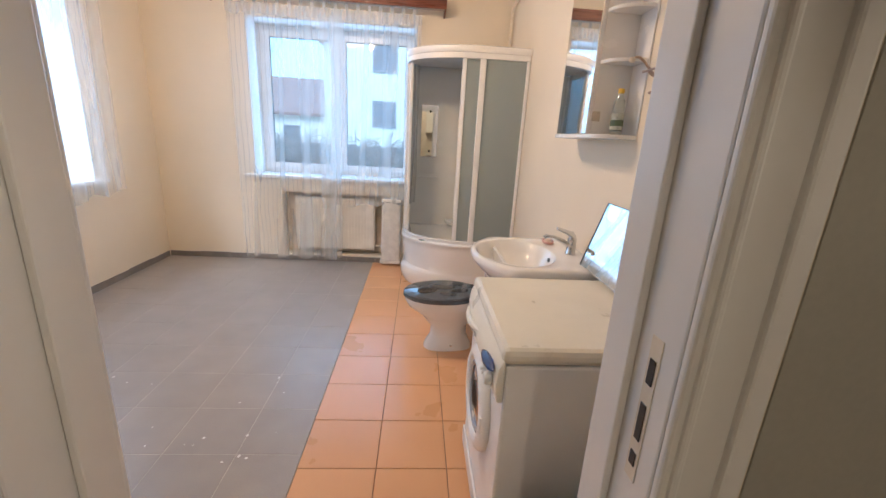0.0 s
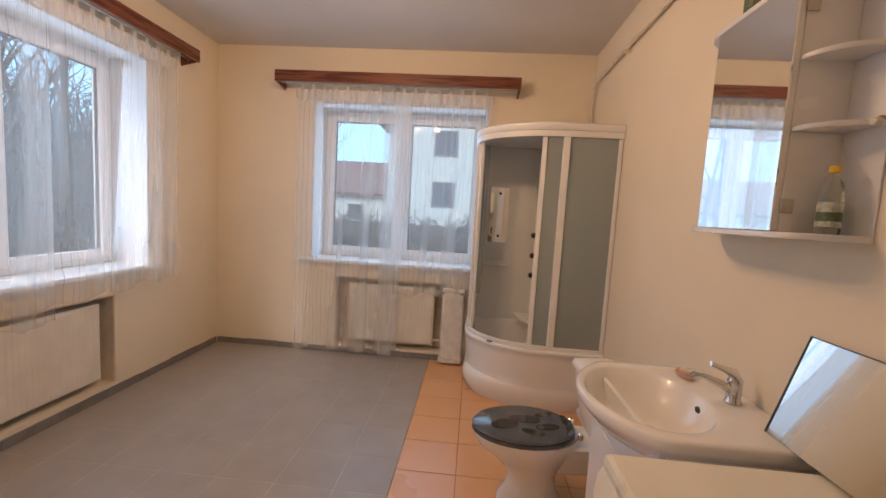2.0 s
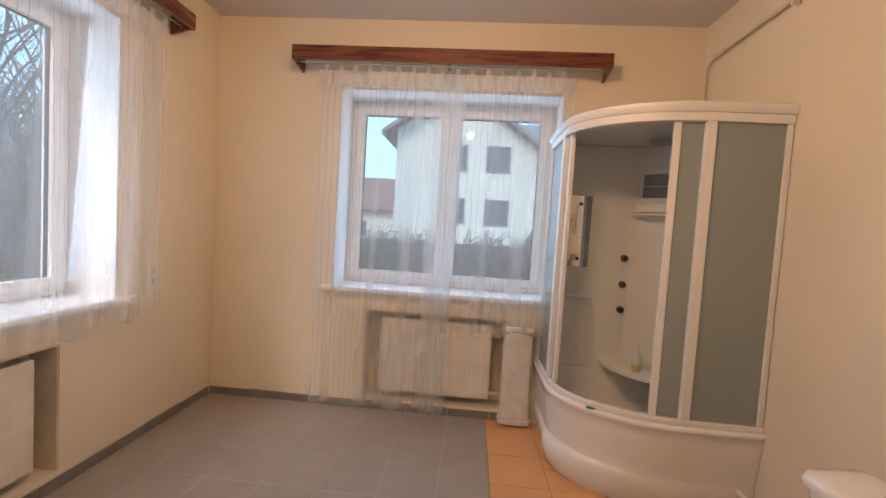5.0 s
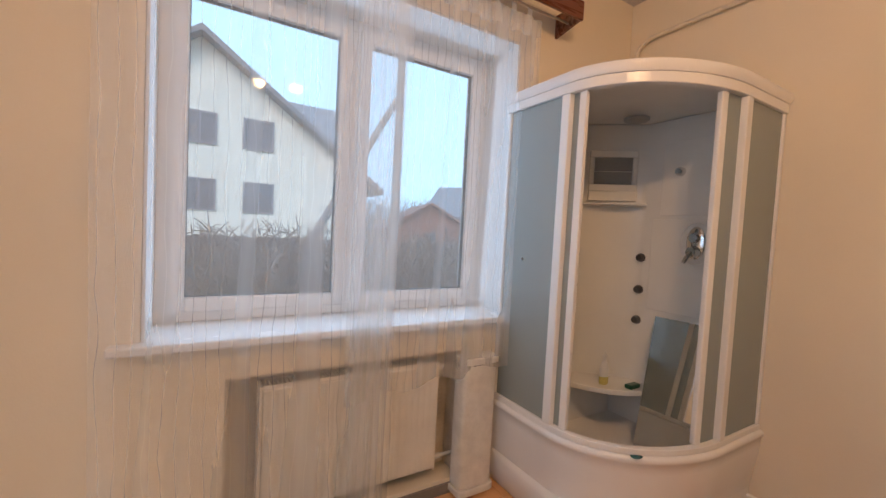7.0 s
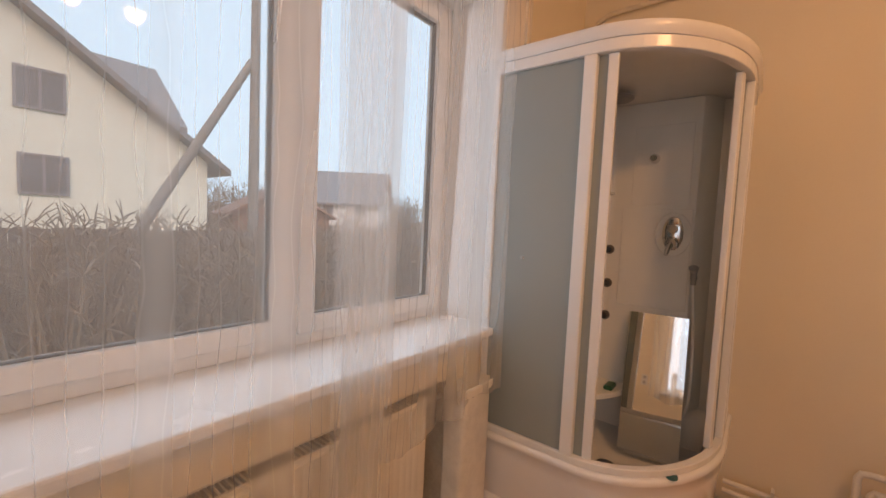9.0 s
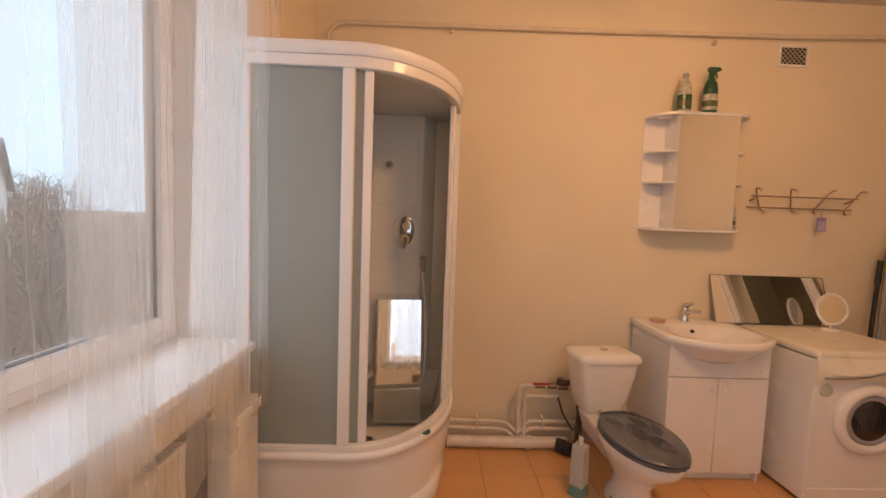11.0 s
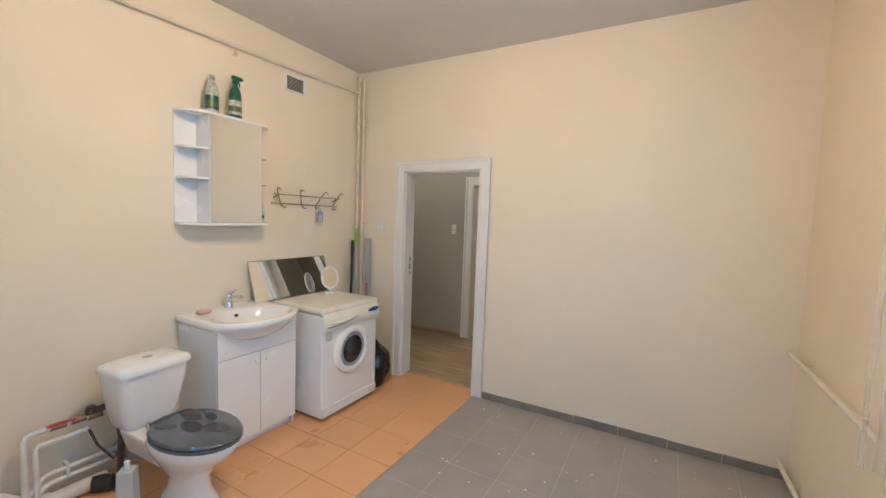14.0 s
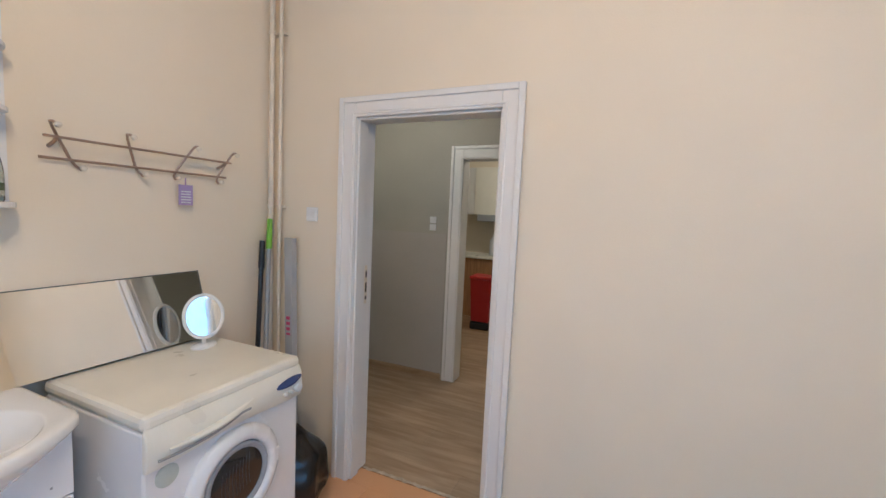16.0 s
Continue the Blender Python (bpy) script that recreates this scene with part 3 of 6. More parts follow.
def radiator(kind, u0, u1, z0, z1, front, pipe_end, pipe_sign):
    at = axes(kind)
    r = thing("radiator", at((u0 + u1) / 2, front, z0), "cream steel panel radiator with ribbed front, hung in a niche", "radiator", "panel radiators")
    bm = bmesh.new()
    n = int((u1 - u0 - 0.03) / 0.033)
    prof = []
    for k in range(n):
        a = u0 + 0.015 + k * 0.033
        prof += [(a, 0.0), (a + 0.022, 0.0), (a + 0.025, -0.0009), (a + 0.030, -0.0009)]
    prof.append((u1 - 0.015, 0.0))
    low, high = z0 + 0.02, z1 - 0.02
    rows = [[bm.verts.new(at(u, front + d - back, z)) for u, d in prof] for z, back in ((z0 + 0.005, 0.012), (low, 0), (high, 0), (z1 - 0.005, 0.012))]
    skin(bm, rows, close=False, wrap=False)
    part(r, "panel", bm, RADIATOR, smooth=30)
    bm = bmesh.new()
    wall_box(bm, at, u0, u0 + 0.014, front - 0.095, front - 0.004, z0, z1)
    wall_box(bm, at, u1 - 0.014, u1, front - 0.095, front - 0.004, z0, z1)
    wall_box(bm, at, u0 + 0.014, u1 - 0.014, front - 0.095, front - 0.085, z0, z1)
    part(r, "side", bm, RADIATOR, 0.004)
    bm = bmesh.new()
    k = u0 + 0.02
    while k < u1 - 0.03:
        wall_box(bm, at, k, k + 0.006, front - 0.085, front - 0.012, z1 - 0.012, z1)
        k += 0.017
    wall_box(bm, at, u0 + 0.014, u1 - 0.014, front - 0.012, front - 0.004, z1 - 0.012, z1 + 0.001)
    part(r, "grille", bm, RADIATOR)
    bm = bmesh.new()
    e = u1 if pipe_sign > 0 else u0
    for z in (z0 + 0.045, z1 - 0.045):
        sweep(bm, [at(e - pipe_sign * 0.01, front - 0.045, z), at(e + pipe_sign * 0.05, front - 0.045, z)], 0.014, 10)
        sweep(bm, [at(e + pipe_sign * 0.045, front - 0.045, z), at(pipe_end, front - 0.045, z)], 0.010, 10)
    part(r, "pipe", bm, PIPE_WHITE, smooth=True)
    bm = bmesh.new()
    for a in (u0 + 0.12, u1 - 0.12):
        wall_box(bm, at, a - 0.02, a + 0.02, front - 0.145, front - 0.096, z0 + 0.05, z1 - 0.04)
    part(r, "bracket", bm, NICHE)
    return r


radiator("north", -0.985, -0.139, 0.131, 0.701, -0.012, 0.05, 1)
WEST.append(radiator("west", 2.52, 3.405, 0.134, 0.679, -0.012, 1.6, -1))

# boxed-in riser beside the north radiator
riser = thing("boxed_pipe", (0.06, YN, 0.02), "white painted rounded pipe cover beside the radiator", "pipe cover")
bm = bmesh.new()
out = [(-0.055, YN - 0.0005), (-0.055, YN - 0.075), (-0.045, YN - 0.092), (-0.02, YN - 0.10), (0.115, YN - 0.10), (0.14, YN - 0.092), (0.15, YN - 0.075), (0.15, YN - 0.0005)]
prism(bm, out, 0.055, 0.70)
part(riser, "cover", bm, PIPE_WHITE, 0.006, smooth=50)
bm = bmesh.new()
prism(bm, [((x - 0.055) * 1.1 + 0.055, YN - 0.0005 + (y - YN) * 1.1) for x, y in out], 0.70, 0.735)
part(riser, "cap", bm, PIPE_WHITE, 0.006)
bm = bmesh.new()
prism(bm, [((x - 0.055) * 1.12 + 0.055, YN - 0.0005 + (y - YN) * 1.12) for x, y in out], 0.02, 0.055)
part(riser, "foot", bm, PIPE_WHITE, 0.006)


def pelmet(kind, u0, u1, z1, reach, mat):
    at = axes(kind)
    p = thing("curtain_pelmet", at((u0 + u1) / 2, 0, z1), "red-brown varnished wooden curtain pelmet over the window", "pelmet", "window pelmets")
    bm = bmesh.new()
    wall_box(bm, at, u0, u1, reach - 0.018, reach, z1 - 0.098, z1)
    part(p, "board", bm, mat, 0.003)
    bm = bmesh.new()
    for a, b in ((u0 + 0.002, u0 + 0.02), (u1 - 0.02, u1 - 0.002)):
        for q in (a,):
            prof = [(0.0, z1 - 0.13), (0.0, z1 - 0.004), (reach - 0.019, z1 - 0.004), (reach - 0.019, z1 - 0.097), (reach - 0.06, z1 - 0.105)]
            skin(bm, [[bm.verts.new(at(a, d, z)) for d, z in prof], [bm.verts.new(at(b, d, z)) for d, z in prof]])
    part(p, "end_board", bm, mat, 0.002)
    bm = bmesh.new()
    sweep(bm, [at(u0 + 0.02, reach * 0.52, z1 - 0.085), at(u1 - 0.02, reach * 0.52, z1 - 0.085)], 0.006, 8)
    part(p, "rod", bm, STEEL, smooth=True)
    bm = bmesh.new()
    wall_box(bm, at, (u0 + u1) / 2 - 0.012, (u0 + u1) / 2 + 0.012, 0.0, reach - 0.02, z1 - 0.08, z1 - 0.055)
    part(p, "bracket", bm, STEEL)
    return p


pelmet("north", -1.68, 0.522, 2.628, 0.185, PELMET)
WEST.append(pelmet("west", 1.93, 4.19, 2.654, 0.155, PELMET_Y))


def cloth(bm, at, u0, u1, top, hems, depth, folds, seed, gather=0.0, rows=36, per=0.011):
    """A hanging sheet with folds that open out towards the hem. hems: the hem's height at both ends."""
    n = int((u1 - u0) / per)
    uv = bm.loops.layers.uv.verify()
    grid, run = [], []
    s = 0.0
    last = None
    for i in range(n + 1):
        f = i / n
        u = u0 + (u1 - u0) * f
        col = []
        hem = hems[0] + (hems[1] - hems[0]) * f + 0.018 * math.sin(f * 23 + seed) + 0.010 * noise.noise((f * 14, seed, 3))
        for j in range(rows + 1):
            g = j / rows
            z = top + (hem - top) * g
            amp = 0.004 + 0.007 * min(1, g * 1.6)
            ph = 0.5 * folds * math.tau * (f + 0.035 * noise.noise((f * 5, g * 1.1, seed)))
            d = depth + amp * (math.sin(ph) + 0.35 * math.sin(2.3 * ph + seed))
            d += 0.003 * noise.noise((u * 14, z * 2.2, seed))
            w = u + 0.006 * math.cos(ph) * g + 0.012 * g * noise.noise((f * 4, g * 3, seed + 9))
            col.append(bm.verts.new(at(w, max(d, 0.012), z)))
        grid.append(col)
        if last is not None:
            s += (col[rows // 2].co - last).length
        last = col[rows // 2].co.copy()
        run.append(s)
    for i in range(n):
        for j in range(rows):
            f = bm.faces.new((grid[i][j], grid[i + 1][j], grid[i + 1][j + 1], grid[i][j + 1]))
            for l, (a, b) in zip(f.loops, ((i, j), (i + 1, j), (i + 1, j + 1), (i, j + 1))):
                l[uv].uv = (run[a], b / rows)


def curtain(kind, panels, top, u_mid, depth):
    at = axes(kind)
    c = thing("sheer_curtain", at(u_mid, depth, 0.1), "sheer white striped gauze curtain hanging from the pelmet", "curtain", "sheer curtains")
    for k, (u0, u1, hem0, hem1, folds, mat) in enumerate(panels):
        bm = bmesh.new()
        cloth(bm, at, u0, u1, top, (hem0, hem1), depth + 0.012 * k, folds, 3.0 + 7 * k + (20 if kind == "west" else 0))
        part(c, "panel", bm, mat, smooth=180)
    bm = bmesh.new()
    lo, hi = min(p[0] for p in panels), max(p[1] for p in panels)
    cols = []
    n = int((hi - lo) / 0.008)
    for i in range(n + 1):
        u = lo + (hi - lo) * i / n
        sag = 0.016 * abs(math.sin((u - lo) * 21)) + 0.006 * noise.noise((u * 9, 0, 2))
        cols.append([bm.verts.new(at(u, depth + 0.014 + 0.012 * math.sin(u * 95) * (1 if j else 0.3) + 0.006 * math.sin(u * 41), z)) for j, z in enumerate((top + 0.012, top - 0.02, top - 0.045 - sag, top - 0.075 - sag))])
    skin(bm, cols, close=False, wrap=False)
    part(c, "ruffle", bm, DENSE, smooth=180)
    bm = bmesh.new()
    k = lo + 0.03
    while k < hi:
        wall_box(bm, at, k, k + 0.03, depth - 0.002, depth, top, top + 0.06)
        k += 0.105
    part(c, "tab", bm, DENSE)
    return c


curtain("north", [(-1.50, -0.47, 0.055, 0.06, 9, SHEER), (-0.68, 0.30, 0.62, 0.70, 11, SHEER), (-0.66, -0.46, 0.055, 0.055, 3.2, SHEER)], 2.475, -0.6, 0.095)
WEST.append(curtain("west", [(1.99, 3.02, 0.70, 0.66, 11, SHEER), (2.86, 4.02, 0.74, 0.80, 11, SHEER)], 2.50, 3.0, 0.085))

sock = thing("wall_socket", (XW, 4.065, 0.995), "white double wall socket", "socket")
part_boxes(sock, "plate", PVC, [(XW + 0.0005, XW + 0.012, 4.03, 4.10, 0.935, 1.06)], 0.004)
bm = bmesh.new()
for z in (0.967, 1.028):
    lathe(bm, [(0.019, 0.0125), (0.019, 0.0135), (0.001, 0.0135)], (XW, 4.065, z), 14, "x")
part(sock, "well", bm, GREYPL)
WEST.append(sock)

pipes = thing("heating_pipe_pair", (XW, 1.6, 0.1), "two cream painted heating pipes along the wall", "pipe")
for z, y1 in ((0.79, 1.95), (0.11, 1.95)):
    bm = bmesh.new()
    sweep(bm, [(XW + 0.045, YS + 0.004, z), (XW + 0.045, y1, z - 0.008), (XW + 0.025, y1 + 0.12, z - 0.04), (XW - 0.05, y1 + 0.55, 0.634 if z > 0.5 else 0.179)], 0.015, 12)
    part(pipes, "pipe", bm, PIPE, smooth=True)
bm = bmesh.new()
for y in (1.15, 1.8):
    for z in (0.79, 0.11):
        box(bm, XW, XW + 0.045, y, y + 0.012, z - 0.006, z + 0.006)
part(pipes, "bracket", bm, PIPE)
WEST.append(pipes)

# ---------------------------------------------------------------- shower cabin
SX0, SY0 = 0.19, 3.80
SCX, SCY = 0.80, 4.26


def cabin(off, wall=0.003, n=18, a0=180.0, a1=270.0, ends=True):
    """Plan of the cabin, grown by off; runs from the north wall round the bow to the east wall."""
    rx, ry = SCX - SX0 + off, SCY - SY0 + off
    bow = [(SCX + rx * math.cos(radians(a0 + (a1 - a0) * k / n)), SCY + ry * math.sin(radians(a0 + (a1 - a0) * k / n))) for k in range(n + 1)]
    if not ends:
        return bow
    return [(SX0 - off, YN - wall)] + bow + [(XE - wall, SY0 - off)]


shower = thing("shower_cabin", (0.75, 4.25, 0.0), "white corner shower cabin with curved frosted glass and deep acrylic tray", "shower cabin")
bm = bmesh.new()
rings = []
# the apron carries a moulded ledge that fades out towards the east wall
for z, off, ledge in ((0.0, -0.045, 0.02), (0.03, -0.035, 0.03), (0.10, -0.022, 0.045), (0.165, -0.024, 0.050), (0.185, -0.026, 0.036), (0.195, -0.026, 0.010), (0.24, -0.016, 0.0), (0.33, -0.004, 0.0), (0.395, 0.004, 0.0), (0.440, 0.007, 0.0), (0.446, 0.014, 0.0), (0.462, 0.015, 0.0), (0.470, 0.010, 0.0), (0.474, 0.0, 0.0)):
    flat, proud = cabin(off), cabin(off + ledge)
    ring = []
    for k, (p, q) in enumerate(zip(flat, proud)):
        f = k / (len(flat) - 1)
        w = max(0.0, min(1.0, (0.80 - f) / 0.45)) * min(1.0, 0.35 + f * 4)
        drop = (1 - w) * 0.06 if 0.1 < z < 0.2 else 0.0
        ring.append(bm.verts.new((p[0] + (q[0] - p[0]) * w, p[1] + (q[1] - p[1]) * w, z - drop * 0.3)))
    rings.append(ring + [bm.verts.new((XE - 0.003, YN - 0.003, z))])
for z, off, wall in ((0.474, -0.045, 0.04), (0.455, -0.06, 0.055), (0.26, -0.10, 0.09), (0.235, -0.16, 0.15)):
    rings.append([bm.verts.new((x, y, z)) for x, y in cabin(off, wall) + [(XE - wall, YN - wall)]])
skin(bm, rings)
part(shower, "tray", bm, ACRYLIC, smooth=55)


def rail(bm, pts, half, z0, z1):
    rows = []
    for i, (x, y) in enumerate(pts):
        a, b = pts[max(i - 1, 0)], pts[min(i + 1, len(pts) - 1)]
        d = Vector((b[0] - a[0], b[1] - a[1])).normalized()
        nx, ny = -d.y * half, d.x * half
        rows.append([bm.verts.new(p) for p in ((x + nx, y + ny, z0), (x - nx, y - ny, z0), (x - nx, y - ny, z1), (x + nx, y + ny, z1))])
    skin(bm, rows)


def stile(bm, x, y, turn, w, d, z0, z1):
    c, s = math.cos(radians(turn)), math.sin(radians(turn))
    prism(bm, [(x + c * a - s * b, y + s * a + c * b) for a, b in ((-w, -d), (w, -d), (w, d), (-w, d))], z0, z1)


TOP = 2.035
bm = bmesh.new()
rail(bm, cabin(-0.018, 0.004), 0.017, 0.4745, 0.502)
rail(bm, cabin(-0.018, 0.004), 0.019, TOP - 0.022, TOP + 0.022)
part(shower, "rail", bm, FRAME, 0.004)
bm = bmesh.new()
stile(bm, SX0 + 0.018, YN - 0.018, 0, 0.013, 0.014, 0.502, TOP - 0.022)
stile(bm, XE - 0.018, SY0 + 0.018, 0, 0.014, 0.013, 0.502, TOP - 0.022)
stile(bm, SX0 + 0.016, SCY + 0.01, 0, 0.016, 0.024, 0.502, TOP - 0.022)
stile(bm, SCX + 0.005, SY0 + 0.016, 0, 0.024, 0.016, 0.502, TOP - 0.022)
for a in (188.5, 256.0):
    x, y = cabin(-0.032, a0=a, a1=a + 1, n=1, ends=False)[0]
    stile(bm, x, y, a, 0.013, 0.018, 0.502, TOP - 0.022)
part(shower, "post", bm, FRAME, 0.005)


def sheet(bm, pts, z0, z1, t=0.003):
    rail(bm, pts, t, z0, z1)


bm = bmesh.new()
sheet(bm, [(SX0 + 0.018, YN - 0.032), (SX0 + 0.018, SCY + 0.034)], 0.503, TOP - 0.023)
sheet(bm, [(SCX + 0.029, SY0 + 0.018), (XE - 0.032, SY0 + 0.018)], 0.503, TOP - 0.023)
part(shower, "fixed_pane", bm, FROST, label="milky frosted glass pane")
bm = bmesh.new()
sheet(bm, cabin(-0.032, a0=180, a1=187.5, n=4, ends=False), 0.503, TOP - 0.023)
sheet(bm, cabin(-0.032, a0=257, a1=270, n=6, ends=False), 0.503, TOP - 0.023)
part(shower, "sliding_pane", bm, FROST, smooth=60, label="curved frosted sliding pane, pushed open")
bm = bmesh.new()
lathe(bm, [(0.006, 0), (0.007, 0.010), (0.003, 0.014)], (SX0 - 0.002, 4.50, 1.25), 12, "x")
part(shower, "knob", bm, GREYPL, smooth=True)
# roof with a raised dome
bm = bmesh.new()
rings = []
for z, off, wall in ((TOP + 0.0225, -0.01, 0.003), (TOP + 0.0225, 0.004, 0.003), (TOP + 0.045, 0.017, 0.003), (TOP + 0.068, 0.012, 0.003), (TOP + 0.078, -0.010, 0.003), (TOP + 0.088, -0.09, 0.05), (TOP + 0.10, -0.2, 0.15)):
    rings.append([bm.verts.new((x, y, z)) for x, y in cabin(off, wall) + [(XE - wall, YN - wall)]])
skin(bm, rings)
part(shower, "roof", bm, FRAME, smooth=50)
SHELL = material("grey_white_cabin_shell", (0.85, 0.86, 0.84), 0.2, vary=0.03, scale=3, bump=0.0)
bm = bmesh.new()
line = [(SX0 + 0.035, YN - 0.02), (0.74, YN - 0.02), (0.79, YN - 0.03), (1.03, 4.43), (1.045, 4.38), (1.045, 4.00), (1.07, 3.965), (1.16, 3.93), (1.165, SY0 + 0.045)]
rail(bm, line, 0.006, 0.470, TOP + 0.02)
part(shower, "back_panel", bm, SHELL, smooth=35)
bm = bmesh.new()
for x0, x1, z0, z1 in ((0.30, 0.52, 0.98, 1.0),):
    box(bm, x0, x1, YN - 0.10, YN - 0.027, z0, z1)
box(bm, 0.31, 0.51, YN - 0.10, YN - 0.09, 1.0, 1.02)
part(shower, "ledge", bm, SHELL, 0.008)
# moulded relief of the service panel
bm = bmesh.new()
box(bm, 1.034, 1.039, 4.03, 4.30, 1.52, 1.93)
box(bm, 1.034, 1.039, 4.01, 4.34, 0.98, 1.50)
part(shower, "relief_panel", bm, SHELL, 0.004)
bm = bmesh.new()
d = Vector((0.24, -0.22, 0)).normalized()
nrm = Vector((-d.y, d.x, 0)) * -1
mid = Vector((0.91, 4.54, 0))


def corner_block(bm, half, depth0, depth1, z0, z1):
    p = [mid + d * a + Vector((-0.676, -0.737, 0)) * b for a, b in ((-half, depth0), (half, depth0), (half, depth1), (-half, depth1))]
    prism(bm, [(v.x, v.y) for v in p], z0, z1)


corner_block(bm, 0.135, 0.0, 0.045, 1.60, 1.66)
corner_block(bm, 0.135, 0.0, 0.03, 1.66, 1.70)
corner_block(bm, 0.135, 0.0, 0.03, 1.86, 1.90)
for sgn in (-1, 1):
    p = [mid + d * a + Vector((-0.676, -0.737, 0)) * b for a, b in ((sgn * 0.107, 0.0), (sgn * 0.135, 0.0), (sgn * 0.135, 0.03), (sgn * 0.107, 0.03))]
    prism(bm, [(v.x, v.y) for v in p], 1.70, 1.86)
part(shower, "niche_frame", bm, SHELL, 0.006)
bm = bmesh.new()
corner_block(bm, 0.106, 0.004, 0.012, 1.701, 1.775)
corner_block(bm, 0.106, 0.004, 0.012, 1.781, 1.859)
part(shower, "speaker_panel", bm, material("grey_speaker_panel", (0.30, 0.31, 0.31), 0.4, vary=0.1), label="grey speaker panel in the cabin corner")


def corner_shelf(bm, reach, z0, z1):
    """A bowed shelf across the cabin's corner."""
    out = []
    for k in range(13):
        a = radians(180 + 90 * k / 12)
        out.append((1.04 + reach * math.cos(a), 4.655 + reach * math.sin(a)))
    prism(bm, [(1.04, 4.655)] + [(max(x, 0.3), y) for x, y in out], z0, z1)


bm = bmesh.new()
corner_shelf(bm, 0.27, 1.575, 1.59)
corner_shelf(bm, 0.42, 0.51, 0.54)
part(shower, "corner_shelf", bm, SHELL, 0.006)
bm = bmesh.new()
for x, y, nx, ny in ((0.75, YN - 0.026, 0, -1), (1.036, 4.395, -1, 0)):
    for z in (1.273, 1.085, 0.903):
        sweep(bm, [(x, y, z), (x + nx * 0.012, y + ny * 0.012, z), (x + nx * 0.03, y + ny * 0.03, z)], [0.026, 0.026, 0.018], 14)
part(shower, "jet", bm, material("dark_chrome_jet", (0.16, 0.15, 0.15), 0.2, 0.8, vary=0.1, bump=0), smooth=True, label="dark chrome body jet")
bm = bmesh.new()
sweep(bm, [(1.038, 4.20, 1.76), (1.015, 4.20, 1.76), (1.0, 4.20, 1.76)], [0.026, 0.024, 0.016], 14)
part(shower, "upper_jet", bm, CHROME, smooth=True)
bm = bmesh.new()
lathe(bm, [(0.062, 0.0), (0.064, -0.012), (0.050, -0.02)], (1.033, 4.09, 1.375), 20, "x", (0.75, 1.35))
sweep(bm, [(1.02, 4.09, 1.33), (0.975, 4.09, 1.325)], [0.032, 0.026], 14)
sweep(bm, [(0.985, 4.09, 1.325), (0.955, 4.095, 1.30), (0.935, 4.10, 1.27)], [0.014, 0.013, 0.010], 10)
part(shower, "mixer", bm, CHROME, smooth=True, label="chrome shower mixer with lever")
bm = bmesh.new()
sweep(bm, [(1.02, 4.09, 1.40), (0.985, 4.09, 1.40)], [0.026, 0.022], 14)
part(shower, "diverter_knob", bm, CHROME, smooth=True)
bm = bmesh.new()
lathe(bm, [(0.085, 0.0), (0.088, -0.004), (0.083, -0.006), (0.08, -0.001)], (1.034, 4.09, 1.37), 28, "x", (1, 1.35))
part(shower, "trim_ring", bm, SHELL, smooth=True)
bm = bmesh.new()
lathe(bm, [(0.065, 0.0), (0.065, -0.010), (0.055, -0.016), (0.001, -0.016)], (0.80, 4.33, TOP - 0.005), 24)
part(shower, "shower_rose", bm, GREYPL, smooth=30)
bm = bmesh.new()
sweep(bm, [(1.03, 3.985, 1.155), (1.0, 3.98, 1.165)], 0.016, 10)
sweep(bm, [(0.99, 3.98, 1.13), (0.985, 3.98, 1.19), (0.965, 3.98, 1.215)], [0.012, 0.015, 0.022], 12)
part(shower, "hand_shower", bm, GREYPL, smooth=True)
bm = bmesh.new()
hose = []
for k in range(41):
    f = k / 40
    z = 1.13 - 1.24 * f + 0.5 * f * f + 0.02 * math.sin(9 * f)
    hose.append((0.99 - 0.05 * math.sin(f * 3.1), 3.98 - 0.045 * math.sin(f * 3.1) + 0.03 * f, z))
sweep(bm, hose, 0.008, 8)
part(shower, "hose", bm, PALE, smooth=True, label="pale flexible shower hose")
bx, by = cabin(0.0, a0=226, a1=227, n=1, ends=False)[0]
bm = bmesh.new()
lathe(bm, [(0.001, 0.0), (0.030, 0.0), (0.028, 0.003), (0.001, 0.0045)], (bx, by, 0.474), 20, stretch=(1.0, 0.7))
part(shower, "badge", bm, TEAL, smooth=True)
bm = bmesh.new()
lathe(bm, [(0.001, 0.0), (0.045, 0.0), (0.042, 0.006), (0.001, 0.008)], (0.70, 4.25, 0.236), 20)
part(shower, "drain", bm, CHROME, smooth=True)

pane = thing("cabin_mirror", (0.42, YN - 0.03, 1.2), "frameless mirror plate on the cabin's back panel with two studs", "mirror")
part_boxes(pane, "plate", MIRROR, [(0.33, 0.50, YN - 0.033, YN - 0.0275, 1.19, 1.70)], 0.002)
bm = bmesh.new()
for z in (1.25, 1.64):
    lathe(bm, [(0.012, 0.0), (0.012, -0.008), (0.001, -0.01)], (0.42, YN - 0.033, z), 12, "y")
part(pane, "stud", bm, BLACK)

lean = thing("loose_mirror", (0.88, 4.10, 0.25), "loose rectangular mirror leaning inside the shower cabin", "mirror")
bm = bmesh.new()
skin(bm, [[bm.verts.new(p) for p in ((x + 0.014, y0, z), (x - 0.014, y1, z), (x - 0.008, y1, z - 0.002), (x + 0.020, y0, z - 0.002))] for x, y0, y1, z in ((0.85, 3.965, 4.235, 0.262), (1.002, 3.985, 4.255, 0.955))])
part(lean, "sheet", bm, MIRROR)

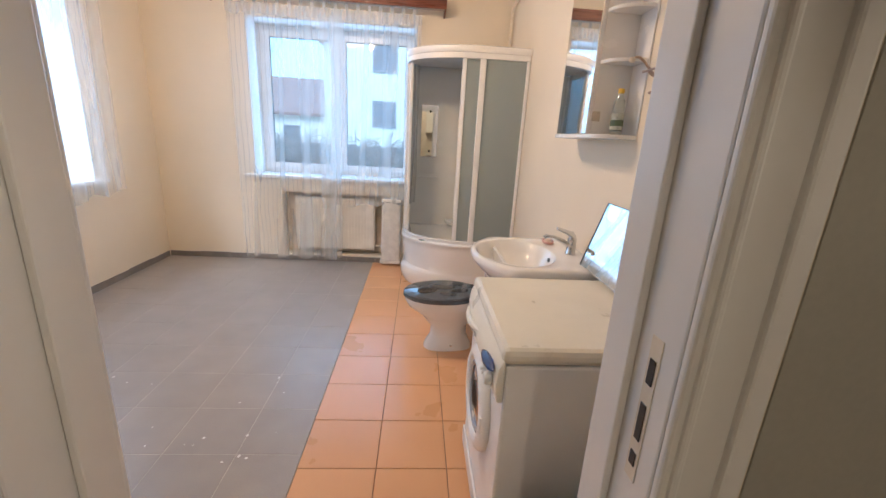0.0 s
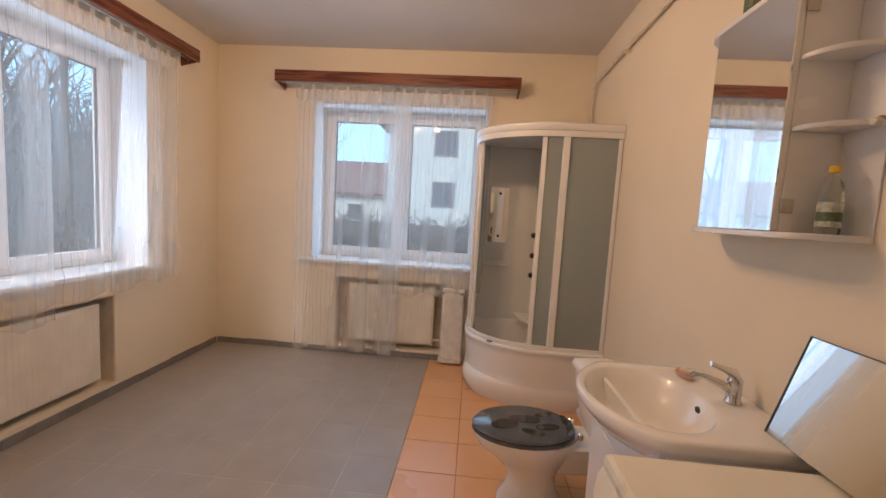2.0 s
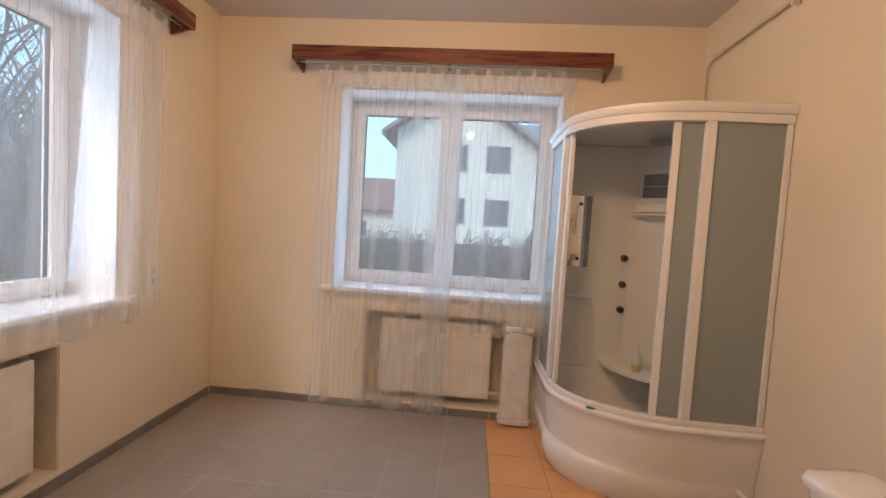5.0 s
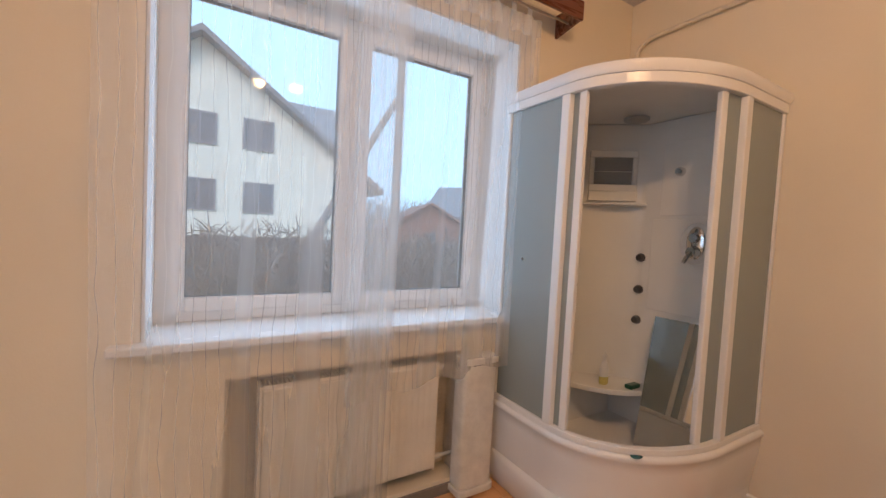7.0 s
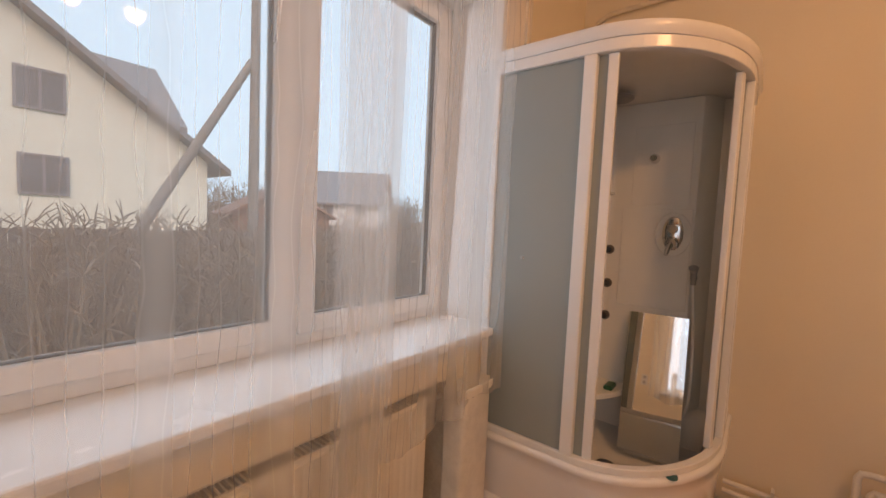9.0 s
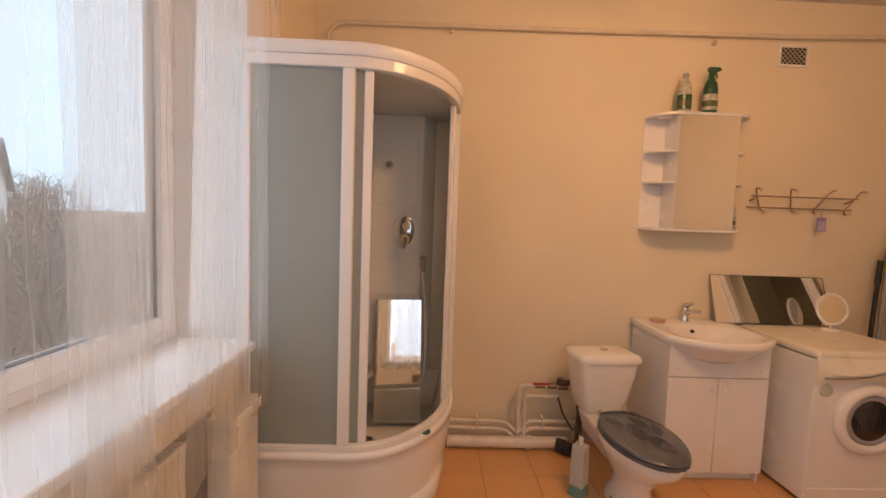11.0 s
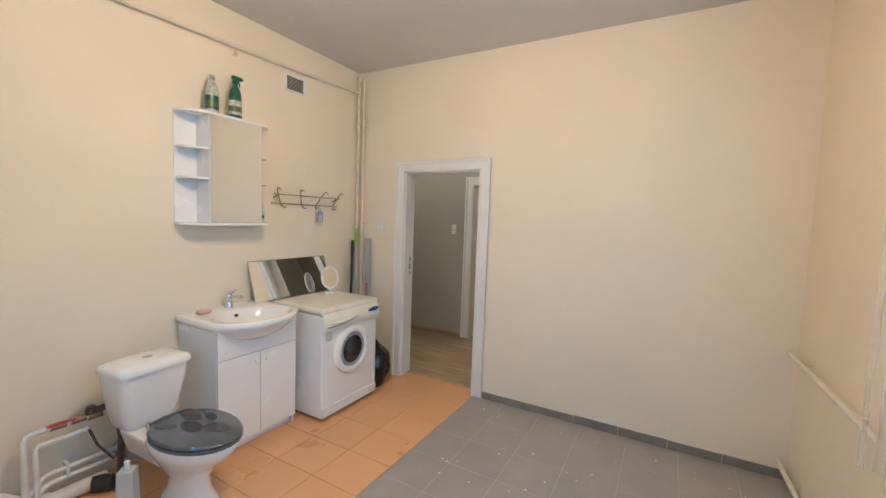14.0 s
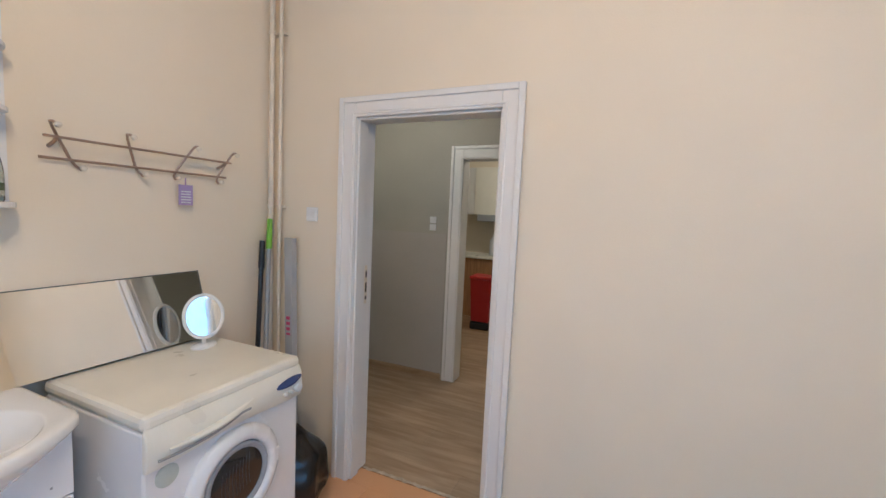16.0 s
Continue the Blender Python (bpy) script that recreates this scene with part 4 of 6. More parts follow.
soap_bottle = thing("dish_soap_bottle", (0.80, 4.42, 0.54), "clear soap bottle with a little yellow liquid", "bottle")
bm = bmesh.new()
lathe(bm, [(0.030, 0.0455), (0.030, 0.09), (0.024, 0.115), (0.011, 0.135), (0.011, 0.15)], (0.80, 4.42, 0.5405), 16, stretch=(1, 0.7))
part(soap_bottle, "body", bm, PALE, smooth=True)
bm = bmesh.new()
lathe(bm, [(0.026, 0.0), (0.030, 0.01), (0.030, 0.045)], (0.80, 4.42, 0.5405), 16, stretch=(1, 0.7))
part(soap_bottle, "liquid", bm, material("pale_yellow_liquid", (0.66, 0.58, 0.20), 0.2, vary=0.05), smooth=True)
bm = bmesh.new()
lathe(bm, [(0.012, 0.0), (0.012, 0.02), (0.006, 0.026), (0.005, 0.04)], (0.80, 4.42, 0.6905), 12)
part(soap_bottle, "cap", bm, PALE, smooth=True)
sponge = tagged(boxes("sponge", GREEN, [(0.86, 0.95, 4.285, 4.33, 0.5405, 0.565)], (0.9, 4.3, 0.54), bevel=0.008), "dark green kitchen sponge on the cabin shelf", "sponge")

# ---------------------------------------------------------------- toilet
TURN_T = 186.0
toilet = thing("toilet", (1.006, 2.908, 0.0), "white ceramic close-coupled toilet with a charcoal pebble-print lid", "toilet")
toilet.rotation_euler = (0, 0, radians(TURN_T))
toilet.scale = (1.14, 0.96, 0.935)


def tpart(name, bm, mat, bevel=0.0, smooth=False, label=""):
    if name in SPLIT:
        bm.verts.index_update()
        bm, *rest = islands(bm)
        for other in rest:
            done(name, other, mat, (0, 0, 0), toilet, bevel, smooth)
    ob = done(name, bm, mat, (0, 0, 0), toilet, bevel, smooth)
    return tagged(ob, label)


def oval(bm, cx, a, b, z, n=28, square=0.0):
    out = []
    for k in range(n):
        t = k * math.tau / n
        c, s = math.cos(t), math.sin(t)
        f = 1 + square * (abs(c * s) * 2) ** 2
        out.append(bm.verts.new((cx + a * c * f * (1.0 if c > 0 else 0.92), b * s * f, z)))
    return out


bm = bmesh.new()
skin(bm, [oval(bm, 0.385, 0.150, 0.100, 0.0, square=0.1), oval(bm, 0.385, 0.145, 0.095, 0.03, square=0.1), oval(bm, 0.385, 0.115, 0.078, 0.10), oval(bm, 0.385, 0.112, 0.080, 0.17),
          oval(bm, 0.385, 0.165, 0.125, 0.25), oval(bm, 0.41, 0.225, 0.17, 0.33), oval(bm, 0.415, 0.242, 0.185, 0.375), oval(bm, 0.415, 0.24, 0.183, 0.398), oval(bm, 0.42, 0.17, 0.12, 0.398), oval(bm, 0.42, 0.12, 0.09, 0.30)])
tpart("bowl", bm, CERAMIC, smooth=60)
bm = bmesh.new()
skin(bm, [[bm.verts.new((x, y, z)) for x, y in ((0.03, -w), (0.30, -w - 0.02), (0.30, w + 0.02), (0.03, w))] for z, w in ((0.20, 0.07), (0.30, 0.10), (0.372, 0.12))])
tpart("neck", bm, CERAMIC, 0.02)


def tank_ring(bm, d, w, z, r=0.045, x0=0.0, n=5):
    out = []
    for cx, cy, a0 in ((x0 + d - r, w - r, 0), (x0 + 0.02, w - 0.02, 90), (x0 + 0.02, -w + 0.02, 180), (x0 + d - r, -w + r, 270)):
        rr = r if cx > x0 + 0.05 else 0.02
        for k in range(n + 1):
            a = radians(a0 + 90 * k / n)
            out.append(bm.verts.new((cx + rr * math.cos(a), cy + rr * math.sin(a), z)))
    return out


bm = bmesh.new()
skin(bm, [tank_ring(bm, 0.135, 0.122, 0.374), tank_ring(bm, 0.145, 0.134, 0.395), tank_ring(bm, 0.160, 0.160, 0.50), tank_ring(bm, 0.175, 0.180, 0.62), tank_ring(bm, 0.182, 0.188, 0.709)])
tpart("tank", bm, CERAMIC, smooth=50)
bm = bmesh.new()
skin(bm, [tank_ring(bm, 0.20, 0.198, 0.7095, x0=-0.006), tank_ring(bm, 0.204, 0.201, 0.73, x0=-0.008), tank_ring(bm, 0.19, 0.190, 0.752, x0=-0.002), tank_ring(bm, 0.15, 0.15, 0.763, x0=0.016)])
tpart("tank_lid", bm, CERAMIC, smooth=60)
bm = bmesh.new()
lathe(bm, [(0.022, 0.0), (0.022, 0.005), (0.001, 0.007)], (0.095, 0, 0.763), 18, stretch=(0.8, 1.2))
tpart("flush_button", bm, CHROME, smooth=True)
bm = bmesh.new()
skin(bm, [oval(bm, 0.43, 0.232, 0.186, 0.400), oval(bm, 0.43, 0.238, 0.19, 0.408), oval(bm, 0.43, 0.235, 0.188, 0.420), oval(bm, 0.43, 0.15, 0.11, 0.420)])
tpart("seat", bm, CHARCOAL, smooth=40, label="charcoal toilet seat ring")
bm = bmesh.new()
skin(bm, [oval(bm, 0.43, 0.232, 0.186, 0.4225), oval(bm, 0.43, 0.237, 0.19, 0.43), oval(bm, 0.43, 0.228, 0.182, 0.442), oval(bm, 0.43, 0.12, 0.09, 0.449)])
lid_ob = tpart("lid", bm, CHARCOAL, smooth=50, label="glossy charcoal lid printed with dark pebbles")
bm = bmesh.new()
for cx, cy, a, b, turn in ((0.53, 0.035, 0.062, 0.045, 20), (0.43, -0.02, 0.070, 0.04, -10), (0.345, 0.05, 0.055, 0.030, 10), (0.335, -0.08, 0.05, 0.022, 30), (0.42, 0.105, 0.05, 0.024, -25), (0.25, 0.05, 0.03, 0.014, 70), (0.25, -0.01, 0.03, 0.013, 80), (0.245, -0.06, 0.028, 0.012, 95), (0.26, 0.095, 0.026, 0.012, 60)):
    ring = []
    c, s = math.cos(radians(turn)), math.sin(radians(turn))
    for k in range(16):
        t = k * math.tau / 16
        u, v = a * math.cos(t), b * math.sin(t)
        x, y = cx + c * u - s * v, cy + s * u + c * v
        e = math.hypot((x - 0.43) / 0.228, y / 0.182)
        ring.append(bm.verts.new((x, y, 0.4500 - 0.007 * max(0.0, (e - 0.5) / 0.5) + 0.0006)))
    f = bm.faces.new(ring)
    ext = bmesh.ops.extrude_face_region(bm, geom=[f])
    bmesh.ops.translate(bm, verts=[v for v in ext["geom"] if isinstance(v, bmesh.types.BMVert)], vec=(0, 0, 0.0012))
tpart("pebble_print", bm, PEBBLE)
bm = bmesh.new()
for sgn in (-1, 1):
    lathe(bm, [(0.014, 0), (0.014, 0.03), (0.008, 0.036)], (0.205, sgn * 0.075, 0.40), 12)
tpart("hinge", bm, CHROME, smooth=True)
bm = bmesh.new()
lathe(bm, [(0.009, 0.0), (0.009, 0.006), (0.004, 0.010)], (0.385, 0.106, 0.045), 10)
lathe(bm, [(0.009, 0.0), (0.009, 0.006), (0.004, 0.010)], (0.385, -0.106, 0.045), 10)
tpart("bolt_cap", bm, CHROME, smooth=True)
bm = bmesh.new()
lathe(bm, [(0.055, 0.0), (0.055, 0.12), (0.06, 0.121)], (-0.12, 0.0, 0.16), 16, "x")
tpart("waste_pipe", bm, GREYPL, smooth=True)

brush = thing("toilet_brush", (0.640, 3.105, 0.0), "toilet brush in a pale plastic holder with a teal base", "toilet brush")
bm = bmesh.new()
lathe(bm, [(0.052, 0.06), (0.050, 0.18), (0.047, 0.275), (0.043, 0.277)], (0.640, 3.105, 0), 4)
part(brush, "holder", bm, material("dull_pale_plastic", (0.52, 0.55, 0.54), 0.4, vary=0.06), 0.006)
bm = bmesh.new()
lathe(bm, [(0.060, 0.0), (0.058, 0.03), (0.052, 0.0595)], (0.640, 3.105, 0), 4)
part(brush, "base", bm, material("teal_tinted_plastic", (0.12, 0.30, 0.28), 0.3, vary=0.1), 0.006)
bm = bmesh.new()
sweep(bm, [(0.640, 3.105, 0.27), (0.640, 3.105, 0.315)], [0.010, 0.013], 10)
part(brush, "handle", bm, PALE, smooth=True)

# ---------------------------------------------------------------- pipes by the toilet
low = thing("water_pipe_run", (XE - 0.05, 3.4, 0.0), "white painted water and waste pipes along the skirting", "pipe")
bm = bmesh.new()
sweep(bm, [(XE - 0.055, SY0 - 0.005, 0.045), (XE - 0.055, 3.25, 0.045), (XE - 0.06, 3.03, 0.05)], 0.036, 14)
sweep(bm, [(XE - 0.055, 3.30, 0.045), (XE - 0.055, 3.26, 0.045)], 0.044, 14)
part(low, "waste_pipe", bm, PIPE_WHITE, smooth=True)
bm = bmesh.new()
sweep(bm, [(XE - 0.075, 3.10, 0.046), (XE - 0.10, 3.06, 0.045), (XE - 0.15, 3.03, 0.050)], [0.040, 0.043, 0.038], 14)
part(low, "rubber_sleeve", bm, RUBBER, smooth=True, label="black rubber waste sleeve")
for zz, kink in ((0.170, 0.060), (0.122, 0.060)):
    bm = bmesh.new()
    sweep(bm, [(XE - 0.03, SY0 - 0.004, zz), (XE - 0.03, 3.46, zz - 0.004), (XE - 0.032, 3.42, zz - 0.01), (XE - 0.04, 3.36, zz - kink), (XE - 0.04, 3.33, zz - kink), (XE - 0.032, 3.27, zz), (XE - 0.03, 3.24, zz + 0.004), (XE - 0.03, 2.70, zz)], 0.0125, 10)
    part(low, "supply_pipe", bm, PIPE_WHITE, smooth=True)
bm = bmesh.new()
sweep(bm, [(XE - 0.045, 3.345, 0.10), (XE - 0.045, 3.345, 0.39), (XE - 0.045, 3.335, 0.41), (XE - 0.045, 3.31, 0.415), (XE - 0.05, 3.07, 0.415)], 0.014, 10)
sweep(bm, [(XE - 0.045, 3.305, 0.07), (XE - 0.045, 3.305, 0.33), (XE - 0.045, 3.295, 0.345), (XE - 0.045, 3.10, 0.345)], 0.012, 10)
part(low, "riser", bm, PIPE_WHITE, smooth=True)
bm = bmesh.new()
for y in (3.60, 3.18):
    box(bm, XE - 0.045, XE, y, y + 0.012, 0.12, 0.20)
part(low, "clip", bm, PIPE_WHITE)
low.location.x -= 0.07
valve = thing("ball_valve_pair", (XE - 0.06, 3.2, 0.44), "brass ball valves with red levers and dark braided hoses", "valve")
bm = bmesh.new()
for y, z in ((3.25, 0.447), (3.17, 0.447), (3.10, 0.44)):
    sweep(bm, [(XE - 0.05, y + 0.03, z), (XE - 0.05, y - 0.03, z)], 0.019, 8)
part(valve, "body", bm, material("dull_brass", (0.36, 0.22, 0.12), 0.4, 0.8, vary=0.3, scale=20), smooth=True)
bm = bmesh.new()
box(bm, XE - 0.085, XE - 0.07, 3.19, 3.30, 0.462, 0.472)
part(valve, "lever", bm, RED, 0.003)
bm = bmesh.new()
sweep(bm, [(XE - 0.06, 3.14, 0.47), (XE - 0.06, 3.06, 0.475), (XE - 0.08, 3.0, 0.45)], 0.018, 8)
lathe(bm, [(0.024, 0), (0.026, 0.02), (0.020, 0.04)], (XE - 0.06, 3.12, 0.46), 10)
sweep(bm, [(XE - 0.06, 3.13, 0.375), (XE - 0.07, 3.10, 0.28), (XE - 0.09, 3.04, 0.18), (XE - 0.12, 2.99, 0.25)], 0.007, 8)
sweep(bm, [(XE - 0.09, 3.02, 0.46), (XE - 0.11, 3.01, 0.30), (XE - 0.11, 3.02, 0.08)], 0.016, 8)
part(valve, "hose", bm, material("brown_braided_hose", (0.10, 0.06, 0.045), 0.5, vary=0.3, scale=30), smooth=True)
valve.location += Vector((-0.07, -0.03, -0.03))
# ---------------------------------------------------------------- vanity unit with basin
VY0, VY1, VX = 2.015, 2.59, 0.755
VC = (VY0 + VY1) / 2
vanity = thing("vanity_unit", (0.97, VC, 0.0), "white two-door vanity cabinet with a ceramic basin on top", "vanity unit")
part_boxes(vanity, "body", ENAMEL, [(VX + 0.019, XE - 0.01, VY0, VY0 + 0.016, 0.0, 0.812), (VX + 0.019, XE - 0.01, VY1 - 0.016, VY1, 0.0, 0.812),
                                    (VX + 0.019, XE - 0.01, VY0 + 0.016, VY1 - 0.016, 0.06, 0.076), (XE - 0.02, XE - 0.01, VY0 + 0.016, VY1 - 0.016, 0.076, 0.812)], 0.001)
part_boxes(vanity, "plinth", ENAMEL, [(VX + 0.045, VX + 0.06, VY0 + 0.016, VY1 - 0.016, 0.0, 0.06)])
part_boxes(vanity, "front_board", ENAMEL, [(VX, VX + 0.017, VY0, VY1, 0.617, 0.812)], 0.0015)
for a, b in ((VY0 + 0.001, VC - 0.0015), (VC + 0.0015, VY1 - 0.001)):
    dr = part_boxes(vanity, "door", ENAMEL, [(VX, VX + 0.017, a, b, 0.062, 0.612)], 0.0015)
    bm = bmesh.new()
    y = VC + (0.036 if a > VC else -0.036)
    sweep(bm, [(VX, y, 0.555), (VX - 0.008, y, 0.555), (VX - 0.014, y, 0.555), (VX - 0.024, y, 0.555)], [0.007, 0.006, 0.014, 0.011], 14)
    knob = done("knob", bm, CERAMIC, tuple(vanity.location), dr, smooth=True)
bm = bmesh.new()
for y in (VY0 + 0.05, VY1 - 0.05):
    box(bm, VX - 0.001, VX + 0.001, y - 0.003, y + 0.003, 0.655, 0.661)
part(vanity, "screw_cap", bm, GREYPL)

# basin: a bowed slab with an oval bowl
BC = (0.885, VC)


def slab_edge(t, grow=0.0):
    """Point of the basin's outline in the direction t from its centre."""
    c, s = math.cos(t), math.sin(t)
    half = (VY1 - VY0) / 2 + 0.024 + grow
    best = 9.0
    if abs(s) > 1e-6:
        best = half / abs(s)
    if c > 1e-6:
        best = min(best, (XE - 0.004 - BC[0]) / c)
    lo, hi = 0.0, best
    for _ in range(28):
        m = (lo + hi) / 2
        x, y = BC[0] + c * m, s * m
        q = min(1.0, abs(y) / half)
        front = 0.755 - 0.150 * (1 - q ** 2.2) - grow
        if x < front:
            hi = m
        else:
            lo = m
    return lo


bm = bmesh.new()
N = 56
angs = [k * math.tau / N for k in range(N)]


def ring_edge(z, grow, scale=1.0):
    return [bm.verts.new((BC[0] + math.cos(t) * slab_edge(t, grow) * scale, BC[1] + math.sin(t) * slab_edge(t, grow) * scale, z)) for t in angs]


def ring_bowl(a, b, z, shift=0.0):
    return [bm.verts.new((BC[0] - 0.055 + shift + a * math.cos(t), BC[1] + b * math.sin(t), z)) for t in angs]


skin(bm, [ring_edge(0.70, -0.02, 0.55), ring_edge(0.74, -0.015, 0.80), ring_edge(0.79, -0.01, 0.955), ring_edge(0.815, -0.002), ring_edge(0.822, 0.0), ring_edge(0.842, 0.0), ring_edge(0.850, -0.006), ring_edge(0.851, -0.02),
          ring_bowl(0.205, 0.255, 0.851), ring_bowl(0.195, 0.245, 0.845), ring_bowl(0.18, 0.225, 0.80), ring_bowl(0.14, 0.17, 0.745), ring_bowl(0.06, 0.07, 0.725, 0.02), ring_bowl(0.02, 0.02, 0.722, 0.03)])
part(vanity, "basin", bm, CERAMIC, smooth=60)
bm = bmesh.new()
lathe(bm, [(0.013, 0.0), (0.013, -0.004), (0.001, -0.004)], (BC[0] + 0.128, BC[1], 0.808), 14, "x")
part(vanity, "overflow", bm, BLACK)
bm = bmesh.new()
lathe(bm, [(0.022, 0.0), (0.020, 0.004), (0.001, 0.005)], (BC[0] - 0.025, BC[1], 0.7225), 16)
part(vanity, "drain", bm, CHROME, smooth=True)

TX, TY = 1.115, VC - 0.012
tap = thing("basin_mixer_tap", (TX, TY, 0.851), "chrome single-lever basin mixer tap", "tap")
bm = bmesh.new()
lathe(bm, [(0.027, 0.0), (0.027, 0.006), (0.023, 0.012), (0.022, 0.065), (0.024, 0.075), (0.020, 0.088)], (TX, TY, 0.8512), 20)
part(tap, "body", bm, CHROME, smooth=True)
bm = bmesh.new()
sweep(bm, [(TX - 0.01, TY, 0.895), (TX - 0.05, TY, 0.917), (TX - 0.10, TY, 0.935), (TX - 0.135, TY, 0.94), (TX - 0.145, TY, 0.93)], [0.014, 0.013, 0.011, 0.011, 0.011], 12)
part(tap, "spout", bm, CHROME, smooth=True)
bm = bmesh.new()
sweep(bm, [(TX + 0.006, TY, 0.935), (TX - 0.005, TY, 0.953), (TX - 0.045, TY, 0.968), (TX - 0.085, TY, 0.982)], [0.021, 0.019, 0.012, 0.010], 12, squash=0.6)
part(tap, "lever", bm, CHROME, smooth=True)
soap = thing("soap_dish", (1.06, 2.495, 0.851), "pink plastic soap dish on the basin", "soap dish")
bm = bmesh.new()
lathe(bm, [(0.026, 0.0), (0.036, 0.004), (0.040, 0.018), (0.037, 0.019), (0.030, 0.010), (0.001, 0.008)], (1.06, 2.495, 0.8515), 20, stretch=(0.8, 1.25))
part(soap, "dish", bm, PINK, smooth=50)
bm = bmesh.new()
lathe(bm, [(0.018, 0.0), (0.024, 0.006), (0.022, 0.018), (0.012, 0.023)], (1.06, 2.495, 0.8615), 16, stretch=(0.8, 1.2))
part(soap, "soap", bm, material("pale_soap", (0.72, 0.56, 0.42), 0.4), smooth=True)

# ---------------------------------------------------------------- washing machine
MY0, MY1, MX = 1.314, 1.933, 0.582
MC = (MY0 + MY1) / 2
washer = thing("washing_machine", (0.84, MC, 0.0), "white front-loading washing machine with a yellowed top and fascia", "washing machine")
washer.scale = (1, 1, 0.99)
part_boxes(washer, "body", ENAMEL, [(MX, 1.125, MY0 + 0.004, MY1 - 0.004, 0.025, 0.797)], 0.008)
bm = bmesh.new()
for x in (MX + 0.05, 1.07):
    for y in (MY0 + 0.06, MY1 - 0.06):
        lathe(bm, [(0.022, 0.0), (0.018, 0.0265)], (x, y, 0), 10)
part(washer, "foot", bm, RUBBER)
part_boxes(washer, "kick_panel", ENAMEL, [(MX - 0.010, MX - 0.0005, MY0 + 0.006, MY1 - 0.006, 0.03, 0.105)], 0.004)
bm = bmesh.new()
box(bm, MX - 0.012, 1.13, MY0, MY1, 0.8, 0.85)
part(washer, "top", bm, YELLOWED, 0.018)
bm = bmesh.new()
prof = []
n = 20
for k in range(n + 1):
    f = k / n
    y = MY1 - 0.001 - (MY1 - MY0 - 0.002) * f
    bow = 0.020 * math.sin(math.pi * f)
    low_z = 0.678 + 0.020 * math.sin(math.pi * f) ** 2
    prof.append([bm.verts.new(p) for p in ((MX - 0.001, y, low_z), (MX - 0.018 - bow * 0.6, y, low_z + 0.002), (MX - 0.026 - bow, y, 0.735), (MX - 0.020 - bow * 0.8, y, 0.785), (MX - 0.006 - bow * 0.3, y, 0.815), (MX - 0.001, y, 0.799))])
skin(bm, prof)
part(washer, "fascia", bm, YELLOWED, 0.004, smooth=35)
# Raised grey bar draws the shadow that the grip's groove would hold.
bm = bmesh.new()
curve = [(MX - 0.030 - 0.017 * math.sin(math.pi * f), MY1 - 0.03 - 0.36 * f, 0.712 + 0.052 * f * f) for f in (k / 16 for k in range(17))]
sweep(bm, curve, 0.0045, 8)
part(washer, "grip_groove_shadow", bm, material("grey_shadow_line", (0.33, 0.33, 0.32), 0.5), smooth=True)
bm = bmesh.new()
curve = [(MX - 0.0345 - 0.013 * math.sin(math.pi * f), MY1 - 0.06 - 0.30 * f, 0.735 + 0.036 * f * f) for f in (k / 16 for k in range(17))]
sweep(bm, curve, [0.004 + 0.009 * math.sin(math.pi * k / 16) for k in range(17)], 8)
part(washer, "drawer_grip", bm, YELLOWED, smooth=True)
bm = bmesh.new()
rows_ = [(MX - 0.032 - 0.008 * math.sin(math.pi * f * 0.5), MY0 + 0.018 + 0.135 * f, 0.775 - 0.012 * f) for f in (k / 10 for k in range(11))]
sweep(bm, rows_, [0.003 + 0.013 * math.sin(math.pi * min(1, (10 - k) / 10 * 1.0)) ** 0.7 + 0.001 for k in range(11)], 8, squash=0.6)
part(washer, "display", bm, BLUE, smooth=True, label="dark blue lens-shaped display")
bm = bmesh.new()
for y, z, r in ((MY0 + 0.045, 0.733, 0.020), (MY0 + 0.085, 0.727, 0.007), (MY0 + 0.11, 0.725, 0.007)):
    lathe(bm, [(r, -0.03), (r, -0.046), (r * 0.8, -0.052)], (MX, y, z), 16, "x")
part(washer, "knob", bm, PALE, smooth=True)
part_boxes(washer, "name_bar", GREYPL, [(MX - 0.0475, MX - 0.0455, MC - 0.03, MC + 0.03, 0.741, 0.749)])
DC = (MX, 1.625, 0.484)
bm = bmesh.new()
lathe(bm, [(0.190, -0.0005), (0.192, -0.012), (0.182, -0.026), (0.160, -0.036), (0.142, -0.032), (0.134, -0.016), (0.132, -0.0005)], DC, 40, "x")
part(washer, "door_ring", bm, ENAMEL, smooth=60)
bm = bmesh.new()
lathe(bm, [(0.133, -0.010), (0.131, -0.022), (0.122, -0.026), (0.110, -0.022), (0.108, -0.016)], DC, 36, "x")
part(washer, "door_gasket", bm, material("grey_door_trim", (0.34, 0.37, 0.42), 0.25), smooth=True)
bm = bmesh.new()
lathe(bm, [(0.123, -0.014), (0.105, -0.019), (0.06, -0.0215), (0.001, -0.022)], DC, 30, "x")
part(washer, "door_glass", bm, material("dark_porthole_glass", (0.02, 0.022, 0.026), 0.06, vary=0.3, scale=14, bump=0, coat=0.5), smooth=True, label="dark curved porthole glass")
bm = bmesh.new()
for k in range(9):
    y = DC[1] + 0.062 - 0.014 * k
    pts = []
    for j in range(7):
        z = -0.075 + 0.020 * j + 0.004 * k
        r = math.hypot(y - DC[1], z)
        if r < 0.100:
            pts.append((MX - 0.0225 + 0.0035 * (r / 0.105) ** 2, y + 0.006 * math.sin(j * 0.5), DC[2] + z))
    if len(pts) > 2:
        sweep(bm, pts, 0.0009, 6)
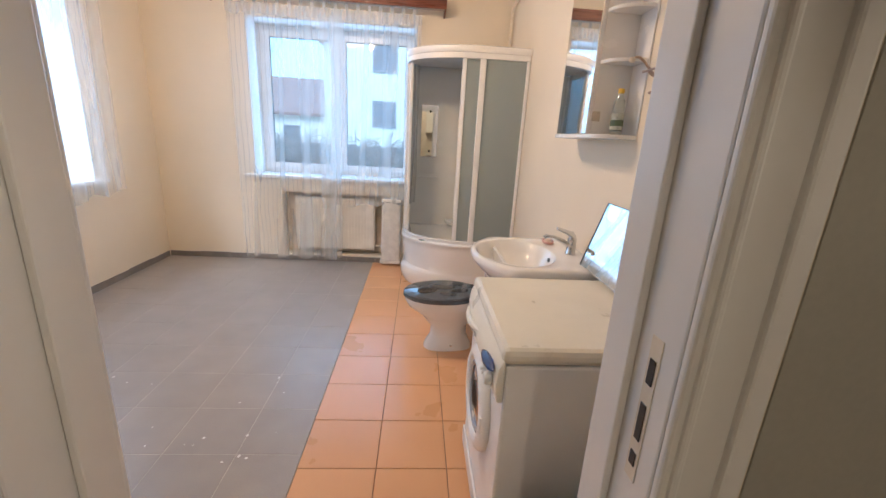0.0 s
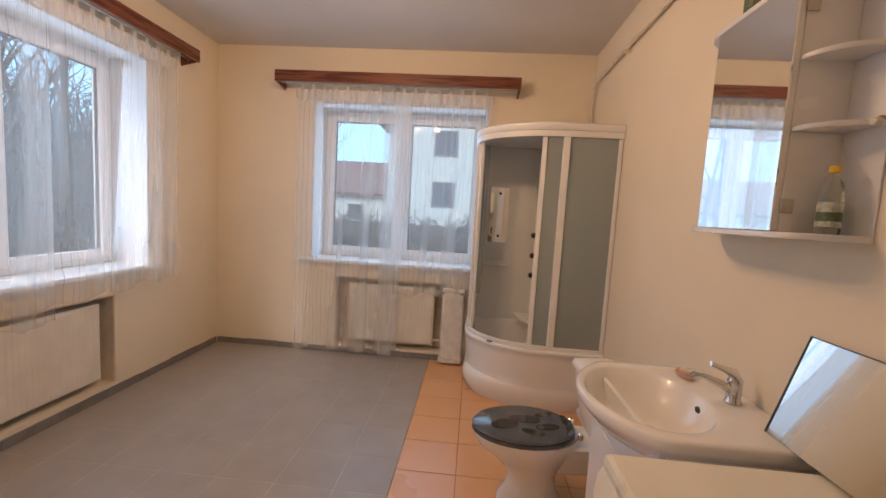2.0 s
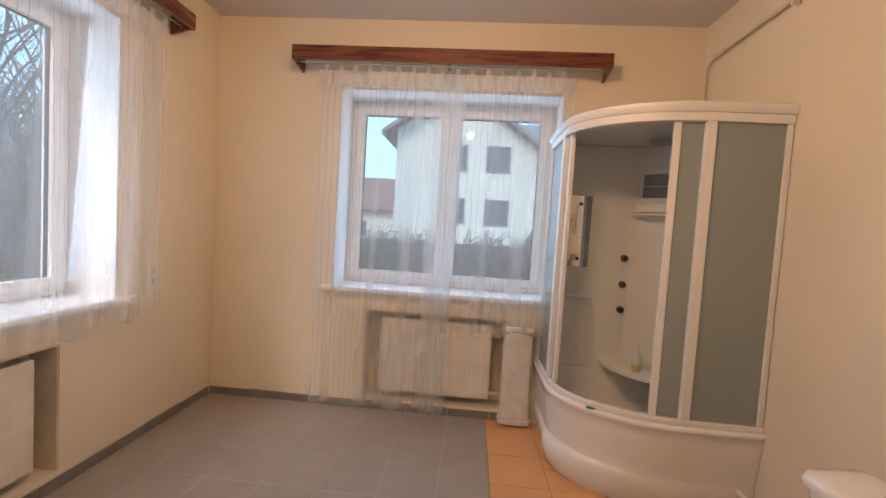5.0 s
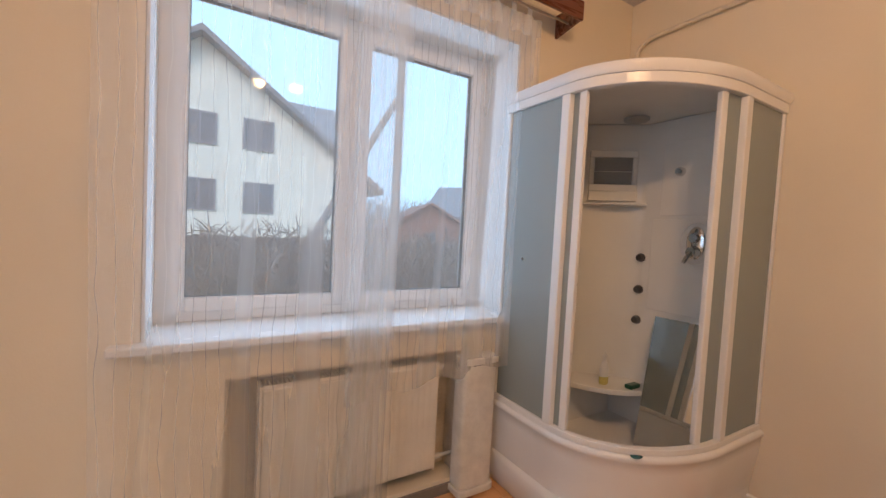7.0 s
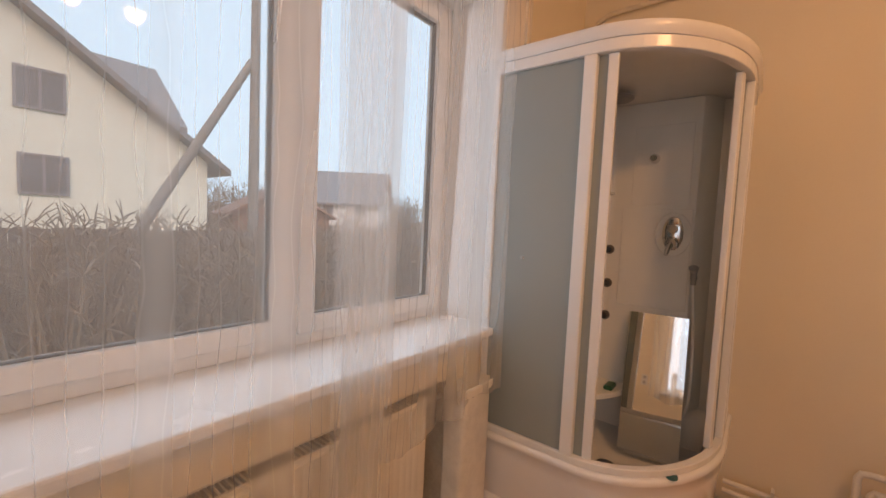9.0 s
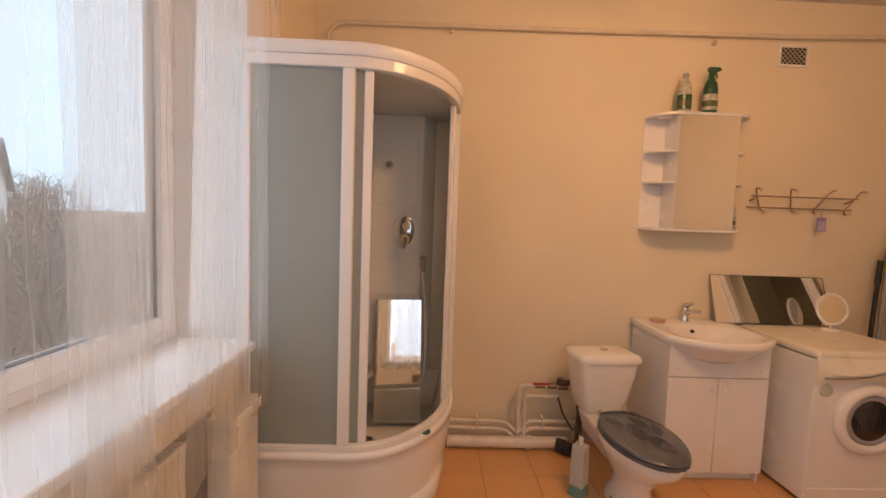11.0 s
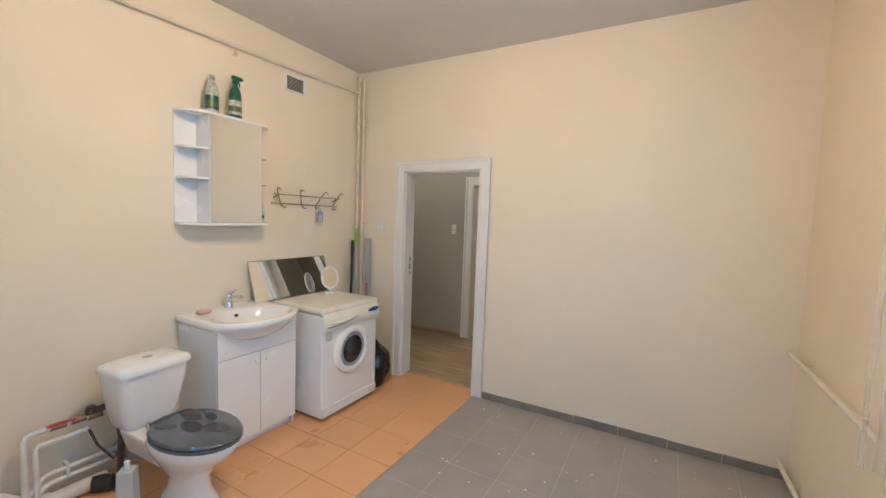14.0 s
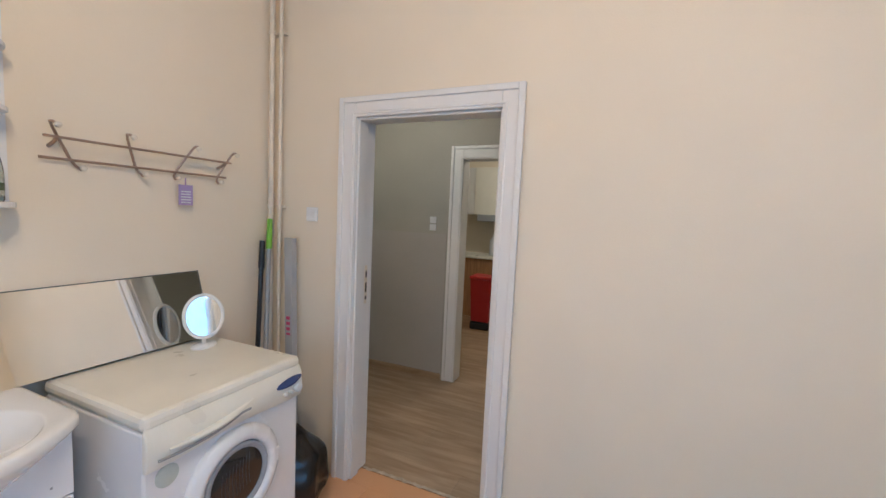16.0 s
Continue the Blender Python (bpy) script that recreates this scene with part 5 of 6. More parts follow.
part(washer, "drum_rib", bm, material("dim_drum_steel", (0.10, 0.10, 0.11), 0.3, 0.6, vary=0.1, bump=0.0), smooth=True, label="ribbed steel drum behind the glass")
bm = bmesh.new()
lathe(bm, [(0.036, -0.0005), (0.036, -0.003), (0.030, -0.005), (0.001, -0.005)], (MX, 1.862, 0.636), 24, "x")
part(washer, "sticker", bm, material("pale_green_sticker", (0.55, 0.60, 0.56), 0.4), smooth=30)
part_boxes(washer, "door_latch", ENAMEL, [(MX - 0.034, MX - 0.02, 1.447, 1.467, 0.46, 0.52)], 0.004)

hose = thing("drain_hose", (1.15, 1.70, 0.86), "grey drain hose and black cable behind the washing machine", "hose")
bm = bmesh.new()
sweep(bm, [(1.13, 2.05, 0.856), (1.135, 1.95, 0.864), (1.14, 1.75, 0.862), (1.14, 1.50, 0.861), (1.145, 1.38, 0.864), (1.155, 1.33, 0.80), (1.155, 1.31, 0.5), (1.155, 1.31, 0.02)], 0.0085, 8)
part(hose, "hose", bm, GREYPL, smooth=True)
bm = bmesh.new()
sweep(bm, [(1.105, 1.60, 0.855), (1.11, 1.45, 0.856), (1.12, 1.36, 0.853), (1.15, 1.335, 0.75), (1.16, 1.33, 0.05)], 0.004, 8)
part(hose, "cable", bm, BLACK, smooth=True)

# ---------------------------------------------------------------- mirrors on the machine
big = thing("long_mirror", (1.12, 1.72, 0.856), "long frameless mirror leaning on the wall behind the basin", "mirror")
bm = bmesh.new()
skin(bm, [[bm.verts.new(p) for p in ((x, 1.345, z), (x, 2.10, z), (x + 0.005, 2.10, z - 0.001), (x + 0.005, 1.345, z - 0.001))] for x, z in ((1.092, 0.853), (1.182, 1.148))])
part(big, "sheet", bm, MIRROR)
bm = bmesh.new()
sweep(bm, [(1.0905, 1.344, 0.8535), (1.1805, 1.344, 1.1485), (1.1805, 2.101, 1.1485), (1.0905, 2.101, 0.8535)], 0.0022, 6)
part(big, "edge", bm, material("dark_mirror_edge", (0.10, 0.12, 0.12), 0.3), smooth=True)

vm = thing("makeup_mirror", (0.994, 1.447, 0.8418), "small round white makeup mirror on a folding foot", "mirror")
C = Vector((0.994, 1.447, 0.978))
tilt = pose(*C, 0, 10, -24.5)
bm = bmesh.new()
pts = [tilt @ Vector((0, 0.074 * math.cos(a), 0.092 * math.sin(a))) for a in (k * math.tau / 32 for k in range(33))]
sweep(bm, pts, 0.008, 8, close=False)
part(vm, "rim", bm, PVC, smooth=True)
bm = bmesh.new()
ring = [bm.verts.new(tilt @ Vector((-0.002, 0.072 * math.cos(a), 0.090 * math.sin(a)))) for a in (k * math.tau / 32 for k in range(32))]
ring2 = [bm.verts.new(tilt @ Vector((0.004, 0.072 * math.cos(a), 0.090 * math.sin(a)))) for a in (k * math.tau / 32 for k in range(32))]
skin(bm, [ring, ring2])
part(vm, "glass", bm, MIRROR)
bm = bmesh.new()
lathe(bm, [(0.05, 0.0), (0.052, 0.008), (0.044, 0.016), (0.02, 0.018)], (0.994, 1.447, 0.842), 24, stretch=(0.7, 1.1))
sweep(bm, [(0.994, 1.447, 0.857), tuple(tilt @ Vector((0, 0, -0.090)))], 0.009, 8)
part(vm, "foot", bm, PVC, smooth=50)

# ---------------------------------------------------------------- wall cabinet
CY0, CY1, CM0, CM1, CZ0, CZ1, CXF = 1.975, 2.60, 2.095, 2.462, 1.425, 2.145, 1.045
cab = thing("mirror_cabinet", (XE, (CY0 + CY1) / 2, CZ0), "white wall cabinet with a mirror door and rounded end shelves", "wall cabinet")


def end_shelf(bm, y_in, y_out, z0, z1):
    sgn = 1 if y_out > y_in else -1
    w = abs(y_out - y_in)
    out = [(XE - 0.006, y_in), (XE - 0.006, y_out)] + [(XE - 0.03 - (XE - 0.03 - CXF) * math.sin(radians(a)), y_in + sgn * w * math.cos(radians(a))) for a in range(0, 91, 9)]
    prism(bm, out, z0, z1)


for z0, z1 in ((CZ0, CZ0 + 0.018), (CZ1 - 0.018, CZ1)):
    bm = bmesh.new()
    bow = [(XE - 0.03 - (XE - 0.03 - CXF + 0.022) * math.sin(radians(a)), math.cos(radians(a))) for a in range(0, 91, 9)]
    plan = [(XE - 0.006, CY0), (XE - 0.006, CY1)] + [(x, CM1 + (CY1 - CM1) * c) for x, c in bow] + [(x, CM0 - (CM0 - CY0) * c) for x, c in reversed(bow)]
    prism(bm, plan, z0, z1)
    part(cab, "board", bm, ENAMEL, 0.003)
part_boxes(cab, "side", ENAMEL, [(CXF, XE - 0.006, CM1 - 0.016, CM1, CZ0 + 0.018, CZ1 - 0.018), (CXF, XE - 0.006, CM0, CM0 + 0.016, CZ0 + 0.018, CZ1 - 0.018)], 0.001)
part_boxes(cab, "back", ENAMEL, [(XE - 0.006, XE - 0.001, CY0, CY1, CZ0, CZ1)])
bm = bmesh.new()
for z in (1.718, 1.908):
    end_shelf(bm, CM1 + 0.0005, CY1 - 0.008, z, z + 0.014)
    end_shelf(bm, CM0 - 0.0005, CY0 + 0.008, z, z + 0.014)
part(cab, "shelf", bm, ENAMEL, 0.003)
dr = part_boxes(cab, "door", ENAMEL, [(CXF - 0.017, CXF - 0.001, CM0 + 0.001, CM1 - 0.001, CZ0 + 0.02, CZ1 - 0.02)], 0.001)
mm = boxes("mirror_pane", MIRROR, [(CXF - 0.0215, CXF - 0.0172, CM0 + 0.001, CM1 - 0.001, CZ0 + 0.02, CZ1 - 0.02)], tuple(cab.location), dr)
tagged(mm, "silvered mirror on the cabinet door")
bm = bmesh.new()
for z in (CZ0 + 0.09, CZ1 - 0.09):
    box(bm, CXF - 0.004, CXF + 0.03, CM0 - 0.006, CM0 - 0.0005, z - 0.02, z + 0.02)
part(cab, "hinge", bm, STEEL, 0.002)


OLIVE = material("olive_label_print", (0.10, 0.14, 0.07), 0.4, vary=0.3, scale=60)
FADED = material("faded_paper_label", (0.52, 0.54, 0.46), 0.5, vary=0.3, scale=45)


def bottle(name, x, y, z, h, r, mat, label, cap, capmat, spray=False, band=None, squash=0.75):
    b = thing(name, (x, y, z), label, "bottle")
    bm = bmesh.new()
    lathe(bm, [(r * 0.92, 0.0005), (r, h * 0.04), (r, h * 0.30), (r * 0.97, h * 0.52), (r * 0.80, h * 0.66), (r * 0.40, h * 0.76), (r * 0.36, h * 0.80)], (x, y, z), 20, stretch=(squash, 1))
    part(b, "body", bm, mat, smooth=True)
    bm = bmesh.new()
    lathe(bm, [(r * 0.42, h * 0.80 + 0.0005), (r * 0.42, h * 0.88), (r * 0.34, h * 0.9)], (x, y, z), 14)
    if spray:
        box(bm, x - 0.012, x + 0.012, y - 0.045, y + 0.022, z + h * 0.905, z + h * 0.985)
        sweep(bm, [(x, y - 0.02, z + h * 0.90), (x, y - 0.034, z + h * 0.82), (x, y - 0.03, z + h * 0.76)], 0.005, 8)
        sweep(bm, [(x, y - 0.045, z + h * 0.95), (x, y - 0.058, z + h * 0.95)], 0.007, 8)
    part(b, "cap", bm, capmat, 0.003, smooth=40)
    if band:
        bm = bmesh.new()
        lathe(bm, [(r * 1.012, h * 0.10), (r * 1.012, h * 0.42)], (x, y, z), 20, stretch=(squash, 1))
        part(b, "label", bm, band)
        bm = bmesh.new()
        lathe(bm, [(r * 1.02, h * 0.17), (r * 1.02, h * 0.29)], (x, y, z), 20, stretch=(squash, 1))
        part(b, "label_print", bm, OLIVE)
    return b


bottle("shampoo_bottle", 1.10, 2.405, CZ1, 0.275, 0.042, FADED, "white and green plastic bottle standing on the cabinet", True, GREYPL, band=GREEN)
bottle("spray_bottle", 1.10, 2.245, CZ1, 0.295, 0.044, GREEN, "green trigger spray bottle standing on the cabinet", True, GREEN, True, band=FADED)
bottle("lotion_bottle", 1.125, 2.035, CZ0 + 0.018, 0.20, 0.030, BOTTLE, "clear bottle with a green label and yellow cap", True, YELLOW, band=FADED, squash=0.8)

# ---------------------------------------------------------------- hook rail
RAIL_METAL = material("dull_brown_metal", (0.46, 0.35, 0.28), 0.38, 0.9, vary=0.15, scale=12, bump=0.05)
hooks = thing("hook_rail", (XE, 1.55, 1.6), "dull brown metal wall hook rail with four double hooks", "coat rack")
RX = XE - 0.022
bm = bmesh.new()
for x, z in ((RX - 0.036, 1.668), (RX, 1.598)):
    sweep(bm, [(x, 1.205, z), (x, 1.905, z)], 0.0048, 8)
part(hooks, "rod", bm, RAIL_METAL, smooth=True)
for y, lean_by in ((1.225, 0.30), (1.42, 0.40), (1.645, -0.55), (1.865, -0.70)):
    bm = bmesh.new()
    sweep(bm, [(RX - a, y + lean_by * (1.668 - z), z) for a, z in ((0.088, 1.704), (0.078, 1.713), (0.062, 1.714), (0.048, 1.700), (0.030, 1.668), (-0.006, 1.598), (-0.004, 1.578), (0.012, 1.566), (0.032, 1.570))], 0.0048, 8)
    part(hooks, "hook", bm, RAIL_METAL, smooth=True)
    for x, z in ((RX - 0.092, 1.702), (RX - 0.036, 1.571)):
        bm = bmesh.new()
        lathe(bm, [(0.003, -0.011), (0.009, -0.007), (0.0105, 0.0), (0.009, 0.007), (0.003, 0.011)], (x, y + lean_by * (1.668 - z), z), 10, "x")
        part(hooks, "ball", bm, PIPE, smooth=True)
bm = bmesh.new()
for y in (1.235, 1.87):
    sweep(bm, [(XE, y, 1.64), (RX - 0.02, y, 1.655), (RX - 0.034, y, 1.666)], 0.006, 8)
part(hooks, "bracket", bm, RAIL_METAL, smooth=True)
tag = thing("paper_tag", (RX - 0.02, 1.42, 1.5), "lilac card air freshener hanging from a hook", "air freshener")
bm = bmesh.new()
prism(bm, [(RX - 0.022, 1.388), (RX - 0.019, 1.388), (RX - 0.019, 1.452), (RX - 0.022, 1.452)], 1.455, 1.545)
part(tag, "card", bm, LILAC, 0.001)
bm = bmesh.new()
for k in range(5):
    box(bm, RX - 0.0232, RX - 0.0222, 1.398, 1.442, 1.465 + 0.012 * k, 1.470 + 0.012 * k)
part(tag, "print", bm, PALE)
bm = bmesh.new()
sweep(bm, [(RX - 0.02, 1.42, 1.545), (RX - 0.02, 1.42, 1.575)], 0.003, 6)
part(tag, "loop", bm, LILAC)

# ---------------------------------------------------------------- vent, switch, pipes
vent = thing("air_vent", (XE, 1.672, 2.50), "white wall vent with a diamond lattice", "vent grille")
part_boxes(vent, "frame", PVC, [(XE - 0.012, XE - 0.0005, 1.575, 1.59, 2.495, 2.63), (XE - 0.012, XE - 0.0005, 1.755, 1.77, 2.495, 2.63), (XE - 0.012, XE - 0.0005, 1.59, 1.755, 2.495, 2.51), (XE - 0.012, XE - 0.0005, 1.59, 1.755, 2.615, 2.63)], 0.002)
# Flat black sheet paints the darkness of the duct behind the lattice.
part_boxes(vent, "duct_darkness", BLACK, [(XE - 0.003, XE - 0.001, 1.59, 1.755, 2.51, 2.615)])
bm = bmesh.new()
for sgn in (-1, 1):
    k = -0.10
    while k < 0.28:
        p0, p1 = [], None
        a = (1.59 + k, 2.51) if sgn > 0 else (1.59 + k, 2.615)
        b = (1.59 + k + 0.105, 2.615) if sgn > 0 else (1.59 + k + 0.105, 2.51)
        (ya, za), (yb, zb) = a, b
        if ya < 1.59:
            f = (1.59 - ya) / 0.105
            ya, za = 1.59, za + f * (zb - za)
        if yb > 1.755:
            f = (yb - 1.755) / 0.105
            yb, zb = 1.755, zb - f * (zb - za) * 0.105 / max(0.105, 1e-6)
        if yb - ya > 0.01:
            sweep(bm, [(XE - 0.006, ya, za), (XE - 0.006, yb, zb)], 0.0028, 6)
        k += 0.03
# The lattice is greyer and darker than the white border.
part(vent, "lattice", bm, material("dull_vent_lattice", (0.47, 0.44, 0.38), 0.6, vary=0.15, scale=30))
switch = thing("light_switch", (0.90, YS, 1.435), "white square light switch", "switch")
part_boxes(switch, "plate", PVC, [(0.862, 0.938, YS + 0.0005, YS + 0.011, 1.398, 1.474)], 0.004)
part_boxes(switch, "rocker", PVC, [(0.876, 0.924, YS + 0.011, YS + 0.016, 1.411, 1.461)], 0.003)
s2 = thing("light_switch", (0.86, HALL_S, 1.40), "cream double light switch on the hall wall", "switch")
part_boxes(s2, "plate", PVC, [(0.84, 0.902, HALL_S + 0.0035, HALL_S + 0.013, 1.39, 1.448), (0.84, 0.902, HALL_S + 0.0035, HALL_S + 0.013, 1.325, 1.383)], 0.004)

ris = thing("riser_pipe_pair", (1.14, 0.93, 0.0), "two cream painted riser pipes in the room corner", "pipe")
for x, y, r, top in ((1.155, 0.935, 0.014, 2.84), (1.112, 0.915, 0.011, 2.82)):
    bm = bmesh.new()
    sweep(bm, [(x, y, 0.0), (x, y, top)], r, 12)
    if r > 0.012:
        lathe(bm, [(r * 1.5, 0), (r * 1.6, 0.02), (r * 1.4, 0.03)], (x, y, top - 0.03), 12)
    part(ris, "pipe", bm, PIPE, smooth=True)
bm = bmesh.new()
for z in (2.40, 1.47, 0.6):
    box(bm, 1.085, 1.18, 0.888, 0.912, z - 0.006, z + 0.006)
    lathe(bm, [(0.020, -0.008), (0.020, 0.008)], (1.155, 0.935, z), 12)
    lathe(bm, [(0.016, -0.008), (0.016, 0.008)], (1.112, 0.915, z), 12)
part(ris, "clip", bm, PIPE)
gas = thing("wall_pipe", (XE - 0.03, 2.7, 2.61), "cream painted pipe running along the wall below the ceiling", "pipe")
bm = bmesh.new()
run = [(XE - 0.035, 0.935, 2.700), (XE - 0.03, 1.6, 2.672), (XE - 0.03, 3.0, 2.648), (XE - 0.03, 4.52, 2.632)]
run += [(XE - 0.03, 4.52 + 0.09 * math.sin(radians(a)), 2.535 + 0.09 * math.cos(radians(a))) for a in (20, 45, 70, 90)] + [(XE - 0.03, 4.61, 2.12)]
sweep(bm, run, 0.0135, 12)
part(gas, "pipe", bm, PIPE, smooth=True)
bm = bmesh.new()
for y in (3.85, 2.2):
    sweep(bm, [(XE, y, 2.61), (XE - 0.03, y, 2.61), (XE - 0.03, y, 2.645)], 0.005, 8)
    lathe(bm, [(0.018, -0.006), (0.018, 0.006)], (XE - 0.03, y, 2.612), 12, "y")
part(gas, "clip", bm, PIPE)

# ---------------------------------------------------------------- poles and bag in the corner
for nm, lab, x, y, h, lean_x, lean_y, mats in (
        ("mop", "mop with a black handle leaning in the corner", 1.055, 1.14, 1.28, 0.09, -0.14, (BLACK, LIME)),
        ("mop", "mop with a grey and lime green handle leaning in the corner", 1.03, 1.10, 1.40, 0.105, -0.14, (GREYPL, LIME))):
    m = thing(nm, (x, y, 0.0), lab, "mop", "mops in the corner")
    bm = bmesh.new()
    at1 = lambda f: (x + lean_x * f, y + lean_y * f, 0.03 + (h - 0.03) * f)
    sweep(bm, [at1(0.0), at1(0.88)], 0.0125, 10)
    part(m, "handle", bm, mats[0], smooth=True)
    bm = bmesh.new()
    sweep(bm, [at1(0.8805), at1(1.0)], [0.016, 0.014], 10)
    part(m, "grip", bm, BLACK if mats[0] is BLACK else LIME, smooth=True)
    bm = bmesh.new()
    lathe(bm, [(0.06, 0.0), (0.065, 0.015), (0.03, 0.05), (0.018, 0.09)], (x, y, 0.0), 14)
    part(m, "head", bm, mats[1] if mats[0] is not BLACK else GREYPL, smooth=True)
long_box = thing("curtain_rail_pack", (0.985, 0.935, 0.0), "long grey boxed rail leaning in the corner", "boxed rail")
bm = bmesh.new()
skin(bm, [[bm.verts.new((xx, yy, zz)) for xx, yy in ((x - 0.026, 0.905), (x + 0.026, 0.905), (x + 0.026, 0.945), (x - 0.026, 0.945))] for x, zz in ((0.985, 0.0), (1.02, 1.30))])
part(long_box, "carton", bm, material("silver_grey_carton", (0.42, 0.43, 0.44), 0.4, vary=0.06), 0.003)
bm = bmesh.new()
for k, w in enumerate((0.03, 0.03, 0.03, 0.02)):
    z = 0.86 - 0.03 * k
    xx = 0.985 + 0.035 * z / 1.30
    box(bm, xx - 0.012, xx + 0.014, 0.945, 0.9462, z - w * 0.4, z + w * 0.2)
part(long_box, "print", bm, material("magenta_print", (0.55, 0.05, 0.16), 0.5))
bag = thing("bin_bag", (0.74, 1.17, 0.0), "crumpled black plastic bag standing on the floor", "bin bag")
bm = bmesh.new()
rings = []
for j in range(15):
    f = j / 14
    r = 0.138 * (0.75 + 0.35 * math.sin(min(1, f * 1.35) * math.pi * 0.85)) * (1 - max(0, f - 0.72) * 2.6)
    ring = []
    for k in range(26):
        a = k * math.tau / 26
        q = r * (1 + 0.22 * noise.noise((2.2 * math.cos(a), 2.2 * math.sin(a), f * 3.4)) + 0.10 * noise.noise((7 * math.cos(a), 7 * math.sin(a), f * 10)))
        ring.append(bm.verts.new((0.735 + q * math.cos(a) * 1.05, 1.175 + q * math.sin(a), 0.001 + 0.41 * f + (0.012 * noise.noise((a * 2, f * 6, 1)) if j else 0))))
    rings.append(ring)
skin(bm, rings)
part(bag, "bag", bm, BAG, smooth=55)

# ---------------------------------------------------------------- ceiling lamp
lampob = thing("ceiling_lamp", (LAMP[0], LAMP[1], CEIL), "two-bulb ceiling lamp with light-blocking cups added over the bulbs", "ceiling lamp")
bm = bmesh.new()
lathe(bm, [(0.06, 0.0), (0.06, -0.012), (0.05, -0.02)], (LAMP[0], LAMP[1], CEIL - 0.0005), 24)
sweep(bm, [(LAMP[0] - 0.16, LAMP[1] - 0.03, CEIL - 0.045), (LAMP[0] + 0.16, LAMP[1] + 0.03, CEIL - 0.045)], 0.009, 10)
sweep(bm, [(LAMP[0], LAMP[1], CEIL - 0.02), (LAMP[0], LAMP[1], CEIL - 0.05)], 0.009, 10)
part(lampob, "arm", bm, STEEL, smooth=40)
# Unseen cups, added so that the bulbs throw little light on the ceiling.
bm = bmesh.new()
for sgn in (-1, 1):
    lathe(bm, [(0.012, 0.155), (0.016, 0.10), (0.045, 0.06), (0.066, 0.028), (0.064, 0.026), (0.043, 0.055), (0.014, 0.09)], (LAMP[0] + sgn * 0.16, LAMP[1] + sgn * 0.03, 2.665), 24)
part(lampob, "light_cup", bm, YELLOWED, smooth=60, label="cream metal cup added to keep light off the ceiling")
bm = bmesh.new()
for sgn in (-1, 1):
    lathe(bm, [(0.010, 0.03), (0.026, 0.018), (0.030, 0.0), (0.022, -0.020), (0.008, -0.028)], (LAMP[0] + sgn * 0.16, LAMP[1] + sgn * 0.03, 2.715), 20)
part(lampob, "bulb", bm, BULB, smooth=True, label="glowing warm bulb")

# ---------------------------------------------------------------- kitchen glimpsed through the hall
kb = thing("kitchen_counter", (0.9, -3.15, 0.0), "beech kitchen base cabinet with a pale worktop", "kitchen cabinet")
part_boxes(kb, "body", BROWN_WOOD, [(0.55, 2.3, -3.49, -2.92, 0.0, 0.86)], 0.004)
part_boxes(kb, "worktop", YELLOWED, [(0.53, 2.32, -3.495, -2.89, 0.8605, 0.90)], 0.006)
kw = thing("kitchen_wall_cabinet", (0.9, -3.35, 1.45), "cream kitchen wall cabinet", "kitchen cabinet")
part_boxes(kw, "body", WHITE, [(0.50, 2.3, -3.495, -3.17, 1.50, 2.20)], 0.004)
part_boxes(kw, "door", YELLOWED, [(0.502, 0.95, -3.17, -3.152, 1.502, 2.198), (0.954, 1.40, -3.17, -3.152, 1.502, 2.198)], 0.004)
part_boxes(kw, "hood", GREYPL, [(0.70, 1.3, -3.45, -3.0, 1.40, 1.4995)], 0.01)
bin_ = thing("red_bin", (0.86, -2.35, 0.0), "red plastic kitchen bin with a dark base", "bin")
bm = bmesh.new()
skin(bm, [[bm.verts.new((0.95 + a * w, -2.4 + b * w, z)) for a, b in ((-1, -1), (1, -1), (1, 1), (-1, 1))] for z, w in ((0.10, 0.12), (0.66, 0.145))])
part(bin_, "body", bm, RED, 0.02)
part_boxes(bin_, "base", BLACK, [(0.82, 1.08, -2.53, -2.27, 0.0, 0.0995)], 0.02)
part_boxes(bin_, "lid", RED, [(0.80, 1.10, -2.55, -2.25, 0.6605, 0.70)], 0.01)
kt = thing("water_jug", (1.0, -3.2, 0.9), "white plastic jug on the kitchen worktop", "jug")
bm = bmesh.new()
lathe(bm, [(0.07, 0.001), (0.075, 0.02), (0.075, 0.22), (0.03, 0.29), (0.03, 0.32)], (1.05, -3.15, 0.90), 20)
part(kt, "body", bm, PALE, smooth=True)
kd = thing("storage_jar", (0.72, -3.1, 0.9), "dark storage jar on the kitchen worktop", "jar")
bm = bmesh.new()
lathe(bm, [(0.06, 0.001), (0.06, 0.16), (0.045, 0.17), (0.045, 0.19)], (0.74, -3.08, 0.90), 18)
part(kd, "body", bm, material("dark_jar", (0.05, 0.035, 0.03), 0.2), smooth=True)
# ---------------------------------------------------------------- outside
bm = bmesh.new()
R, n = 900.0, 48
c0 = bm.verts.new((0, 20, GROUND))
rim = [bm.verts.new((R * math.cos(k * math.tau / n), 20 + R * math.sin(k * math.tau / n), GROUND)) for k in range(n)]
for k in range(n):
    bm.faces.new((c0, rim[k], rim[(k + 1) % n]))
structure(done("ground", bm, SOIL), "winter garden ground", "ground")


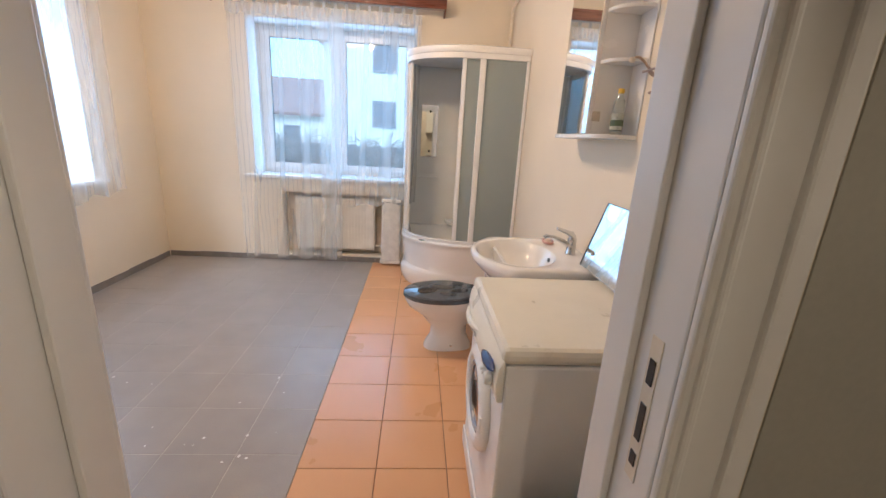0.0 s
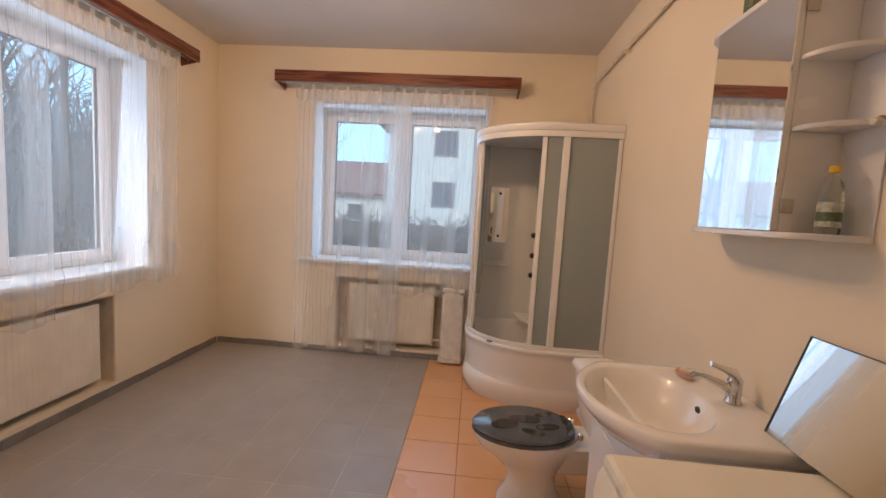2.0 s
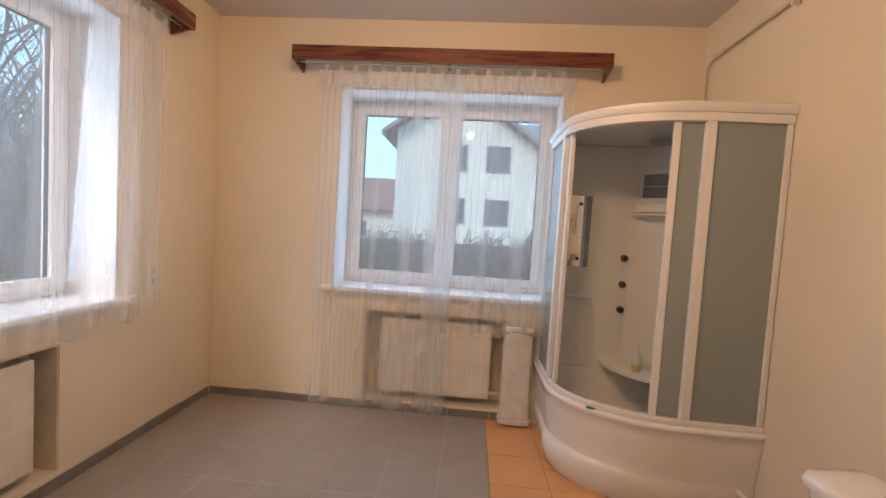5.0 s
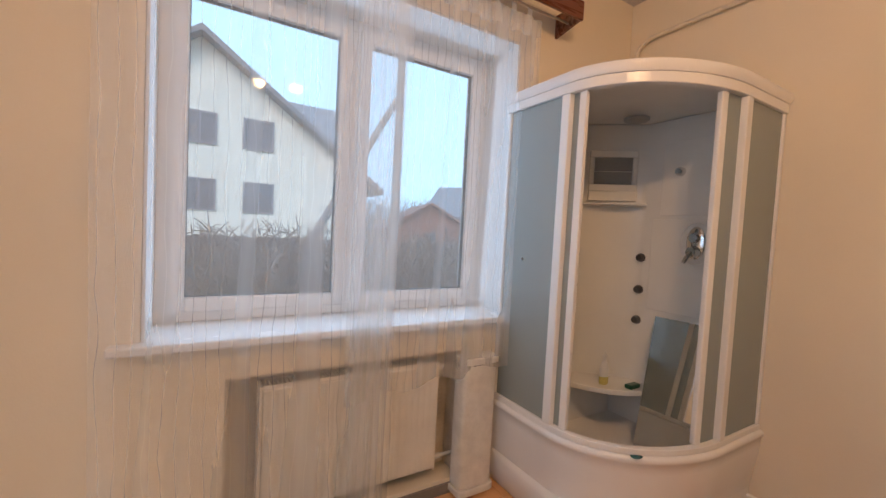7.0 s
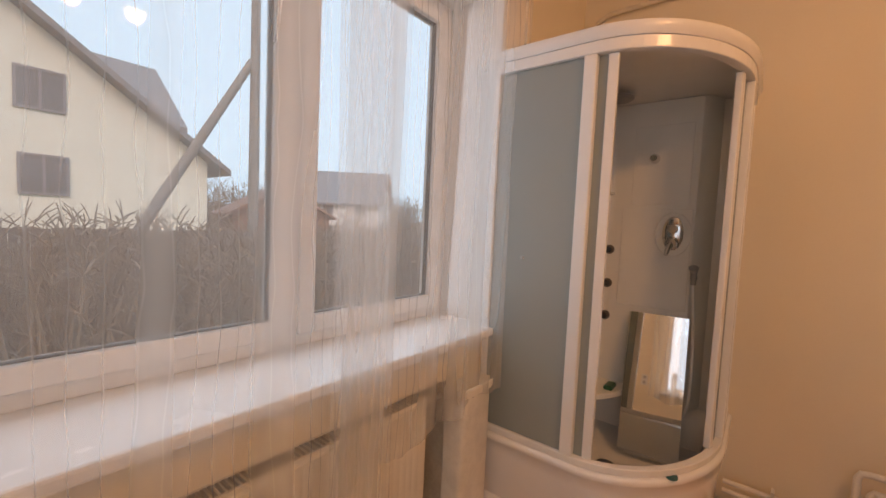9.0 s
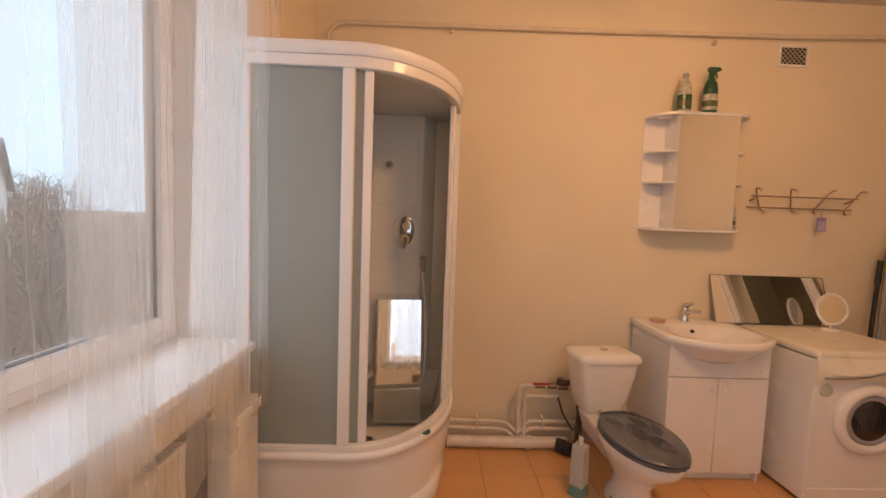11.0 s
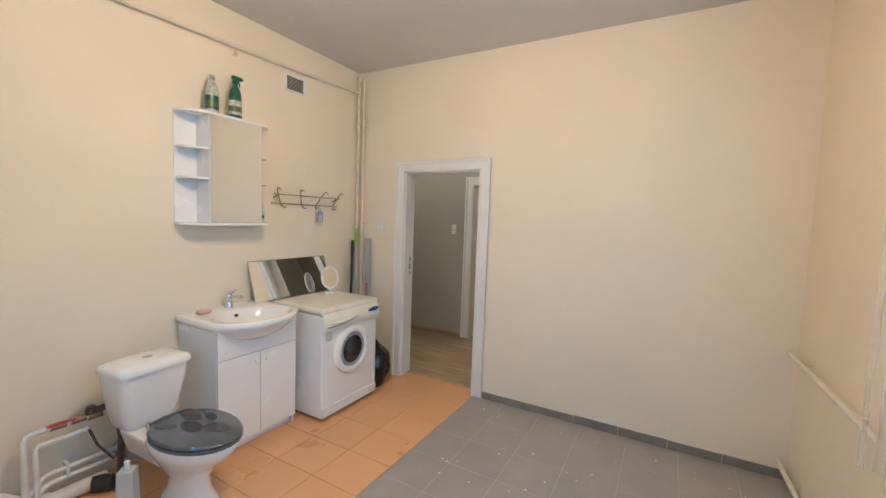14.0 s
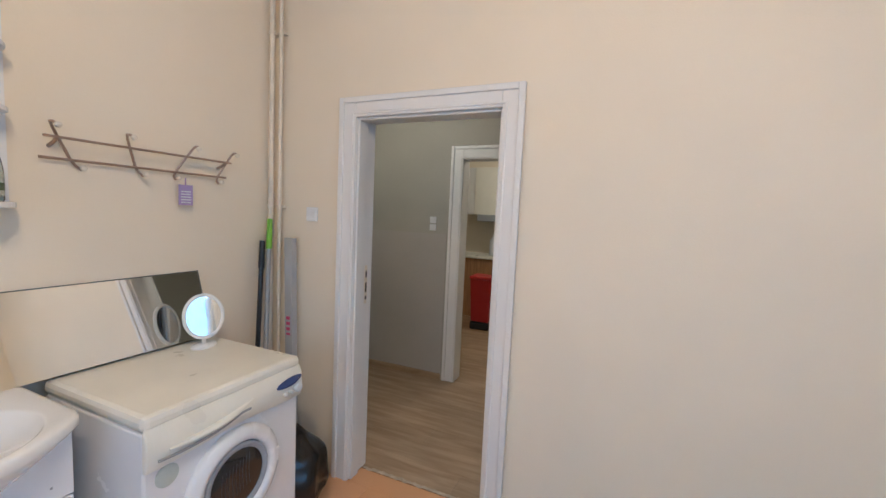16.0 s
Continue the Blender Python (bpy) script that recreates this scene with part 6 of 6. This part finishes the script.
def house(name, x, y, half, depth, eave, ridge, wall, roof, label, holes, turn=0.0, over=0.45, left=None, side_holes=()):
    """A gabled house: the gable looks south before the turn. holes: windows of the gable as (x, z, width, height)."""
    h = thing(name, (x, y, GROUND), label, "house")
    h.rotation_euler = (0, 0, radians(turn))
    bm = bmesh.new()
    west = half if left is None else left
    s = (ridge - eave) / half
    prof = [(-west, 0), (half, 0), (half, eave), (0, ridge), (-west, ridge - s * west)]
    skin(bm, [[bm.verts.new((a, b, c)) for a, c in prof] for b in (0.0, depth)])
    done("wall", bm, wall, (0, 0, 0), h)
    bm = bmesh.new()
    for sgn in (-1, 1):
        e = (half if sgn > 0 else west) + over
        lo = ridge - s * e
        q = [(0, ridge + 0.02), (sgn * e, lo + 0.02), (sgn * e, lo + 0.22), (0, ridge + 0.24)]
        skin(bm, [[bm.verts.new((a, b, c)) for a, c in q] for b in (-over, depth + over)])
    done("roof", bm, roof, (0, 0, 0), h)
    for wx, wz, ww, wh in holes:
        w = boxes("window", HOUSE_FRAME, [(wx - ww / 2, wx - ww / 2 + 0.07, -0.06, -0.001, wz, wz + wh), (wx + ww / 2 - 0.07, wx + ww / 2, -0.06, -0.001, wz, wz + wh), (wx - ww / 2 + 0.07, wx + ww / 2 - 0.07, -0.06, -0.001, wz, wz + 0.07),
                                  (wx - ww / 2 + 0.07, wx + ww / 2 - 0.07, -0.06, -0.001, wz + wh - 0.07, wz + wh), (wx - 0.03, wx + 0.03, -0.05, -0.001, wz + 0.07, wz + wh - 0.07)], (0, 0, 0), h)
        boxes("pane", WINDOW_DARK, [(wx - ww / 2 + 0.07, wx + ww / 2 - 0.07, -0.03, -0.002, wz + 0.07, wz + wh - 0.07)], (0, 0, 0), w)
    for wy, wz, ww, wh in side_holes:
        w = boxes("window", HOUSE_FRAME, [(-west - 0.05, -west - 0.001, wy - ww / 2, wy - ww / 2 + 0.07, wz, wz + wh), (-west - 0.05, -west - 0.001, wy + ww / 2 - 0.07, wy + ww / 2, wz, wz + wh), (-west - 0.05, -west - 0.001, wy - ww / 2 + 0.07, wy + ww / 2 - 0.07, wz, wz + 0.07),
                                  (-west - 0.05, -west - 0.001, wy - ww / 2 + 0.07, wy + ww / 2 - 0.07, wz + wh - 0.07, wz + wh)], (0, 0, 0), h)
        boxes("pane", WINDOW_DARK, [(-west - 0.03, -west - 0.002, wy - ww / 2 + 0.07, wy + ww / 2 - 0.07, wz + 0.07, wz + wh - 0.07)], (0, 0, 0), w)
    return h


gab = house("neighbour_house", -1.35, 20.0, 6.3, 11.0, 3.95, 8.55, RENDER, ROOF, "pale yellow rendered two-storey house with a grey gable roof",
            [(1.92, 4.80, 1.08, 1.16), (1.97, 2.42, 1.08, 1.16), (0.0, 4.80, 1.08, 1.16), (0.0, 2.42, 1.08, 1.16)], left=2.7, over=0.6)
boxes("dormer", RENDER, [(1.2, 6.1, 2.7, 9.3, 3.6, 5.4)], (0, 0, 0), gab)
bm = bmesh.new()
skin(bm, [[bm.verts.new((b, y, z)) for y, z in ((2.2, 5.30), (6.0, 8.35), (9.8, 5.30), (9.8, 5.5), (6.0, 8.55), (2.2, 5.5))] for b in (1.0, 6.4)])
done("dormer_roof", bm, ROOF, (0, 0, 0), gab)
house("far_house", -5.0, 36.0, 4.5, 18.0, 3.3, 5.9, RENDER, RED_ROOF, "low house with a weathered red roof", [(0, 1.2, 1.2, 1.2), (-2.5, 1.2, 1.2, 1.2)], 90, side_holes=((4.0, 1.2, 1.2, 1.2), (7.5, 1.2, 1.2, 1.2), (11.0, 1.2, 1.2, 1.2)))
house("white_house", 27.0, 34.0, 4.5, 9.0, 3.6, 6.6, material("white_house_render", (0.70, 0.70, 0.70), 0.9), ROOF, "white house with a grey roof", [(0, 3.0, 1.0, 1.1), (-2, 0.9, 1.0, 1.1), (2, 0.9, 1.0, 1.1)], 40, side_holes=((1.6, 2.5, 0.9, 0.9), (4.5, 2.5, 0.9, 0.9), (1.6, 0.5, 0.9, 1.0), (4.5, 0.5, 0.9, 1.0), (7.2, 0.5, 0.9, 1.0)))
house("brick_house", 15.5, 33.0, 3.6, 8.0, 2.2, 4.2, material("red_brown_brick_wall", (0.26, 0.13, 0.10), 0.9, vary=0.25, scale=2), RED_ROOF, "small red-brown brick house with a red roof", [(0, 0.9, 1.0, 1.0)], -15)

fence = thing("board_fence", (0, 12.5, GROUND), "weathered dark brown board fence", "fence")
bm = bmesh.new()
x = -16.0
while x < 22:
    w = 0.11
    box(bm, x, x + w, 12.5, 12.525, GROUND, 1.03 + random.uniform(-0.03, 0.03))
    x += 0.118
part(fence, "board", bm, FENCE)["kind"] = "stuff"
part_boxes(fence, "rail", FENCE, [(-16, 22, 12.526, 12.57, 0.6, 0.68), (-16, 22, 12.526, 12.57, -0.4, -0.32)])

pole = thing("utility_pole", (3.35, 13.2, GROUND), "grey wooden utility pole with a diagonal strut", "utility pole")
bm = bmesh.new()
sweep(bm, [(3.35, 13.2, GROUND), (3.35, 13.2, 8.0)], [0.13, 0.09], 10)
part(pole, "post", bm, POLE, smooth=True)
bm = bmesh.new()
sweep(bm, [(0.2, 13.3, GROUND), (3.3, 13.25, 4.9)], [0.12, 0.09], 10)
part(pole, "strut", bm, POLE, smooth=True)


def branch(bm, p, d, length, r, level, rng, spread):
    pts, rad = [p], [r]
    q = p.copy()
    steps = 5
    for k in range(steps):
        d = (d + Vector((rng.uniform(-1, 1), rng.uniform(-1, 1), rng.uniform(-0.5, 0.8))) * 0.13).normalized()
        q = q + d * (length / steps)
        pts.append(q.copy())
        rad.append(r * (1 - 0.75 * (k + 1) / steps))
    sweep(bm[0] if level < 2 else bm[1], pts, [max(0.004, v) for v in rad], 7 if level == 0 else (5 if level == 1 else 3), close=level < 2)
    if level >= 3:
        return
    count = (7, 6, 5)[level]
    for k in range(count):
        f = 0.28 + 0.7 * (k + rng.random()) / count
        i = min(int(f * steps), steps - 1)
        s = pts[i].lerp(pts[i + 1], f * steps - i)
        side = Vector((rng.uniform(-1, 1), rng.uniform(-1, 1), rng.uniform(-0.1, 0.6))).normalized()
        nd = (d * (1 - spread) + side * spread + Vector((0, 0, 0.25))).normalized()
        branch(bm, s, nd, length * rng.uniform(0.35, 0.55), max(0.006, rad[i] * 0.55), level + 1, rng, spread)


def tree_kind(seed, height, r):
    rng = random.Random(seed)
    t = thing("bare_tree", (0, 0, GROUND), "bare leafless garden tree with grey bark", "tree", "bare trees round the house")
    pair = (bmesh.new(), bmesh.new())
    branch(pair, Vector((0, 0, 0)), Vector((0, 0, 1)), height, r, 0, rng, 0.65)
    done("trunk", pair[0], BARK, (0, 0, 0), t, smooth=True)
    done("twigs", pair[1], TWIG, (0, 0, 0), t)["kind"] = "stuff"
    return t


kinds = [tree_kind(3, 8.0, 0.16), tree_kind(8, 7.0, 0.12), tree_kind(15, 9.5, 0.2)]
places = [(-8.5, 4.2, 0), (-10.5, 6.5, 2), (-9.4, 8.2, 1), (-12.8, 3.6, 2), (-13.5, 9.5, 0), (-11.5, 11.5, 1), (-16, 6.5, 2), (-15, 14, 0), (-18, 10, 1), (-9.8, 2.2, 1), (-17.5, 2.5, 0), (-20, 16, 2), (-8.0, 6.0, 1), (-12.0, 7.8, 0),
          (-6.8, 16.5, 1)]
for i, (x, y, k) in enumerate(places):
    m = pose(x, y, GROUND, 0, 0, 67 * i)
    if i < 3:
        t = kinds[(0, 2, 1)[i]]
        t.location, t.rotation_euler = (x, y, GROUND), (0, 0, radians(67 * i))
    else:
        copy_thing(kinds[k], m)


def hedge(name, x0, x1, y0, y1, top, count, seed, label="bare twiggy garden shrubs in front of the fence", size=1.0):
    rng = random.Random(seed)
    bm = bmesh.new()
    for _ in range(count):
        p = Vector((rng.uniform(x0, x1), rng.uniform(y0, y1), GROUND))
        d = Vector((rng.uniform(-0.35, 0.35), rng.uniform(-0.35, 0.35), 1)).normalized()
        h = (top - GROUND) * rng.uniform(0.6, 1.12)
        pts = [p]
        for k in range(4):
            d = (d + Vector((rng.uniform(-1, 1), rng.uniform(-1, 1), 0.2)) * 0.18).normalized()
            pts.append(pts[-1] + d * h / 4)
        sweep(bm, pts, [r * size for r in (0.026, 0.021, 0.016, 0.011, 0.006)], 3, close=False)
        for k in range(5):
            s = pts[rng.randint(1, 4)]
            e = s + Vector((rng.uniform(-1, 1), rng.uniform(-1, 1), rng.uniform(0.2, 1.0))) * 0.32 * size
            sweep(bm, [s, s.lerp(e, 0.5) + Vector((0, 0, 0.03)), e], [r * size for r in (0.011, 0.009, 0.006)], 3, close=False)
    ob = done(name, bm, TWIG, (0, 0, 0))
    return tagged(ob, label, "shrubs", kind="stuff")


hedge("shrubs", -5.5, 10.0, 9.8, 12.4, 1.05, 2300, 5)
hedge("shrubs", -17.0, -11.0, 1.0, 16.0, 2.6, 800, 21)
hedge("shrubs", -15.0, -7.0, 1.5, 13.0, 0.9, 600, 9)
hedge("far_woods", -27.0, -20.0, -8.0, 26.0, 7.5, 1300, 33, "dense bare grey woodland behind the garden", 3.2)
hedge("far_woods", 12.0, 52.0, 48.0, 60.0, 4.6, 1000, 41, "dense bare grey woodland behind the houses", 3.4)
# ---------------------------------------------------------------- floor tiles
SIDE, GAP = 0.313, 0.0035
SEAM = -0.152


def tile_mesh(name, mat, sx, sy, h=0.010):
    bm = bmesh.new()
    e = 0.0012
    rings = []
    for z, i in ((0, 0), (h - e, 0), (h, e)):
        rings.append([bm.verts.new(p) for p in ((i, i, z), (sx - i, i, z), (sx - i, sy - i, z), (i, sy - i, z))])
    skin(bm, rings)
    bmesh.ops.recalc_face_normals(bm, faces=bm.faces)
    data = bpy.data.meshes.new(name)
    bm.to_mesh(data)
    bm.free()
    data.materials.append(mat)
    return data


def lay(parent_name, label, mat, x_edges, y_edges):
    field = new(parent_name)
    structure(field, label, "tiled floor")
    cache = {}
    for x0, x1 in zip(x_edges, x_edges[1:]):
        for y0, y1 in zip(y_edges, y_edges[1:]):
            key = (round(x1 - x0, 4), round(y1 - y0, 4))
            if min(key) < 0.012:
                continue
            if key not in cache:
                cache[key] = tile_mesh("tile", mat, key[0] - GAP, key[1] - GAP)
            o = new("tile", cache[key])
            o.parent = field
            o.location = (x0 + GAP / 2, y0 + GAP / 2, -0.010 + random.uniform(-0.0004, 0.0004))


def edges(lo, hi, through_point, pitch):
    k = math.floor((lo - through_point) / pitch)
    out = [lo]
    p = through_point + (k + 1) * pitch
    while p < hi - 0.012:
        if p > lo + 0.06:
            out.append(p)
        p += pitch
    return out + [hi]


lay("floor", "grey stoneware floor tiles with pale joints", GREY_TILE, edges(XW, SEAM, -0.435, 0.313), edges(YS, YN, 2.156, 0.309))
lay("floor_strip", "orange terracotta coloured floor tiles", ORANGE_TILE, edges(SEAM, XE, 0.184, 0.306), edges(YS, YN, 2.38, 0.305))
sub = boxes("doorway_tile", ORANGE_TILE, [(DOOR_L, DOOR_R, HALL_N + 0.03, YS, -0.012, -0.001)])
structure(sub, "orange tile in the doorway", "floor")

# skirting of cut grey tiles
skirt = new("baseboard")
structure(skirt, "skirting of cut grey floor tiles", "baseboard")


def skirting(a, b, fixed, axis, sign):
    p = a
    while p < b - 0.03:
        q = min(p + SIDE, b)
        bm = bmesh.new()
        h = 0.058 + random.uniform(-0.003, 0.003)
        lo, hi = sorted((fixed + sign * 0.0005, fixed + sign * 0.011))
        if axis == "x":
            box(bm, p + 0.0015, q - 0.0015, lo, hi, 0.001, h)
        else:
            box(bm, lo, hi, p + 0.0015, q - 0.0015, 0.001, h)
        done("skirting_tile", bm, BASE_TILE, (0, 0, 0), skirt)
        p = q


skirting(XW + 0.012, 0.13, YN, "x", -1)
skirting(XW + 0.08, DOOR_L - 0.10, YS, "x", 1)

skirt = new("baseboard_west")
structure(skirt, "skirting of cut grey floor tiles", "baseboard")
skirting(YS + 0.02, YN - 0.012, XW, "y", 1)
WEST.append(skirt)

# laminate boards of the hall
boards = new("floor_laminate")
structure(boards, "oak laminate floor boards", "laminate floor")
cache = {}
row = 0
y = HALL_N + 0.02
while y > -3.5:
    y0 = max(y - 0.19, -3.5)
    x = HX0 - (row * 0.47) % 1.28
    while x < HX1:
        a, b = max(x, HX0), min(x + 1.28, HX1)
        if b - a > 0.03:
            key = (round(b - a, 3), round(y - y0, 3))
            if key not in cache:
                cache[key] = tile_mesh("laminate_board", LAMINATE, key[0] - 0.001, key[1] - 0.001, 0.011)
            o = new("laminate_board", cache[key])
            o.parent, o.location = boards, (a, y0, -0.012)
        x += 1.28
    y = y0
    row += 1

# paint drips left on the grey tiles
bm = bmesh.new()
rng = random.Random(4)
for _ in range(70):
    x, y, r = rng.uniform(-2.1, -0.25), rng.uniform(0.95, 2.5), rng.uniform(0.002, 0.008)
    lathe(bm, [(r, 0.0), (r * 0.7, 0.0006)], (x, y, 0.0004), 7, stretch=(1, rng.uniform(0.4, 1.6)))
drips = done("paint_drips", bm, REVEAL)
tagged(drips, "dried white paint drips on the grey floor tiles", "paint drips", kind="stuff")
# ---------------------------------------------------------------- the west wall stands a little out of square
SKEW = Matrix.Translation((XW, YN, 0)) @ Matrix.Rotation(radians(1.05), 4, "Z") @ Matrix.Translation((-XW, -YN, 0))
for ob in WEST:
    ob.matrix_basis = SKEW @ ob.matrix_basis
